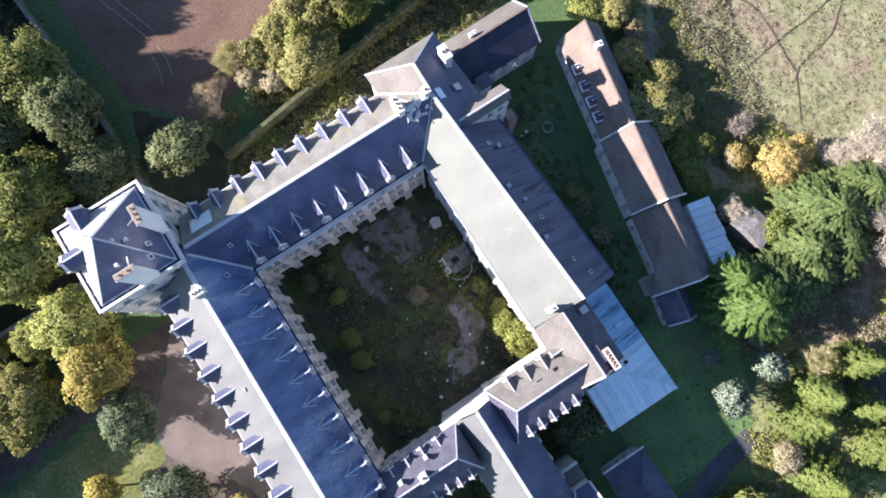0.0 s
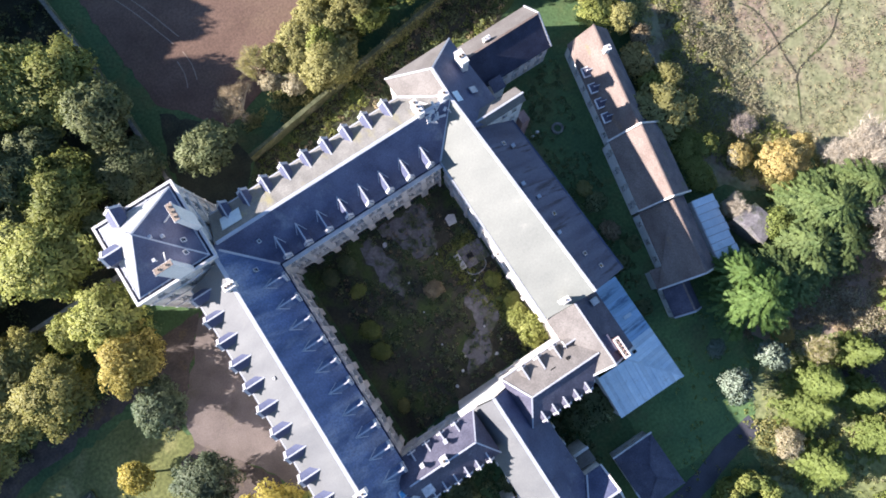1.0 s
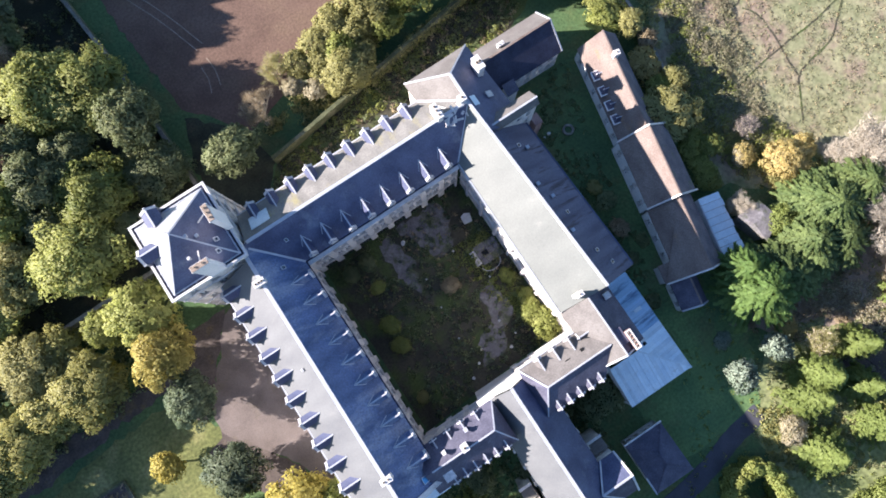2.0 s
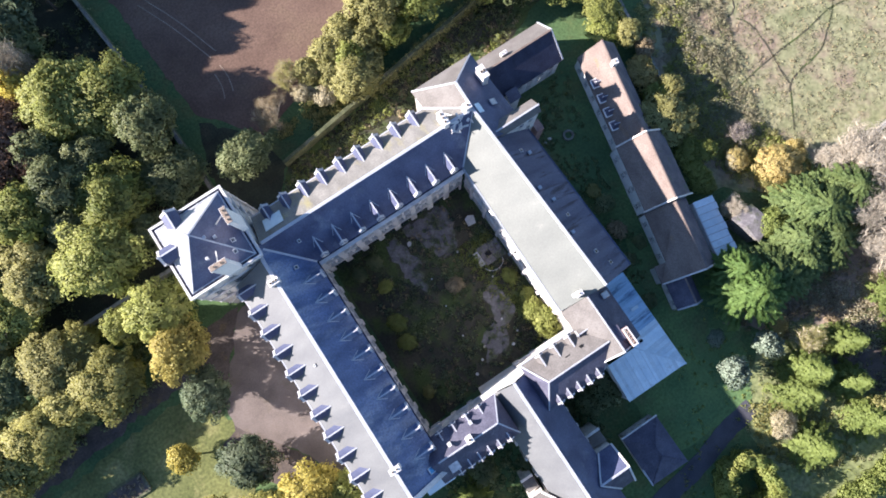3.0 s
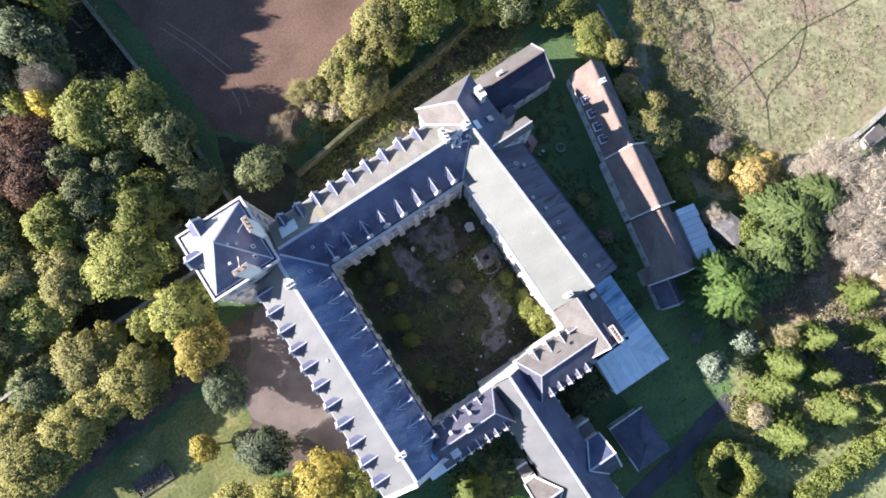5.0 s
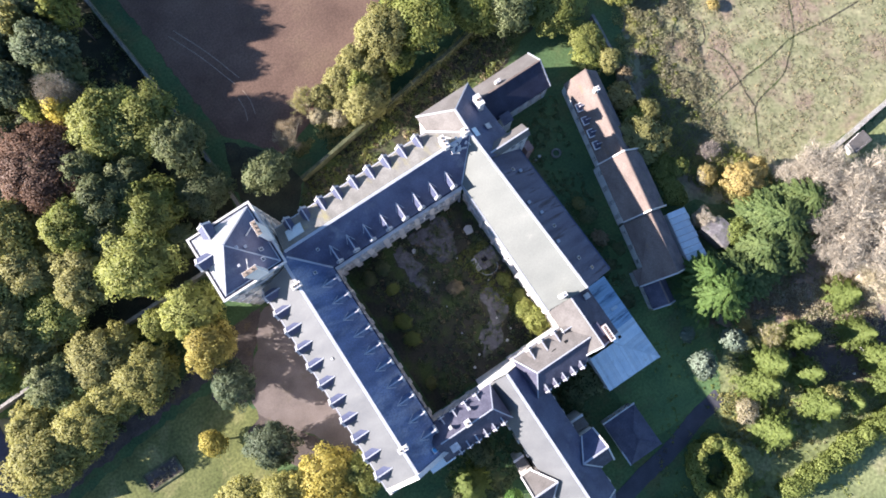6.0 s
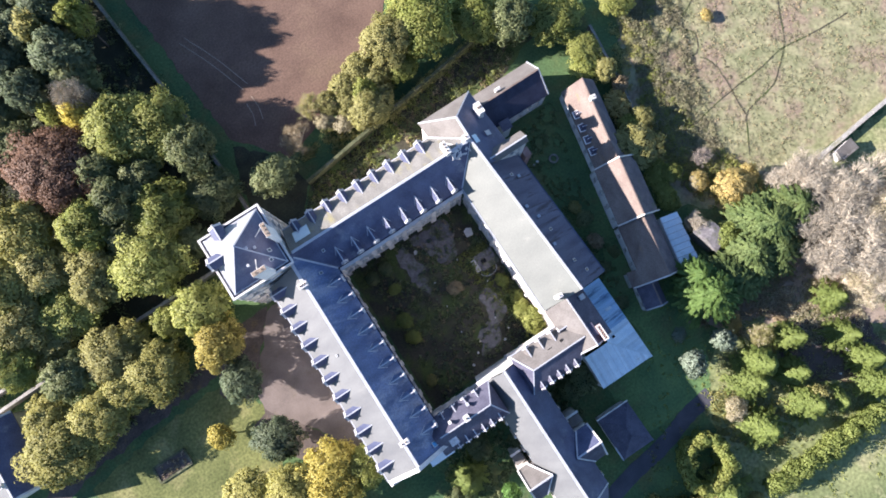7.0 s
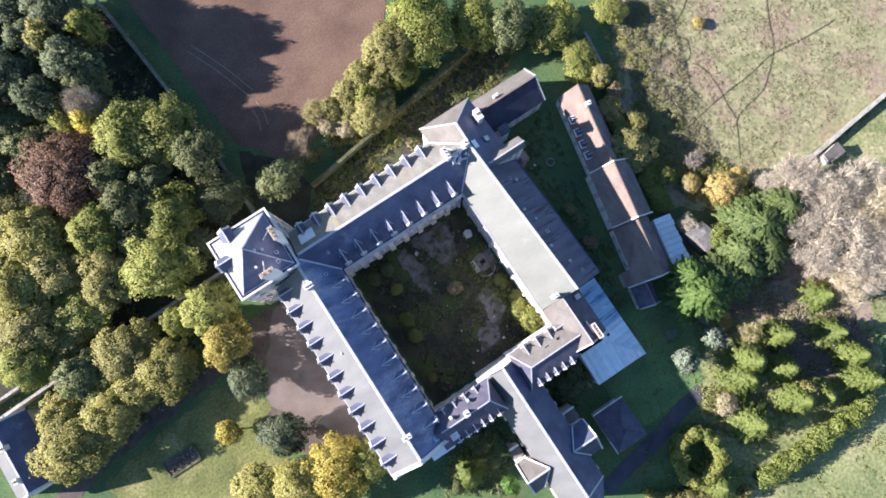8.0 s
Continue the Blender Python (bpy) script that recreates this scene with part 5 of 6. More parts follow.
patch("woodland_floor", [(-9.2, 15.6), (-8.9, 27.0), (-5.9, 35.0), (2.4, 26.2), (3.0, 20.0), (-3.0, 12.0)], 0.014, shaded_floor, "weedy corner between walls and field, shade painted in", 0.4, 34, ABBEY)
patch("lawn", [(40.0, -30.0), (41.5, -45.0), (30.0, -46.5), (28.0, -57.0), (46.0, -57.0), (54.0, -44.0), (52.0, -30.0), (46.0, -22.0)], 0.018, mown, "mown green lawn in the shade of the hall", 0.6, 35, ABBEY)
ribbon("road", [(19.0, -63.0), (26.0, -61.5), (33.0, -60.5), (40.0, -58.5), (46.0, -57.8)], 3.0, 0.05, asphalt, "dark asphalt drive", 6, ABBEY, 0.1, 0.2)
ribbon("woodland_path", [(-72.0, -6.5), (-60.0, -4.0), (-49.1, -2.8), (-40.0, -1.6), (-28.0, -1.0)], 3.6, 0.04, litter, "shaded earth path", 7, ABBEY)
for k, pts in enumerate((((64.6, 76.0), (63.9, 65.8), (64.1, 60.6), (64.6, 54.9), (63.3, 49.9), (61.6, 45.5), (57.1, 41.2), (55.7, 38.8), (55.8, 34.5), (55.8, 30.9)),
                         ((78.0, 61.0), (70.8, 56.8), (63.9, 53.3), (59.4, 49.3), (53.8, 45.0), (49.4, 41.3), (45.6, 37.6)), ((55.6, 39.4), (54.2, 41.9), (52.6, 45.6), (51.2, 48.1), (49.3, 50.6), (47.0, 51.6)),
                         ((47.6, 72.0), (46.6, 65.9), (45.2, 62.7), (43.2, 59.8), (40.6, 56.0), (40.4, 51.9)), ((44.3, 57.6), (46.1, 57.0), (46.7, 55.0), (46.4, 52.5), (43.7, 50.9), (44.4, 48.1), (46.1, 46.3), (48.3, 43.8)))):
    ribbon("trodden_path", pts, 0.34, 0.07, court_soil, "narrow trodden path through the meadow", 8 + k)
for a, b, c in (((-4.0, 60.0), (2.0, 44.0), 1), ((-2.6, 60.5), (3.4, 44.6), 2), ((1.0, 41.0), (0.2, 36.0), 3), ((2.6, 42.0), (2.2, 36.5), 4)):
    ribbon("wheel_rut", [a, ((a[0] + b[0]) / 2 + 0.4, (a[1] + b[1]) / 2), b], 0.15, 0.06, dry_soil, "faint wheel rut in the soil", 20 + c, ABBEY)
patch("lawn", [(-62.0, -8.5), (-46.0, -5.5), (-30.0, -4.5), (-27.0, -14.0), (-30.0, -26.0), (-60.0, -30.0)], 0.02, lawn_m, "yellowing mown lawn", 0.5, 14, ABBEY)

patch("lawn", [(44.0, -20.0), (46.0, -6.0), (50.0, 2.0), (62.0, 9.0), (80.0, 6.0), (84.0, -40.0), (50.0, -40.0), (47.0, -26.0)], 0.015, lawn_rough, "rough lawn among conifers", 0.8, 15)

patch("dry_ground", [(56.0, -4.0), (60.0, 6.0), (62.0, 20.0), (70.0, 28.0), (80.0, 26.0), (86.0, 4.0), (84.0, -6.0), (70.0, 1.0)], 0.02, dry_soil, "dry pale ground below bare trees", 0.9, 16)
patch("dry_ground", [(58.0, -6.0), (62.0, -2.5), (76.0, -1.5), (80.0, -8.0), (78.0, -15.0), (68.0, -14.5), (60.0, -11.0)], 0.024, litter, "brown bare ground among the conifers", 0.9, 18)
patch("dry_ground", [(41.0, -3.0), (46.0, 2.0), (56.0, 3.0), (58.0, -1.0), (50.0, -4.0)], 0.022, dry_soil, "bare brownish ground by the conifers", 0.8, 17)


def old_wall(pts, h, w, base, label, seed, mat=None, body=None):
    """A rubble wall of uneven height with a coping."""
    rnd, g, cp = random.Random(seed), Geo(), Geo()
    for (ax, ay), (bx, by) in zip(pts, pts[1:]):
        a, b = Vector((ax, ay, 0)), Vector((bx, by, 0))
        n = max(1, int((b - a).length / 1.5))
        for k in range(n):
            p, q = a + (b - a) * (k / n), a + (b - a) * ((k + 1) / n)
            hh = h + rnd.uniform(-0.06, 0.06)
            g.beam(p + Vector((0, 0, hh / 2 - 0.15)), q + Vector((0, 0, hh / 2 - 0.15)), w, hh + 0.3)
            cp.beam(p + Vector((0, 0, hh + 0.08)), q + Vector((0, 0, hh + 0.08)), w + rnd.uniform(0.08, 0.2), 0.16)
    ob = thing("garden_wall", label, "wall", base, *pts[0], kind="structure")
    part("masonry", g, body or rubble, ob)
    part("coping", cp, mat or body or rubble, ob)


old_wall([(-14.0, 79.0), (-10.6, 46.6), (-9.8, 27.0), (-9.6, 16.0)], 2.2, 0.5, ABBEY, "old rubble wall along the field edge", 1, rubble, rubble_moss)
old_wall([(60.0, 29.0), (40.9, 25.3), (22.0, 22.4), (3.0, 19.5)], 2.4, 0.5, ABBEY, "mossy rubble wall behind the range", 2, None, rubble_moss)
old_wall([(-76.0, 13.3), (-51.3, 14.1), (-22.4, 14.4), (-16.9, 14.6)], 2.2, 0.45, ABBEY, "long rubble boundary wall with weathered coping", 3, coping_stone)
old_wall([(-80.0, 16.4), (-65.0, 16.8)], 2.0, 0.4, ABBEY, "rubble boundary wall with weathered coping", 4, coping_stone)
old_wall([(68.5, 16.0), (67.8, 10.7), (66.2, -0.5), (65.0, -7.0)], 2.0, 0.4, ABBEY, "rubble wall behind the barns", 5)
old_wall([(90.5, -31.9), (97.4, -31.2), (102.3, -30.6), (114.0, -29.4)], 1.5, 0.6, ABBEY, "pale rubble garden wall", 6, coping_stone)


# ---- vegetation ----
def leaf_mesh(name, pos, nrm, size, rng, long=1.5, way=None, soft=None):
    """A mesh of separate leaf quads at pos, facing nrm, of the given sizes. way: the leaves' long axis; soft: the clump's own outward normals, for shading."""
    n = len(pos)
    nrm = nrm / np.maximum(np.linalg.norm(nrm, axis=1, keepdims=True), 1e-6)
    t = np.cross(nrm, rng.normal(size=(n, 3))) if way is None else way - nrm * (way * nrm).sum(1, keepdims=True)
    t /= np.maximum(np.linalg.norm(t, axis=1, keepdims=True), 1e-6)
    b = np.cross(nrm, t)
    s = np.asarray(size).reshape(-1, 1)
    t, b = t * s * long * 0.5, b * s * 0.5
    fold = nrm * s * 0.12
    v = np.stack([pos - t, pos - b * 0.9 + fold, pos + t, pos + b * 0.9 + fold], 1).reshape(-1, 3)
    me = bpy.data.meshes.new(name)
    me.vertices.add(4 * n)
    me.vertices.foreach_set("co", v.astype(np.float32).ravel())
    me.loops.add(4 * n)
    me.loops.foreach_set("vertex_index", np.arange(4 * n, dtype=np.int32))
    me.polygons.add(n)
    me.polygons.foreach_set("loop_start", np.arange(0, 4 * n, 4, dtype=np.int32))
    me.update(calc_edges=True)
    if soft is not None:
        soft = soft / np.maximum(np.linalg.norm(soft, axis=1, keepdims=True), 1e-6)
        me.normals_split_custom_set_from_vertices(np.repeat(soft, 4, 0).tolist())
    return me


def sphere_dirs(n, rng, up=-0.35):
    d = rng.normal(size=(n * 3, 3))
    d /= np.linalg.norm(d, axis=1, keepdims=True)
    d = d[d[:, 2] > up]
    return d[:n]


def crown_mesh(name, R, H, leaves, leaf, seed, lobes=90, gap=0.0):
    """A broadleaf crown: a dome of uneven lobes, each a loose shell of leaves."""
    rng = np.random.default_rng(seed)
    cz, rz = H * 0.6, H * 0.36
    d = sphere_dirs(lobes, rng, -0.3)
    lr = R * rng.uniform(0.09, 0.21, lobes)
    turn = rng.uniform(0, 6)
    squash = 1 + 0.13 * np.sin(2 * np.arctan2(d[:, 1], d[:, 0]) + turn)
    centre = d * np.stack([squash * R * 0.76, squash * R * 0.76, np.full(lobes, rz * 0.78)], 1) * rng.uniform(0.74, 1.2, (lobes, 1)) + np.array([0, 0, cz])
    centre = np.concatenate([centre, np.array([[0, 0, cz]])])
    lr = np.append(lr, R * 0.5)
    w = lr ** 2
    w[-1] = w[:-1].sum() * 0.3
    which = rng.choice(lobes + 1, leaves, p=w / w.sum())
    out = rng.normal(size=(leaves, 3))
    out[:, 2] += 0.25
    out /= np.linalg.norm(out, axis=1, keepdims=True)
    wob = 1 + 0.16 * np.sin(out[:, 0] * 7 + which) * np.cos(out[:, 1] * 6 + which * 2.0) + rng.normal(0, 0.14, leaves)
    pos = centre[which] + out * (lr[which] * wob)[:, None] * np.array([1, 1, 0.85])
    dome = which == lobes
    swing = 1 + 0.13 * np.sin(2 * np.arctan2(out[dome, 1], out[dome, 0]) + turn)
    lump = 0.9 + 0.16 * np.sin(out[dome, 0] * 5 + turn) * np.sin(out[dome, 1] * 6 + 2 * turn) + 0.1 * np.sin(out[dome, 2] * 9 + turn) + rng.normal(0, 0.05, dome.sum())
    pos[dome] = np.array([0, 0, cz]) + out[dome] * np.stack([swing * R * 0.76, swing * R * 0.76, np.full(dome.sum(), rz * 0.8)], 1) * lump[:, None]
    keep = rng.random(leaves) > gap
    pos, out = pos[keep], out[keep]
    nrm = out + rng.normal(0, 0.6, out.shape)
    far = (pos - np.array([0, 0, cz * 0.8])) / np.array([R, R, rz])
    soft = 0.42 * out + 0.85 * far + rng.normal(0, 0.2, out.shape)
    return leaf_mesh(name, pos, nrm, leaf * rng.uniform(0.6, 1.3, len(pos)), rng, 1.5, None, soft)


def tube(g, a, b, ra, rb, sides=5):
    a, b = Vector(a), Vector(b)
    m = (b - a).to_track_quat("Z", "X").to_matrix()
    k = len(g.v)
    for p, r in ((a, ra), (b, rb)):
        for j in range(sides):
            g.v.append(p + m @ Vector((r * math.cos(math.tau * j / sides), r * math.sin(math.tau * j / sides), 0)))
    for j in range(sides):
        i = (j + 1) % sides
        g.f.append((k + j, k + i, k + sides + i, k + sides + j))


def trunk_mesh(name, R, H, seed, mat):
    rnd, g = random.Random(seed), Geo()
    p, r = Vector((0, 0, -0.2)), 0.045 * H ** 0.9
    for k in range(4):
        q = p + Vector((rnd.uniform(-0.15, 0.15), rnd.uniform(-0.15, 0.15), H * 0.15))
        tube(g, p, q, r, r * 0.8, 7)
        if k:
            for j in range(3):
                a = rnd.uniform(0, math.tau)
                e = q + Vector((math.cos(a) * R * 0.45, math.sin(a) * R * 0.45, H * rnd.uniform(0.06, 0.16)))
                tube(g, q, e, r * 0.45, r * 0.2)
                for i in range(2):
                    aa = a + rnd.uniform(-0.8, 0.8)
                    tube(g, e, e + Vector((math.cos(aa) * R * 0.3, math.sin(aa) * R * 0.3, H * 0.1)), r * 0.2, r * 0.06, 4)
        p, r = q, r * 0.8
    return meshed(g, name, mat)


def conifer_mesh(name, R, H, boughs, per, leaf, seed, low=0.05, power=0.8, spread=0.15, long=2.2, splay=0.75):
    """Feathery boughs set round a stem in a cone."""
    rng = np.random.default_rng(seed)
    t = low + (1 - low) * rng.random(boughs) ** 0.9
    az = rng.uniform(0, math.tau, boughs)
    length = R * (1.02 - t) ** power * rng.uniform(0.75, 1.12, boughs) + 0.15
    rise = rng.uniform(0.05, 0.55, boughs)
    k = np.repeat(np.arange(boughs), per)
    s = rng.random(boughs * per) ** 0.6
    side = rng.normal(0, 1, boughs * per) * spread * (1.1 - s) * length[k]
    hx, hy = np.cos(az[k]), np.sin(az[k])
    r = s * length[k]
    pos = np.stack([hx * r - hy * side, hy * r + hx * side, t[k] * H * 0.97 + r * rise[k] - 0.18 * r * s + rng.normal(0, 0.08, boughs * per)], 1)
    n = boughs * per
    nrm = np.stack([hx * 0.4, hy * 0.4, np.full(n, 0.9)], 1) + rng.normal(0, 0.3, (n, 3))
    turn = np.where(side > 0, splay, -splay) + rng.normal(0, 0.25, n)
    way = np.stack([hx * np.cos(turn) - hy * np.sin(turn), hy * np.cos(turn) + hx * np.sin(turn), rise[k] - 0.2], 1)
    soft = np.stack([hx * (0.35 + 0.5 * s), hy * (0.35 + 0.5 * s), np.full(n, 0.75)], 1) + rng.normal(0, 0.3, (n, 3))
    return leaf_mesh(name, pos, nrm, leaf * rng.uniform(0.6, 1.3, n), rng, long, way, soft)


def bare_mesh(name, R, H, seed, mat):
    """A leafless crown of forking twigs."""
    rnd, g, tips = random.Random(seed), Geo(), []

    def grow(p, d, length, r, depth):
        q = p + d * length
        tube(g, p, q, r, r * 0.7, 5 if depth < 2 else 3)
        if depth == 6:
            tips.append(q)
            return
        for k in range(3 if depth < 3 else 2):
            a = d + Vector((rnd.uniform(-1, 1), rnd.uniform(-1, 1), rnd.uniform(-0.35, 0.6))) * 0.75
            grow(q, a.normalized(), length * rnd.uniform(0.62, 0.85), r * 0.68, depth + 1)

    for k in range(4):
        a = math.tau * k / 4 + rnd.uniform(-0.4, 0.4)
        grow(Vector((0, 0, -0.1)), Vector((math.cos(a) * 0.45, math.sin(a) * 0.45, 1)).normalized(), H * 0.26, 0.42, 0)
    sx = R / max(max(abs(p.x), abs(p.y)) for p in g.v)
    sz = H / max(p.z for p in g.v)
    g.v = [Vector((p.x * sx, p.y * sx, p.z * sz)) for p in g.v]
    rng = np.random.default_rng(seed)
    tp = np.array([(p.x * sx, p.y * sx, p.z * sz) for p in tips])
    tp = np.repeat(tp, 9, 0) + rng.normal(0, 0.34, (len(tips) * 9, 3))
    way = tp / np.maximum(np.linalg.norm(tp, axis=1, keepdims=True), 0.1) + rng.normal(0, 0.55, tp.shape)
    return meshed(g, name, mat), leaf_mesh(name + "_leaves", tp, rng.normal(0, 1, tp.shape) + np.array([0, 0, 0.8]), rng.uniform(0.03, 0.06, len(tp)), rng, 12.0, way)


CROWNS = {}
SIZES = {"s": (2.6, 6.0, 5000, 0.22), "m": (4.6, 11.0, 12500, 0.28), "l": (6.6, 15.0, 20000, 0.33), "x": (9.2, 17.0, 42000, 0.3)}
for key, (R, H, n, lf) in SIZES.items():
    for v in range(3):
        CROWNS[key, v] = (crown_mesh("crown", R, H, n, lf, 10 * v + len(key) + int(R * 7), (100, 130, 160)[v], 0.03), trunk_mesh("trunk", R, H, 5 + v, bark), R, H)
    CROWNS[key, "c0"] = (conifer_mesh("crown", R, H, int(120 + 30 * R), 50, lf * 0.9, int(R * 3)), trunk_mesh("trunk", R * 0.2, H, 9, bark), R, H)
    CROWNS[key, "wide"] = (conifer_mesh("crown", R, H, int(120 + 24 * R), 95, lf * 0.66, int(R * 11), 0.22, 0.5, 0.06, 3.2, 0.5), trunk_mesh("trunk", R * 0.2, H, 29, bark), R, H)
    CROWNS[key, "c1"] = (conifer_mesh("crown", R, H, int(120 + 30 * R), 50, lf * 0.9, int(R * 5), 0.04, 1.0), trunk_mesh("trunk", R * 0.2, H, 19, bark), R, H)
BARES = [bare_mesh("crown", 5.0, 9.0, s, bark_pale) for s in (3, 8, 21)]
tree_rnd = random.Random(12)


def tree(x, y, r, h, mat, label, conifer=False, category="tree"):
    r *= 1.2 if conifer else 1.0 if category == "shrub" else 1.18
    key = "s" if r < 3.4 else "m" if r < 5.6 else "l" if r < 8.6 else "x"
    v = conifer if isinstance(conifer, str) else tree_rnd.choice(("c0", "c1")) if conifer else tree_rnd.randrange(3)
    crown, trunk, R, H = CROWNS[key, v]
    ob = new("conifer" if conifer else "shrub" if category == "shrub" else "tree")
    ob.matrix_world = Matrix.Translation((x, y, 0)) @ Matrix.Rotation(tree_rnd.uniform(0, 6.28), 4, "Z") @ Matrix.Diagonal((r / R, r / R, h / H, 1))
    tagged(ob, label, category)
    c = shared("crown", crown, ob)
    if not crown.materials:
        crown.materials.append(mat)
    c.material_slots[0].link = "OBJECT"
    c.material_slots[0].material = mat
    shared("trunk", trunk, ob)
    return ob


def bare_tree(x, y, r, h, leaves, label):
    a, b = BARES[tree_rnd.randrange(3)]
    r *= 1.25
    ob = new("bare_tree")
    ob.matrix_world = Matrix.Translation((x, y, 0)) @ Matrix.Rotation(tree_rnd.uniform(0, 6.28), 4, "Z") @ Matrix.Diagonal((r / 5.0, r / 5.0, h / 9.0, 1))
    tagged(ob, label, "tree")
    shared("branchwork", a, ob)
    c = shared("foliage", b, ob)
    if not b.materials:
        b.materials.append(leaves)
    c.material_slots[0].link = "OBJECT"
    c.material_slots[0].material = leaves
    return ob


GREEN = [(-10.4, 56.3, 6.2, 13), (-58.5, 17.4, 5.5, 14), (-71.5, 15.7, 5.2, 15.1), (-57.5, -2.4, 2.9, 8),
         (0.4, 57.8, 4.9, 10), (16.0, 57.4, 4.4, 6.5), (-85.7, -9.7, 4.9, 11)]
DARK = [(-53.6, 30.2, 4.5, 14), (-50.4, 22.3, 4.9, 10), (-66.3, 19.6, 5.0, 15.1),
        (-75.0, -12.4, 3.9, 10.8), (-38.5, 25.5, 3.9, 9), (7.3, 57.2, 4.3, 10), (-91.3, 36.6, 4.3, 11.9), (-76.6, 44.1, 4.2, 14.2)]
YELLOW = [(-59.8, 8.1, 6.1, 15), (-50.4, 0.2, 4.7, 13), (22.2, 52.6, 3.2, 4.5), (22.4, 48.3, 2.6, 4.2), (-20.3, -28.2, 3.8, 11),
          (19.1, 60.8, 3.2, 5), (-79.8, 36.8, 2.3, 12.9), (29.3, 62.4, 3.0, 4.5)]
GOLD = [(50.4, 23.8, 3.2, 6), (44.4, 25.0, 1.7, 4), (28.6, 40.1, 2.6, 5), (48.3, 60.2, 1.2, 2), (53.6, 26.2, 1.9, 5)]
PALE = [(-67.5, -8.7, 5.1, 10.0), (-16.7, 51.9, 4.9, 12), (31.5, 31.6, 4.4, 6.6), (-70.0, 6.2, 5.3, 13),
        (-20.2, 39.3, 3.8, 8)]
DEEP = [(-90.4, 58.9, 4.7, 15.8), (-86.6, 53.0, 4.2, 15.8), (-81.4, 57.9, 5.1, 18.5), (-90.4, 46.0, 5.3, 15.8), (-77.9, 47.8, 4.7, 17.2)]
DEEP += [(-43.2, -13.1, 3.6, 9.5), (-36.4, -23.6, 3.9, 8), (-96.7, 53.9, 4.5, 15.8), (-97.2, 39.2, 4.9, 15.8)]
OLIVE = [(-59.2, -11.4, 5.3, 10.0), (-69.5, -20.3, 5.1, 10.0), (-64.4, -5.6, 3.3, 8.4), (-64.8, -15.2, 4.2, 9.2), (-32.5, -32.6, 4.8, 11)]
ORANGE = [(-46.9, -6.0, 4.2, 12.5)]
AMBER = [(-25.8, -29.6, 5.6, 12)]
OLIVE += [(-41.5, -33.4, 4.3, 6.2), (-75.1, -25.3, 6.1, 10.9), (-78.3, -20.3, 4.2, 9.2), (-83.6, 13.6, 6.2, 15.1), (-86.7, 5.1, 6.4, 14)]
PALE += [(-89.8, 17.0, 4.1, 14.1), (-79.8, 7.3, 5.3, 13), (-84.8, -2.3, 5.9, 12)]
YELLOW += [(-61.0, 34.5, 6.4, 13.7), (-66.9, 33.1, 6.2, 15.2), (-76.2, -0.1, 5.3, 10.0)]
PALE += [(-79.7, -5.5, 4.8, 8.4)]
GREEN += [(-91.0, 72.0, 5.2, 17)]
SILVER = [(40.0, -10.3, 2.2, 9), (46.3, -6.1, 2.0, 7), (38.8, -5.0, 1.3, 4)]
BARE = [(63.5, 16.5, 4.4, 10), (66.5, 10.5, 4.6, 10), (78.5, 24.5, 4.6, 9), (82.5, 17.5, 4.8, 10), (68.5, 18.0, 5.6, 11), (73.0, 22.0, 4.8, 10), (80.0, 11.5, 5.6, 11), (72.5, 5.0, 4.6, 9), (60.0, 24.0, 3.2, 7), (65.4, 23.4, 5.4, 10), (71.3, 12.1, 7.5, 12), (76.6, 17.6, 5.4, 11), (76.1, 6.7, 4.9, 10), (62.7, 25.9, 3.8, 9), (42.9, 16.5, 1.8, 5)]
SPREADING = [(53.6, 17.1, 4.4, 8.1), (47.8, 6.1, 4.5, 7.4), (53.3, 7.8, 4, 6.8), (57.9, 15.6, 4.5, 8.7), (55.7, 15.7, 6.6, 9.3), (52.4, 10.6, 4.6, 8.7), (60.9, 19.1, 5.3, 9.3), (43.6, 2.6, 5.6, 10.5), (41.4, 5.9, 3.8, 9.5), (49.6, 4.8, 4.3, 7.4), (57.5, 11.2, 4.8, 8.1)]
CYPRESS = [(59.0, -5.5, 2.3, 9), (52.5, -10.2, 3.2, 10), (59.0, -11.8, 2.4, 9), (51.4, -13.8, 3.4, 9), (69.6, -5.1, 2.8, 8), (73.4, -9.3, 2.4, 8), (74.8, -14.0, 3.0, 9), (62.0, -17.8, 3.0, 8), (53.4, -22.2, 3.4, 8), (68.2, 2.0, 2.8, 7),
           (46.2, -33.9, 4.0, 6), (66.9, -17.2, 2.5, 7)]
for rows, key, label in ((GREEN, "green", "broadleaf tree with full green crown"), (DARK, "dark", "broadleaf tree with dark green crown"), (YELLOW, "yellow", "broadleaf tree turning yellow-green in autumn"),
                         (GOLD, "gold", "autumn tree with golden-orange crown"), (DEEP, "deep", "broadleaf tree with deep green crown"), (OLIVE, "olive", "autumn tree with olive-yellow crown"), (ORANGE, "orange", "autumn tree with orange-gold crown"), (AMBER, "amber", "autumn tree with bright golden crown"), (PALE, "pale", "autumn tree with pale olive crown"), (SILVER, "silver", "tree with silvery grey-green foliage")):
    for x, y, r, h in rows:
        tree(x, y, r, h, leaf_mats[key], label)
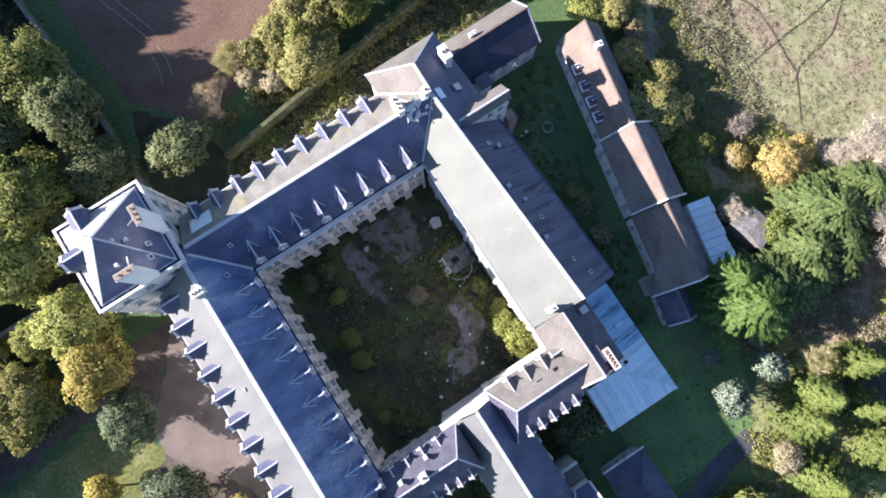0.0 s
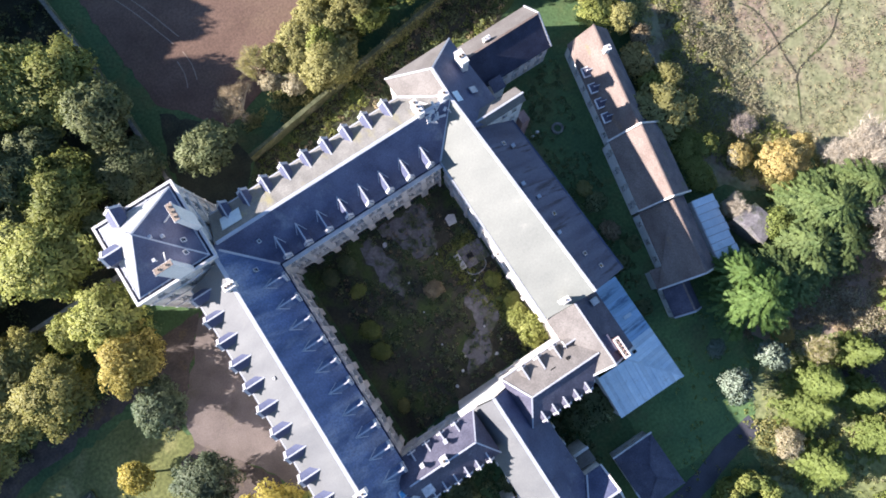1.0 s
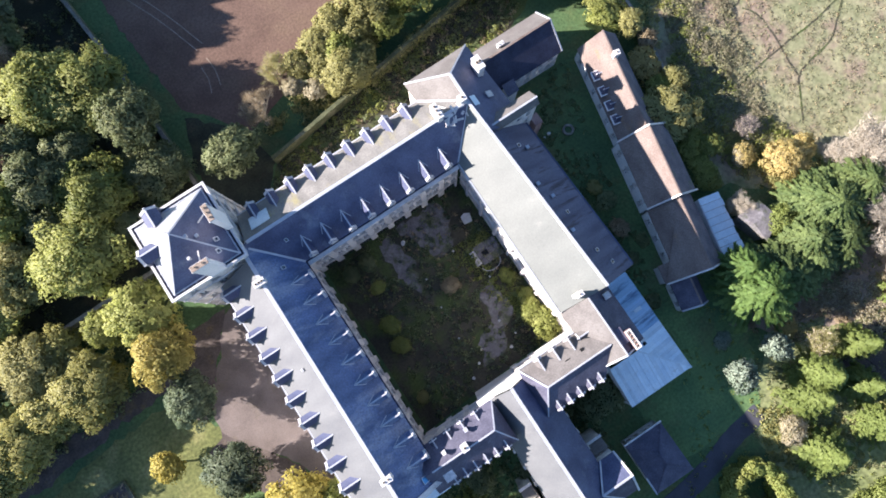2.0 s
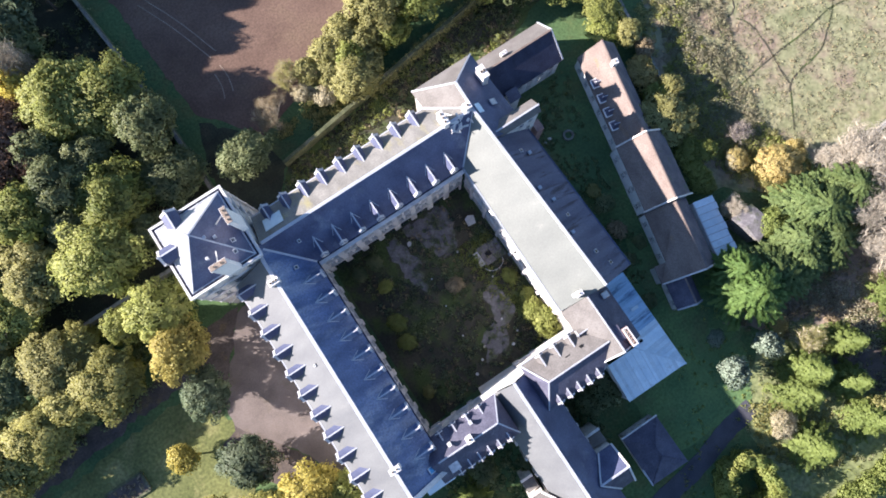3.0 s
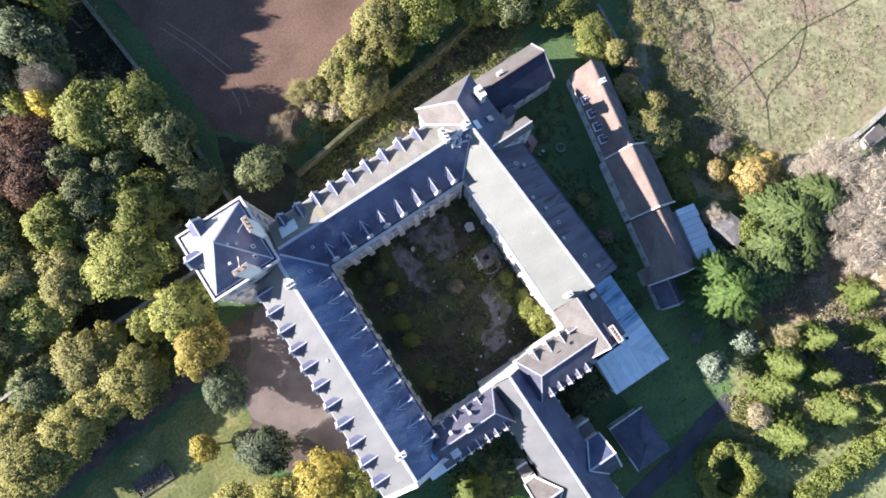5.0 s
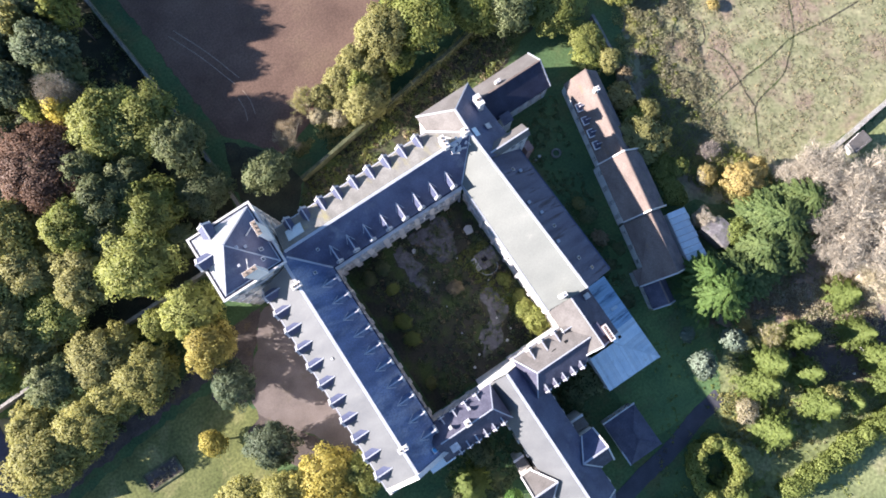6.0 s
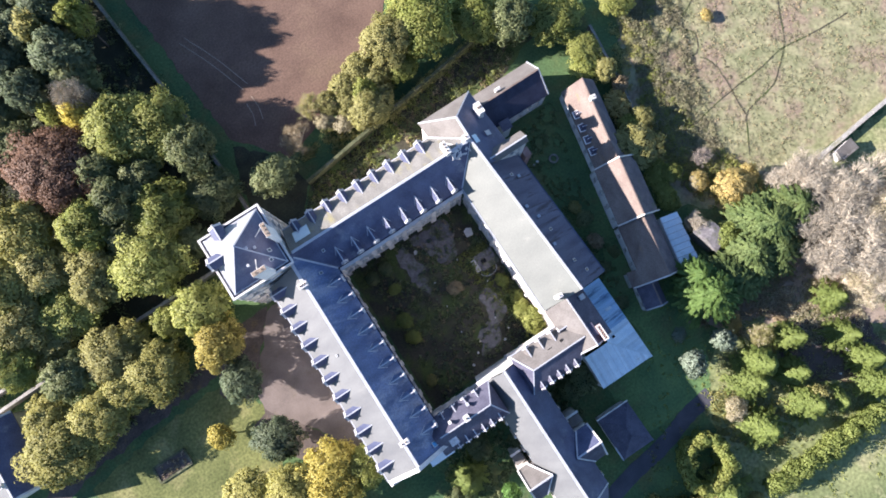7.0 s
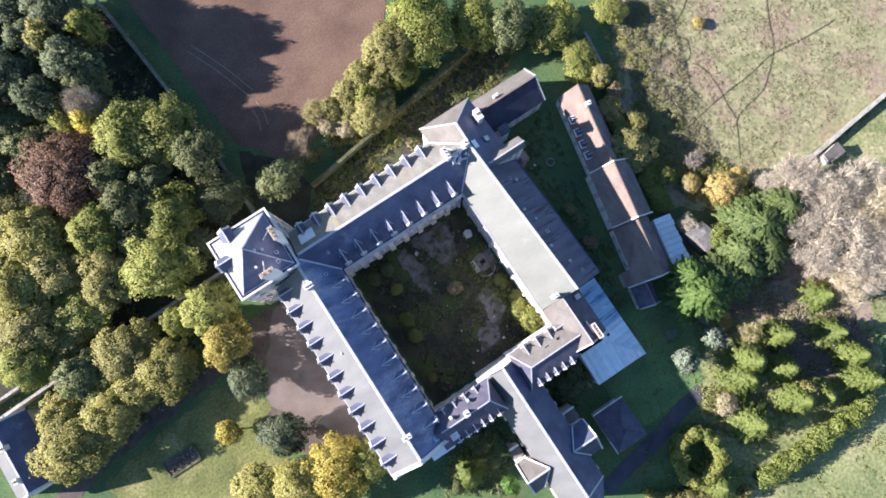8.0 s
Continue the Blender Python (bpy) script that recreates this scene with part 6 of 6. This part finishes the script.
for x, y, r, h, key in ((-25.4, 44.2, 2.8, 7, "pale"), (-22.6, 47.4, 3.0, 8, "pale"), (-19.4, 46.0, 2.6, 8, "pale"), (-21.2, 42.6, 2.8, 8, "green"), (-24.6, 40.4, 2.6, 6, "pale"), (-28.6, 40.6, 2.4, 6, "pale"),
                        (-18.0, 41.8, 2.4, 7, "pale"), (-21.8, 38.2, 2.4, 6, "pale"), (-25.6, 37.0, 2.0, 5, "straw"), (-29.4, 37.2, 1.8, 5, "straw"), (-17.6, 48.6, 2.4, 8, "pale"), (-14.0, 47.4, 2.6, 8, "green")):
    tree(x, y, r, h, leaf_mats[key], "bushy young tree at the field edge")
for x, y, r, h, key in ((-86.6, 30.8, 4.2, 12.9, "dark"), (-84.4, 41.1, 3.9, 15.8, "deep"), (-62.7, 24.9, 3.8, 12.9, "dark"), (-70.2, 25.4, 4.0, 14.1, "dark"),
                        (-92.5, 25.9, 4.4, 14.1, "dark"), (-74.1, 36.0, 2.4, 15.2, "amber"), (-82.7, 52.2, 2.5, 18.5, "pale"), (-94.3, 63.6, 3.5, 15.8, "green"), (-75.5, 54.7, 2.7, 17.2, "green"), (-64.7, 12.9, 3.6, 12.9, "dark"), (-94.0, -4.0, 4.6, 11, "green"), (-91.6, 9.0, 4.0, 12.9, "pale"), (-54.0, 13.0, 3.2, 9, "dark")):
    tree(x, y, r, h, leaf_mats[key], "woodland tree in the dense grove")
tree(-77.9, 26.1, 8.0, 15.2, leaf_mats["copper"], "large copper beech with dark reddish-brown crown")
tree(-1.5, -30.9, 3.4, 8.5, leaf_mats["cypress"], "light green bushy conifer beside the gallery", True)
tree(11.1, -2.0, 2.9, 6, leaf_mats["yellow"], "small yellow tree against the court wall", category="shrub")
tree(9.0, -0.3, 2.2, 5, leaf_mats["yellow"], "small yellow-green bush against the court wall", category="shrub")
tree(48.9, 14.0, 2.8, 6, leaf_mats["hedge"], "small yellow-green tree beside the outbuilding", category="shrub")
tree(-47.5, -23.4, 2.6, 5.5, leaf_mats["amber"], "rounded bright yellow shrub on the lawn", category="shrub")
for k, (x, y, r, h) in enumerate(BARE):
    bare_tree(x, y, r, h, leaf_mats[("ash", "ash", "ash", "straw")[k % 4]], "half-bare tree with pale whitish branches")
for x, y, r, h, key in ((-32.4, 40.2, 2.4, 6, "pale"), (-35.2, 33.3, 3.0, 6, "brown"), (-74.5, 39.1, 3.3, 15.8, "ash"), (53.4, -5.1, 2.2, 6, "pale"), (45.6, 30.2, 1.9, 2.6, "mauve")):
    bare_tree(x, y, r, h, leaf_mats[key], "thin half-bare tree with dull twigs")
for x, y, r, h in SPREADING:
    fresh = x < 45
    tree(x, y, r * 1.12, h, leaf_mats["bushy" if fresh else "conifer"], "bright green bushy conifer beside the barns" if fresh else "spreading conifer with feathery green boughs", "wide")
for x, y, r, h in CYPRESS:
    tree(x, y, r * 1.18, h * 1.05, leaf_mats["cypress"], "pointed conifer on the lawn", True)
for x, y, r, h, key, label in ((43.8, 25.0, 1.8, 3.5, "straw", "pale straw-coloured bush in the scrub"), (42.4, 16.5, 1.8, 3.5, "straw", "pale straw-coloured bush by the outbuilding"),
                               (49.3, -3.1, 2.0, 2.6, "gold", "tawny bush on bare ground"), (48.6, -18.7, 2.4, 4.5, "straw", "pale dry bush beside the conifers"),
                               (64.4, -17.0, 3.0, 6, "pale", "pale arching bush on the lawn"), (35.3, 25.9, 2.2, 5, "green", "green bush behind the barn"), (37.4, 21.3, 2.2, 5, "green", "green bush behind the barn")):
    tree(x, y, r, h, leaf_mats[key], label, category="shrub")
tree(6.3, -33.4, 1.9, 7, leaf_mats["clipped"], "clipped rounded green shrub beside the chapel", category="shrub")
for x, y, r, h, key in ((0.5, -25.6, 2.6, 5, "dark"), (8.0, -24.5, 2.2, 4, "dark"), (20.5, -13.0, 3.2, 5, "dark"), (18.0, -15.5, 2.4, 4, "dark"), (-3.5, -34.0, 1.4, 4, "dark"), (38.5, 26.5, 2.4, 4.5, "green"),
                        (35.5, 27.5, 2.0, 4.5, "green"), (36.8, 23.5, 2.2, 4.2, "green"), (38.4, 20.6, 2.0, 4, "green"), (34.0, 30.0, 1.8, 4, "green"), (33.5, 38.0, 2.4, 5, "pale"), (30.8, 36.4, 2.2, 5, "green"), (26.6, 47.5, 2.6, 5, "pale"),
                        (29.5, 45.0, 2.0, 4, "brown")):
    tree(x, y, r, h, leaf_mats[key], "low leafy shrub beside the buildings", category="shrub")
for x, y, r, h, key in ((21.5, 17.5, 1.9, 3, "dark"), (23.6, 13.2, 1.7, 3, "brown"), (20.0, 19.8, 1.4, 2.5, "pale"), (25.0, 8.0, 1.6, 3, "dark"), (28.0, 1.0, 1.6, 3, "dark"), (27.0, 11.0, 1.3, 4, "dark"),
                        (-15.6, 3.8, 1.3, 2.2, "yellow"), (-13.5, -2.2, 1.7, 2.5, "green"), (-11.8, -5.4, 1.6, 2.2, "yellow"), (-3.8, 4.2, 1.6, 1.8, "brown"), (-8.4, -13.5, 1.1, 1.8, "pale"), (-17.5, 8.0, 1.6, 2.0, "dark"),
                        (8.4, 2.4, 1.6, 1.6, "yellow"), (5.4, 5.6, 1.5, 1.3, "green"), (-20.0, 6.0, 1.5, 2.0, "dark")):
    tree(x, y, r, h, leaf_mats[key], "self-sown bush in rough ground", category="shrub")


def inside(x, y, poly):
    c = False
    for i in range(len(poly)):
        (ax, ay), (bx, by) = poly[i], poly[i - 1]
        if (ay > y) != (by > y) and x < (bx - ax) * (y - ay) / (by - ay) + ax:
            c = not c
    return c


def undergrowth(name, poly, count, rad, tall, leaf, mat, label, seed, per=22, base=None, patchy=0.0):
    """Low growth scattered over an area: many small tufts of leaves."""
    rng = np.random.default_rng(seed)
    xs, ys = [p[0] for p in poly], [p[1] for p in poly]
    c = []
    tries = 0
    while len(c) < count and tries < count * 12:
        tries += 1
        x, y = rng.uniform(min(xs), max(xs)), rng.uniform(min(ys), max(ys))
        if inside(x, y, poly) and noise.noise(Vector((x * 0.16, y * 0.16, seed))) > patchy - 0.35 * rng.random():
            c.append((x, y))
    c = np.array(c)
    r = rad * rng.uniform(0.5, 1.5, len(c))
    k = np.repeat(np.arange(len(c)), per)
    d = rng.normal(size=(len(k), 3))
    d[:, 2] = np.abs(d[:, 2])
    d /= np.linalg.norm(d, axis=1, keepdims=True)
    pos = np.stack([c[k, 0], c[k, 1], np.full(len(k), 0.05)], 1) + d * np.stack([r[k], r[k], r[k] * tall], 1) * rng.uniform(0.5, 1.05, (len(k), 1))
    me = leaf_mesh(name, pos, d + rng.normal(0, 0.5, d.shape), leaf * rng.uniform(0.6, 1.4, len(k)), rng, 1.5, None, d + rng.normal(0, 0.3, d.shape) + np.array([0, 0, 0.3]))
    me.materials.append(mat)
    ob = new(name, me)
    if base:
        ob.matrix_world = base
    return tagged(ob, label, "undergrowth", "", "stuff")


COURT = [(2.8, -0.8), (26.3, -0.8), (26.3, -29.4), (17, -29.6), (2.6, -31.0)]
undergrowth("weeds", COURT, 330, 0.55, 0.7, 0.2, leaf_mats["dark"], "dark weeds growing over the courtyard", 1, 22, ABBEY, 0.05)
undergrowth("weeds", COURT, 230, 0.5, 0.7, 0.18, leaf_mats["deep"], "green weeds growing over the courtyard", 2, 20, ABBEY, 0.1)
undergrowth("weeds", COURT, 120, 0.45, 0.8, 0.18, leaf_mats["brown"], "dry brown weeds in the courtyard", 3, 20, ABBEY, 0.12)
undergrowth("ivy", [(18.5, -9.0), (26.2, -9.0), (26.3, -24.0), (23.0, -25.0), (20.0, -17.0)], 170, 0.6, 0.7, 0.2, leaf_mats["green"], "green creeper along the court wall", 4, 22, ABBEY, -0.1)
patch("bank", [(-4.0, 11.5), (26.4, 11.6), (26.8, 15.0), (44.0, 15.6), (58.0, 21.0), (59.0, 28.0), (40.0, 24.8), (3.0, 19.2)], 0.03, court_soil, "overgrown brown bank between wall and range", 0.3, 26, ABBEY)
BANK = [(-2.0, 13.2), (26.0, 13.4), (27.0, 15.6), (44.0, 16.5), (58.0, 22.0), (59.0, 27.5), (40.0, 24.6), (4.0, 19.0)]
undergrowth("brambles", BANK, 300, 0.75, 0.9, 0.24, leaf_mats["dark"], "tangled brambles between wall and range", 5, 26, ABBEY, 0.0)
undergrowth("brambles", BANK, 260, 0.7, 0.9, 0.2, leaf_mats["green"], "yellow-green brambles between wall and range", 6, 24, ABBEY, 0.08)
undergrowth("brambles", BANK, 150, 0.7, 0.8, 0.22, leaf_mats["brown"], "brown bracken between wall and range", 7, 24, ABBEY, 0.08)
undergrowth("wall_ivy", [(22.0, 21.4), (58.0, 27.8), (58.0, 29.3), (22.0, 23.3)], 330, 0.6, 3.6, 0.22, leaf_mats["pale"], "ivy over the old wall", 8, 26, ABBEY, -0.2)
MEADOW = [(31, 66), (34, 44), (38, 34), (44, 31), (56, 27), (64, 30), (84, 46), (90, 70)]
undergrowth("meadow_tufts", MEADOW, 1700, 0.55, 0.1, 0.15, leaf_mats["tussock"], "dull green tussocks in the meadow", 9, 10, None, -0.1)
undergrowth("meadow_tufts", MEADOW, 1100, 0.55, 0.1, 0.15, leaf_mats["scrub"], "dull brown tussocks in the meadow", 10, 9, None, 0.0)
undergrowth("meadow_tufts", MEADOW, 260, 0.5, 0.4, 0.16, leaf_mats["brown"], "brown dock stems in the meadow", 11, 10, None, 0.1)
undergrowth("scrub", [(29.5, 47), (34.5, 42), (35, 33), (40, 26), (50, 18), (60, 22), (55, 30), (44, 32), (40, 40), (36, 52), (31, 64), (28, 64)], 700, 0.75, 0.7, 0.2, leaf_mats["pale"], "dry olive scrub along the barns", 12, 22, None, 0.0)
undergrowth("scrub", [(32, 45), (37, 34), (42, 24), (52, 20), (60, 24), (50, 32), (42, 40), (36, 54)], 380, 0.7, 0.8, 0.24, leaf_mats["green"], "green scrub along the barns", 13, 22, None, 0.0)
SCRUB = [(33, 64), (34, 44), (38, 32), (46, 26), (52, 29), (49, 38), (46, 48), (44, 58), (43, 66)]
undergrowth("scrub", SCRUB, 800, 0.8, 0.55, 0.16, leaf_mats["scrub"], "dull brown scrub at the meadow edge", 40, 24, None, -0.05)
undergrowth("scrub", SCRUB, 460, 0.8, 0.5, 0.16, leaf_mats["tussock"], "dull green scrub at the meadow edge", 41, 24, None, 0.0)
THICKET = [(32, 66), (33.5, 46), (37.5, 34), (42, 29), (46, 32), (44, 42), (42, 52), (41, 66)]
undergrowth("thicket", THICKET, 120, 1.25, 0.6, 0.17, leaf_mats["tussock"], "straw-green thicket of scrub", 44, 110, None, 0.0)
undergrowth("thicket", THICKET, 80, 1.15, 0.6, 0.17, leaf_mats["scrub"], "dull brown thicket of tall scrub", 45, 110, None, 0.0)
undergrowth("thicket", THICKET, 60, 1.0, 0.7, 0.17, leaf_mats["green"], "olive thicket of tall scrub", 46, 110, None, 0.0)
WOODS = [(-96, 66), (-79, 66), (-58, 38), (-48, 22), (-52, 8), (-76, -7), (-96, -19)]
undergrowth("woodland_floor", WOODS, 500, 1.1, 0.9, 0.32, leaf_mats["dark"], "dark undergrowth below the trees", 14, 26, None, 0.0)
undergrowth("woodland_floor", [(-94, -16), (-76, -6), (-52, 6), (-46, -2), (-52, -12), (-66, -22), (-80, -30)], 260, 1.0, 0.9, 0.3, leaf_mats["dark"], "dark undergrowth below the trees", 15, 26, None, -0.05)
undergrowth("field_hedge", [(2.0, 20.6), (8.0, 21.5), (22.0, 24.0), (34.0, 27.0), (40.0, 33.0), (30.0, 36.0), (18.0, 29.0), (5.0, 25.5)], 330, 0.9, 1.0, 0.26, leaf_mats["pale"], "loose hedge at the field edge", 16, 26, ABBEY, 0.02)
undergrowth("field_hedge", [(14.0, 24.0), (34.0, 29.0), (46.0, 36.0), (40.0, 44.0), (22.0, 34.0)], 240, 1.1, 1.1, 0.28, leaf_mats["green"], "green hedge at the field edge", 17, 26, ABBEY, 0.02)
LAWN = [(33, -2), (40, 3), (62, 8), (82, 4), (82, -38), (30, -38), (34, -20)]
undergrowth("rough_grass", LAWN, 700, 0.55, 0.35, 0.16, leaf_mats["green"], "tufts of rough grass", 18, 12, None, 0.08)
undergrowth("rough_grass", [(44, 2), (60, 4), (80, 8), (80, -4), (62, -8), (48, -4)], 800, 0.75, 0.8, 0.2, leaf_mats["straw"], "dry pale grass between the trees", 19, 16, None, 0.0)
undergrowth("rough_grass", [(45, -16), (56, -14), (64, -20), (56, -28), (46, -24)], 300, 0.6, 0.6, 0.22, leaf_mats["pale"], "tall dry grass between the conifers", 20, 16, None, 0.0)
undergrowth("rough_grass", [(44, -20), (49, -3), (80, -5), (83, -15), (64, -25), (50, -27)], 520, 0.7, 0.5, 0.18, leaf_mats["tussock"], "olive rough grass between the conifers", 47, 16, None, -0.02)
undergrowth("rough_grass", [(42, -2), (50, 5), (60, 8), (66, 4), (60, -4), (48, -6)], 380, 0.8, 0.9, 0.18, leaf_mats["brown"], "brown bracken by the conifers", 48, 20, None, -0.05)
undergrowth("yard_shrubs", [(8, -20), (16, -13), (22, -16), (22, -22), (14, -24)], 140, 0.7, 1.0, 0.24, leaf_mats["dark"], "dark shrubs beside the chapel", 21, 24, None, -0.1)
undergrowth("yard_shrubs", [(-6, -27), (3, -21), (8, -26), (6, -36), (-6, -36)], 200, 0.7, 1.0, 0.24, leaf_mats["dark"], "dark shrubs beside the chapel", 22, 24, None, -0.1)
undergrowth("barn_yard_grass", [(9, 36), (16, 43), (20, 28), (26, 14), (30, 2), (26, 4), (20, 16), (11, 30)], 260, 0.5, 0.6, 0.2, leaf_mats["dark"], "dark rough grass in the yard", 23, 14, None, 0.05)


def hedge(name, line, width, tall, mat, label, seed, dens=95):
    """A clipped-loose hedge along a line: lobes of leaves."""
    rng = np.random.default_rng(seed)
    pts = np.array(line, float)
    seg = np.linalg.norm(np.diff(pts, axis=0), axis=1)
    total = seg.sum()
    n = int(total / 0.5)
    cen, rad, line_of = [], [], []
    for k in range(n):
        s, i = total * (k + rng.uniform(0, 1)) / n, 0
        while i < len(seg) - 1 and s > seg[i]:
            s -= seg[i]
            i += 1
        p = pts[i] + (pts[i + 1] - pts[i]) * min(1.0, s / seg[i])
        for j in range(3):
            cen.append((p[0] + rng.normal(0, width * 0.16), p[1] + rng.normal(0, width * 0.16), tall * (0.25 + 0.3 * j) * rng.uniform(0.8, 1.15)))
            rad.append(width * rng.uniform(0.26, 0.42))
            line_of.append(p)
    cen, rad = np.array(cen), np.array(rad)
    k = np.repeat(np.arange(len(cen)), dens)
    d = rng.normal(size=(len(k), 3))
    d /= np.linalg.norm(d, axis=1, keepdims=True)
    pos = cen[k] + d * rad[k][:, None] * rng.uniform(0.8, 1.1, (len(k), 1))
    pos[:, 2] = np.maximum(pos[:, 2], 0.05)
    axis = np.array([p[:2] for p in line_of])[k]
    swell = np.concatenate([(pos[:, :2] - axis) / width * 1.6, (pos[:, 2:] - tall * 0.35) / tall * 1.4], 1)
    me = leaf_mesh(name, pos, d + rng.normal(0, 0.45, d.shape), 0.26 * rng.uniform(0.6, 1.3, len(k)), rng, 1.6, None, 0.35 * d + swell + rng.normal(0, 0.2, d.shape) + np.array([0, 0, 0.35]))
    me.materials.append(mat)
    return tagged(new(name, me), label, "hedge", "", "stuff")


hedge("hedge", [(54.4, -33.6), (62.0, -28.6), (70.0, -23.2), (76.5, -19.0)], 3.4, 3.8, leaf_mats["hedge"], "bright yellow-green hedge across the lawn", 1, 150)
ring_line = [(42.4 + 3.9 * math.cos(a * math.tau / 16), -28.7 + 4.6 * math.sin(a * math.tau / 16)) for a in range(17)]
undergrowth("dry_scrub", [(58, 8), (61, 20), (64, 28), (76, 30), (84, 18), (86, 4), (78, -3), (68, 4)], 260, 0.9, 1.0, 0.16, leaf_mats["scrub"], "dull scrub below the bare trees", 42, 26, None, -0.1)
undergrowth("dry_scrub", [(56, 6), (60, 20), (64, 26), (80, 22), (84, 6), (70, 2)], 200, 0.9, 0.9, 0.16, leaf_mats["dark"], "dark green scrub below the bare trees", 43, 26, None, -0.05)
hedge("ring_hedge", ring_line, 2.6, 4.6, leaf_mats["green"], "ring of hedge round a hollow", 2, 150)
hedge("ring_hedge", ring_line[0:6], 2.0, 5.6, leaf_mats["hedge"], "yellow part of the ring hedge", 3)
hedge("hedge", [(33.0, -36.5), (52.0, -35.6)], 2.6, 2.6, leaf_mats["pale"], "pale hedge at the lawn edge", 4)

# ---- small things ----
well = thing("well", "round stone well ring in the grass", "well", Matrix.Identity(4), 16.2, 30.15)
for k in range(14):
    a, b = math.tau * k / 14, math.tau * (k + 0.93) / 14
    q = [(16.2 + r * math.cos(t), 30.15 + r * math.sin(t)) for r, t in ((0.62, a), (0.98, a), (0.98, b), (0.62, b))]
    part("stone", Geo().prism(q, -0.1, 0.55), rubble, well)
part("floor", Geo().prism([(16.2 + 0.6 * math.cos(math.tau * k / 14), 30.15 + 0.6 * math.sin(math.tau * k / 14)) for k in range(14)], -0.1, 0.3), grass, well)

slab = thing("stone_table", "cracked white slab on blocks in the courtyard", "slab", ABBEY, 24.4, -6.1)
part("top", Geo().prism([(23.5, -6.8), (24.9, -7.0), (25.3, -5.6), (24.4, -5.1), (23.6, -5.4)], 0.5, 0.65, 0.03), plaster, slab)
part("block", Geo().box(23.8, -6.5, 0.0, 24.2, -5.6, 0.5), stone, slab)
part("block", Geo().box(24.6, -6.5, 0.0, 25.0, -5.7, 0.5), stone, slab)

terrace = thing("terrace", "low paved terrace with steps and curved iron rail", "terrace", ABBEY, 24.4, -12.6)
for i in range(4):
    for j in range(3):
        part("slab", Geo().prism([(22.4 + 1.0 * i, -14.2 + 1.15 * j), (23.36 + 1.0 * i, -14.2 + 1.15 * j), (23.36 + 1.0 * i, -13.1 + 1.15 * j), (22.4 + 1.0 * i, -13.1 + 1.15 * j)], 0.0, 0.42 + 0.02 * ((i * 3 + j) % 3), 0.02), paving, terrace)
for k in range(3):
    part("step", Geo().box(22.05 - 0.32 * k, -13.8, 0.0, 22.36 - 0.32 * k, -11.2, 0.32 - 0.1 * k), stone_old, terrace)
g = Geo()
for k in range(9):
    p, q = ((23.6 + 1.7 * math.cos(t), -14.4 - 1.2 * math.sin(t), 1.0) for t in (math.pi * k / 9, math.pi * (k + 1) / 9))
    g.beam(p, q, 0.08)
    part("rail_post", Geo().beam((p[0], p[1], 0), p, 0.06), zinc, terrace)
part("rail", g, zinc, terrace, "curved pale rail")
part("cellar_hatch", Geo().box(23.2, -12.9, 0.47, 24.2, -12.1, 0.55), soot, terrace)

lump_rnd = random.Random(5)


def lump(x, y, s, base, mat, label, name="stone_block", h=0.6):
    n = 7
    ring = [(x + s * lump_rnd.uniform(0.7, 1.1) * math.cos(math.tau * k / n), y + s * lump_rnd.uniform(0.7, 1.1) * math.sin(math.tau * k / n)) for k in range(n)]
    ob = new(name, Geo().prism(ring, -0.05, s * h + 0.1, 0.3).mesh(name))
    ob.data.materials.append(mat)
    ob.matrix_world = base
    return tagged(ob, label, "stone")


I4 = Matrix.Identity(4)
for x, y, s in ((5.87, -5.85, 0.38), (-0.25, -10.77, 0.36), (-11.6, 11.2, 0.55), (4.0, -1.6, 0.3), (-2.6, -4.4, 0.24), (1.0, -6.2, 0.26), (-5.4, 0.6, 0.2), (2.6, 5.6, 0.25), (-3.4, 9.8, 0.25), (-7.8, 5.2, 0.22), (6.6, -3.6, 0.25), (0.6, -8.4, 0.3)):
    lump(x, y, s, I4, plaster, "pale fallen stone in the courtyard")
for x, y, s in ((71.9, -8.2, 0.5), (72.5, -9.2, 0.35), (74.0, -11.9, 0.45), (73.4, -11.3, 0.4), (68.6, -7.6, 0.3), (70.2, -12.6, 0.28)):
    lump(x, y, s, I4, plaster, "pale round stone on the grass", "boulder", 0.9)
for x, y, s in ((13.0, 29.6, 0.4), (12.2, 28.9, 0.3), (9.6, 31.0, 0.25)):
    lump(x, y, s, I4, stone, "pale stone in the grass", "boulder")

bed = thing("raised_bed", "rectangular raised bed with low stone edging on the lawn", "planter", ABBEY, -47.3, -12.7)
for a, b in (((-50.7, -11.2), (-44.0, -11.2)), ((-44.0, -11.2), (-44.0, -14.4)), ((-44.0, -14.4), (-50.7, -14.4)), ((-50.7, -14.4), (-50.7, -11.2))):
    part("edging", Geo().beam((*a, 0.15), (*b, 0.15), 0.4, 0.4), rubble_moss, bed)
part("soil", Geo().box(-50.5, -14.2, -0.1, -44.2, -11.4, 0.2), litter, bed)
undergrowth("bed_plants", [(-50.2, -14), (-44.5, -14), (-44.5, -11.6), (-50.2, -11.6)], 22, 0.5, 0.9, 0.2, leaf_mats["brown"], "withered plants in the raised bed", 30, 20, ABBEY, -1)
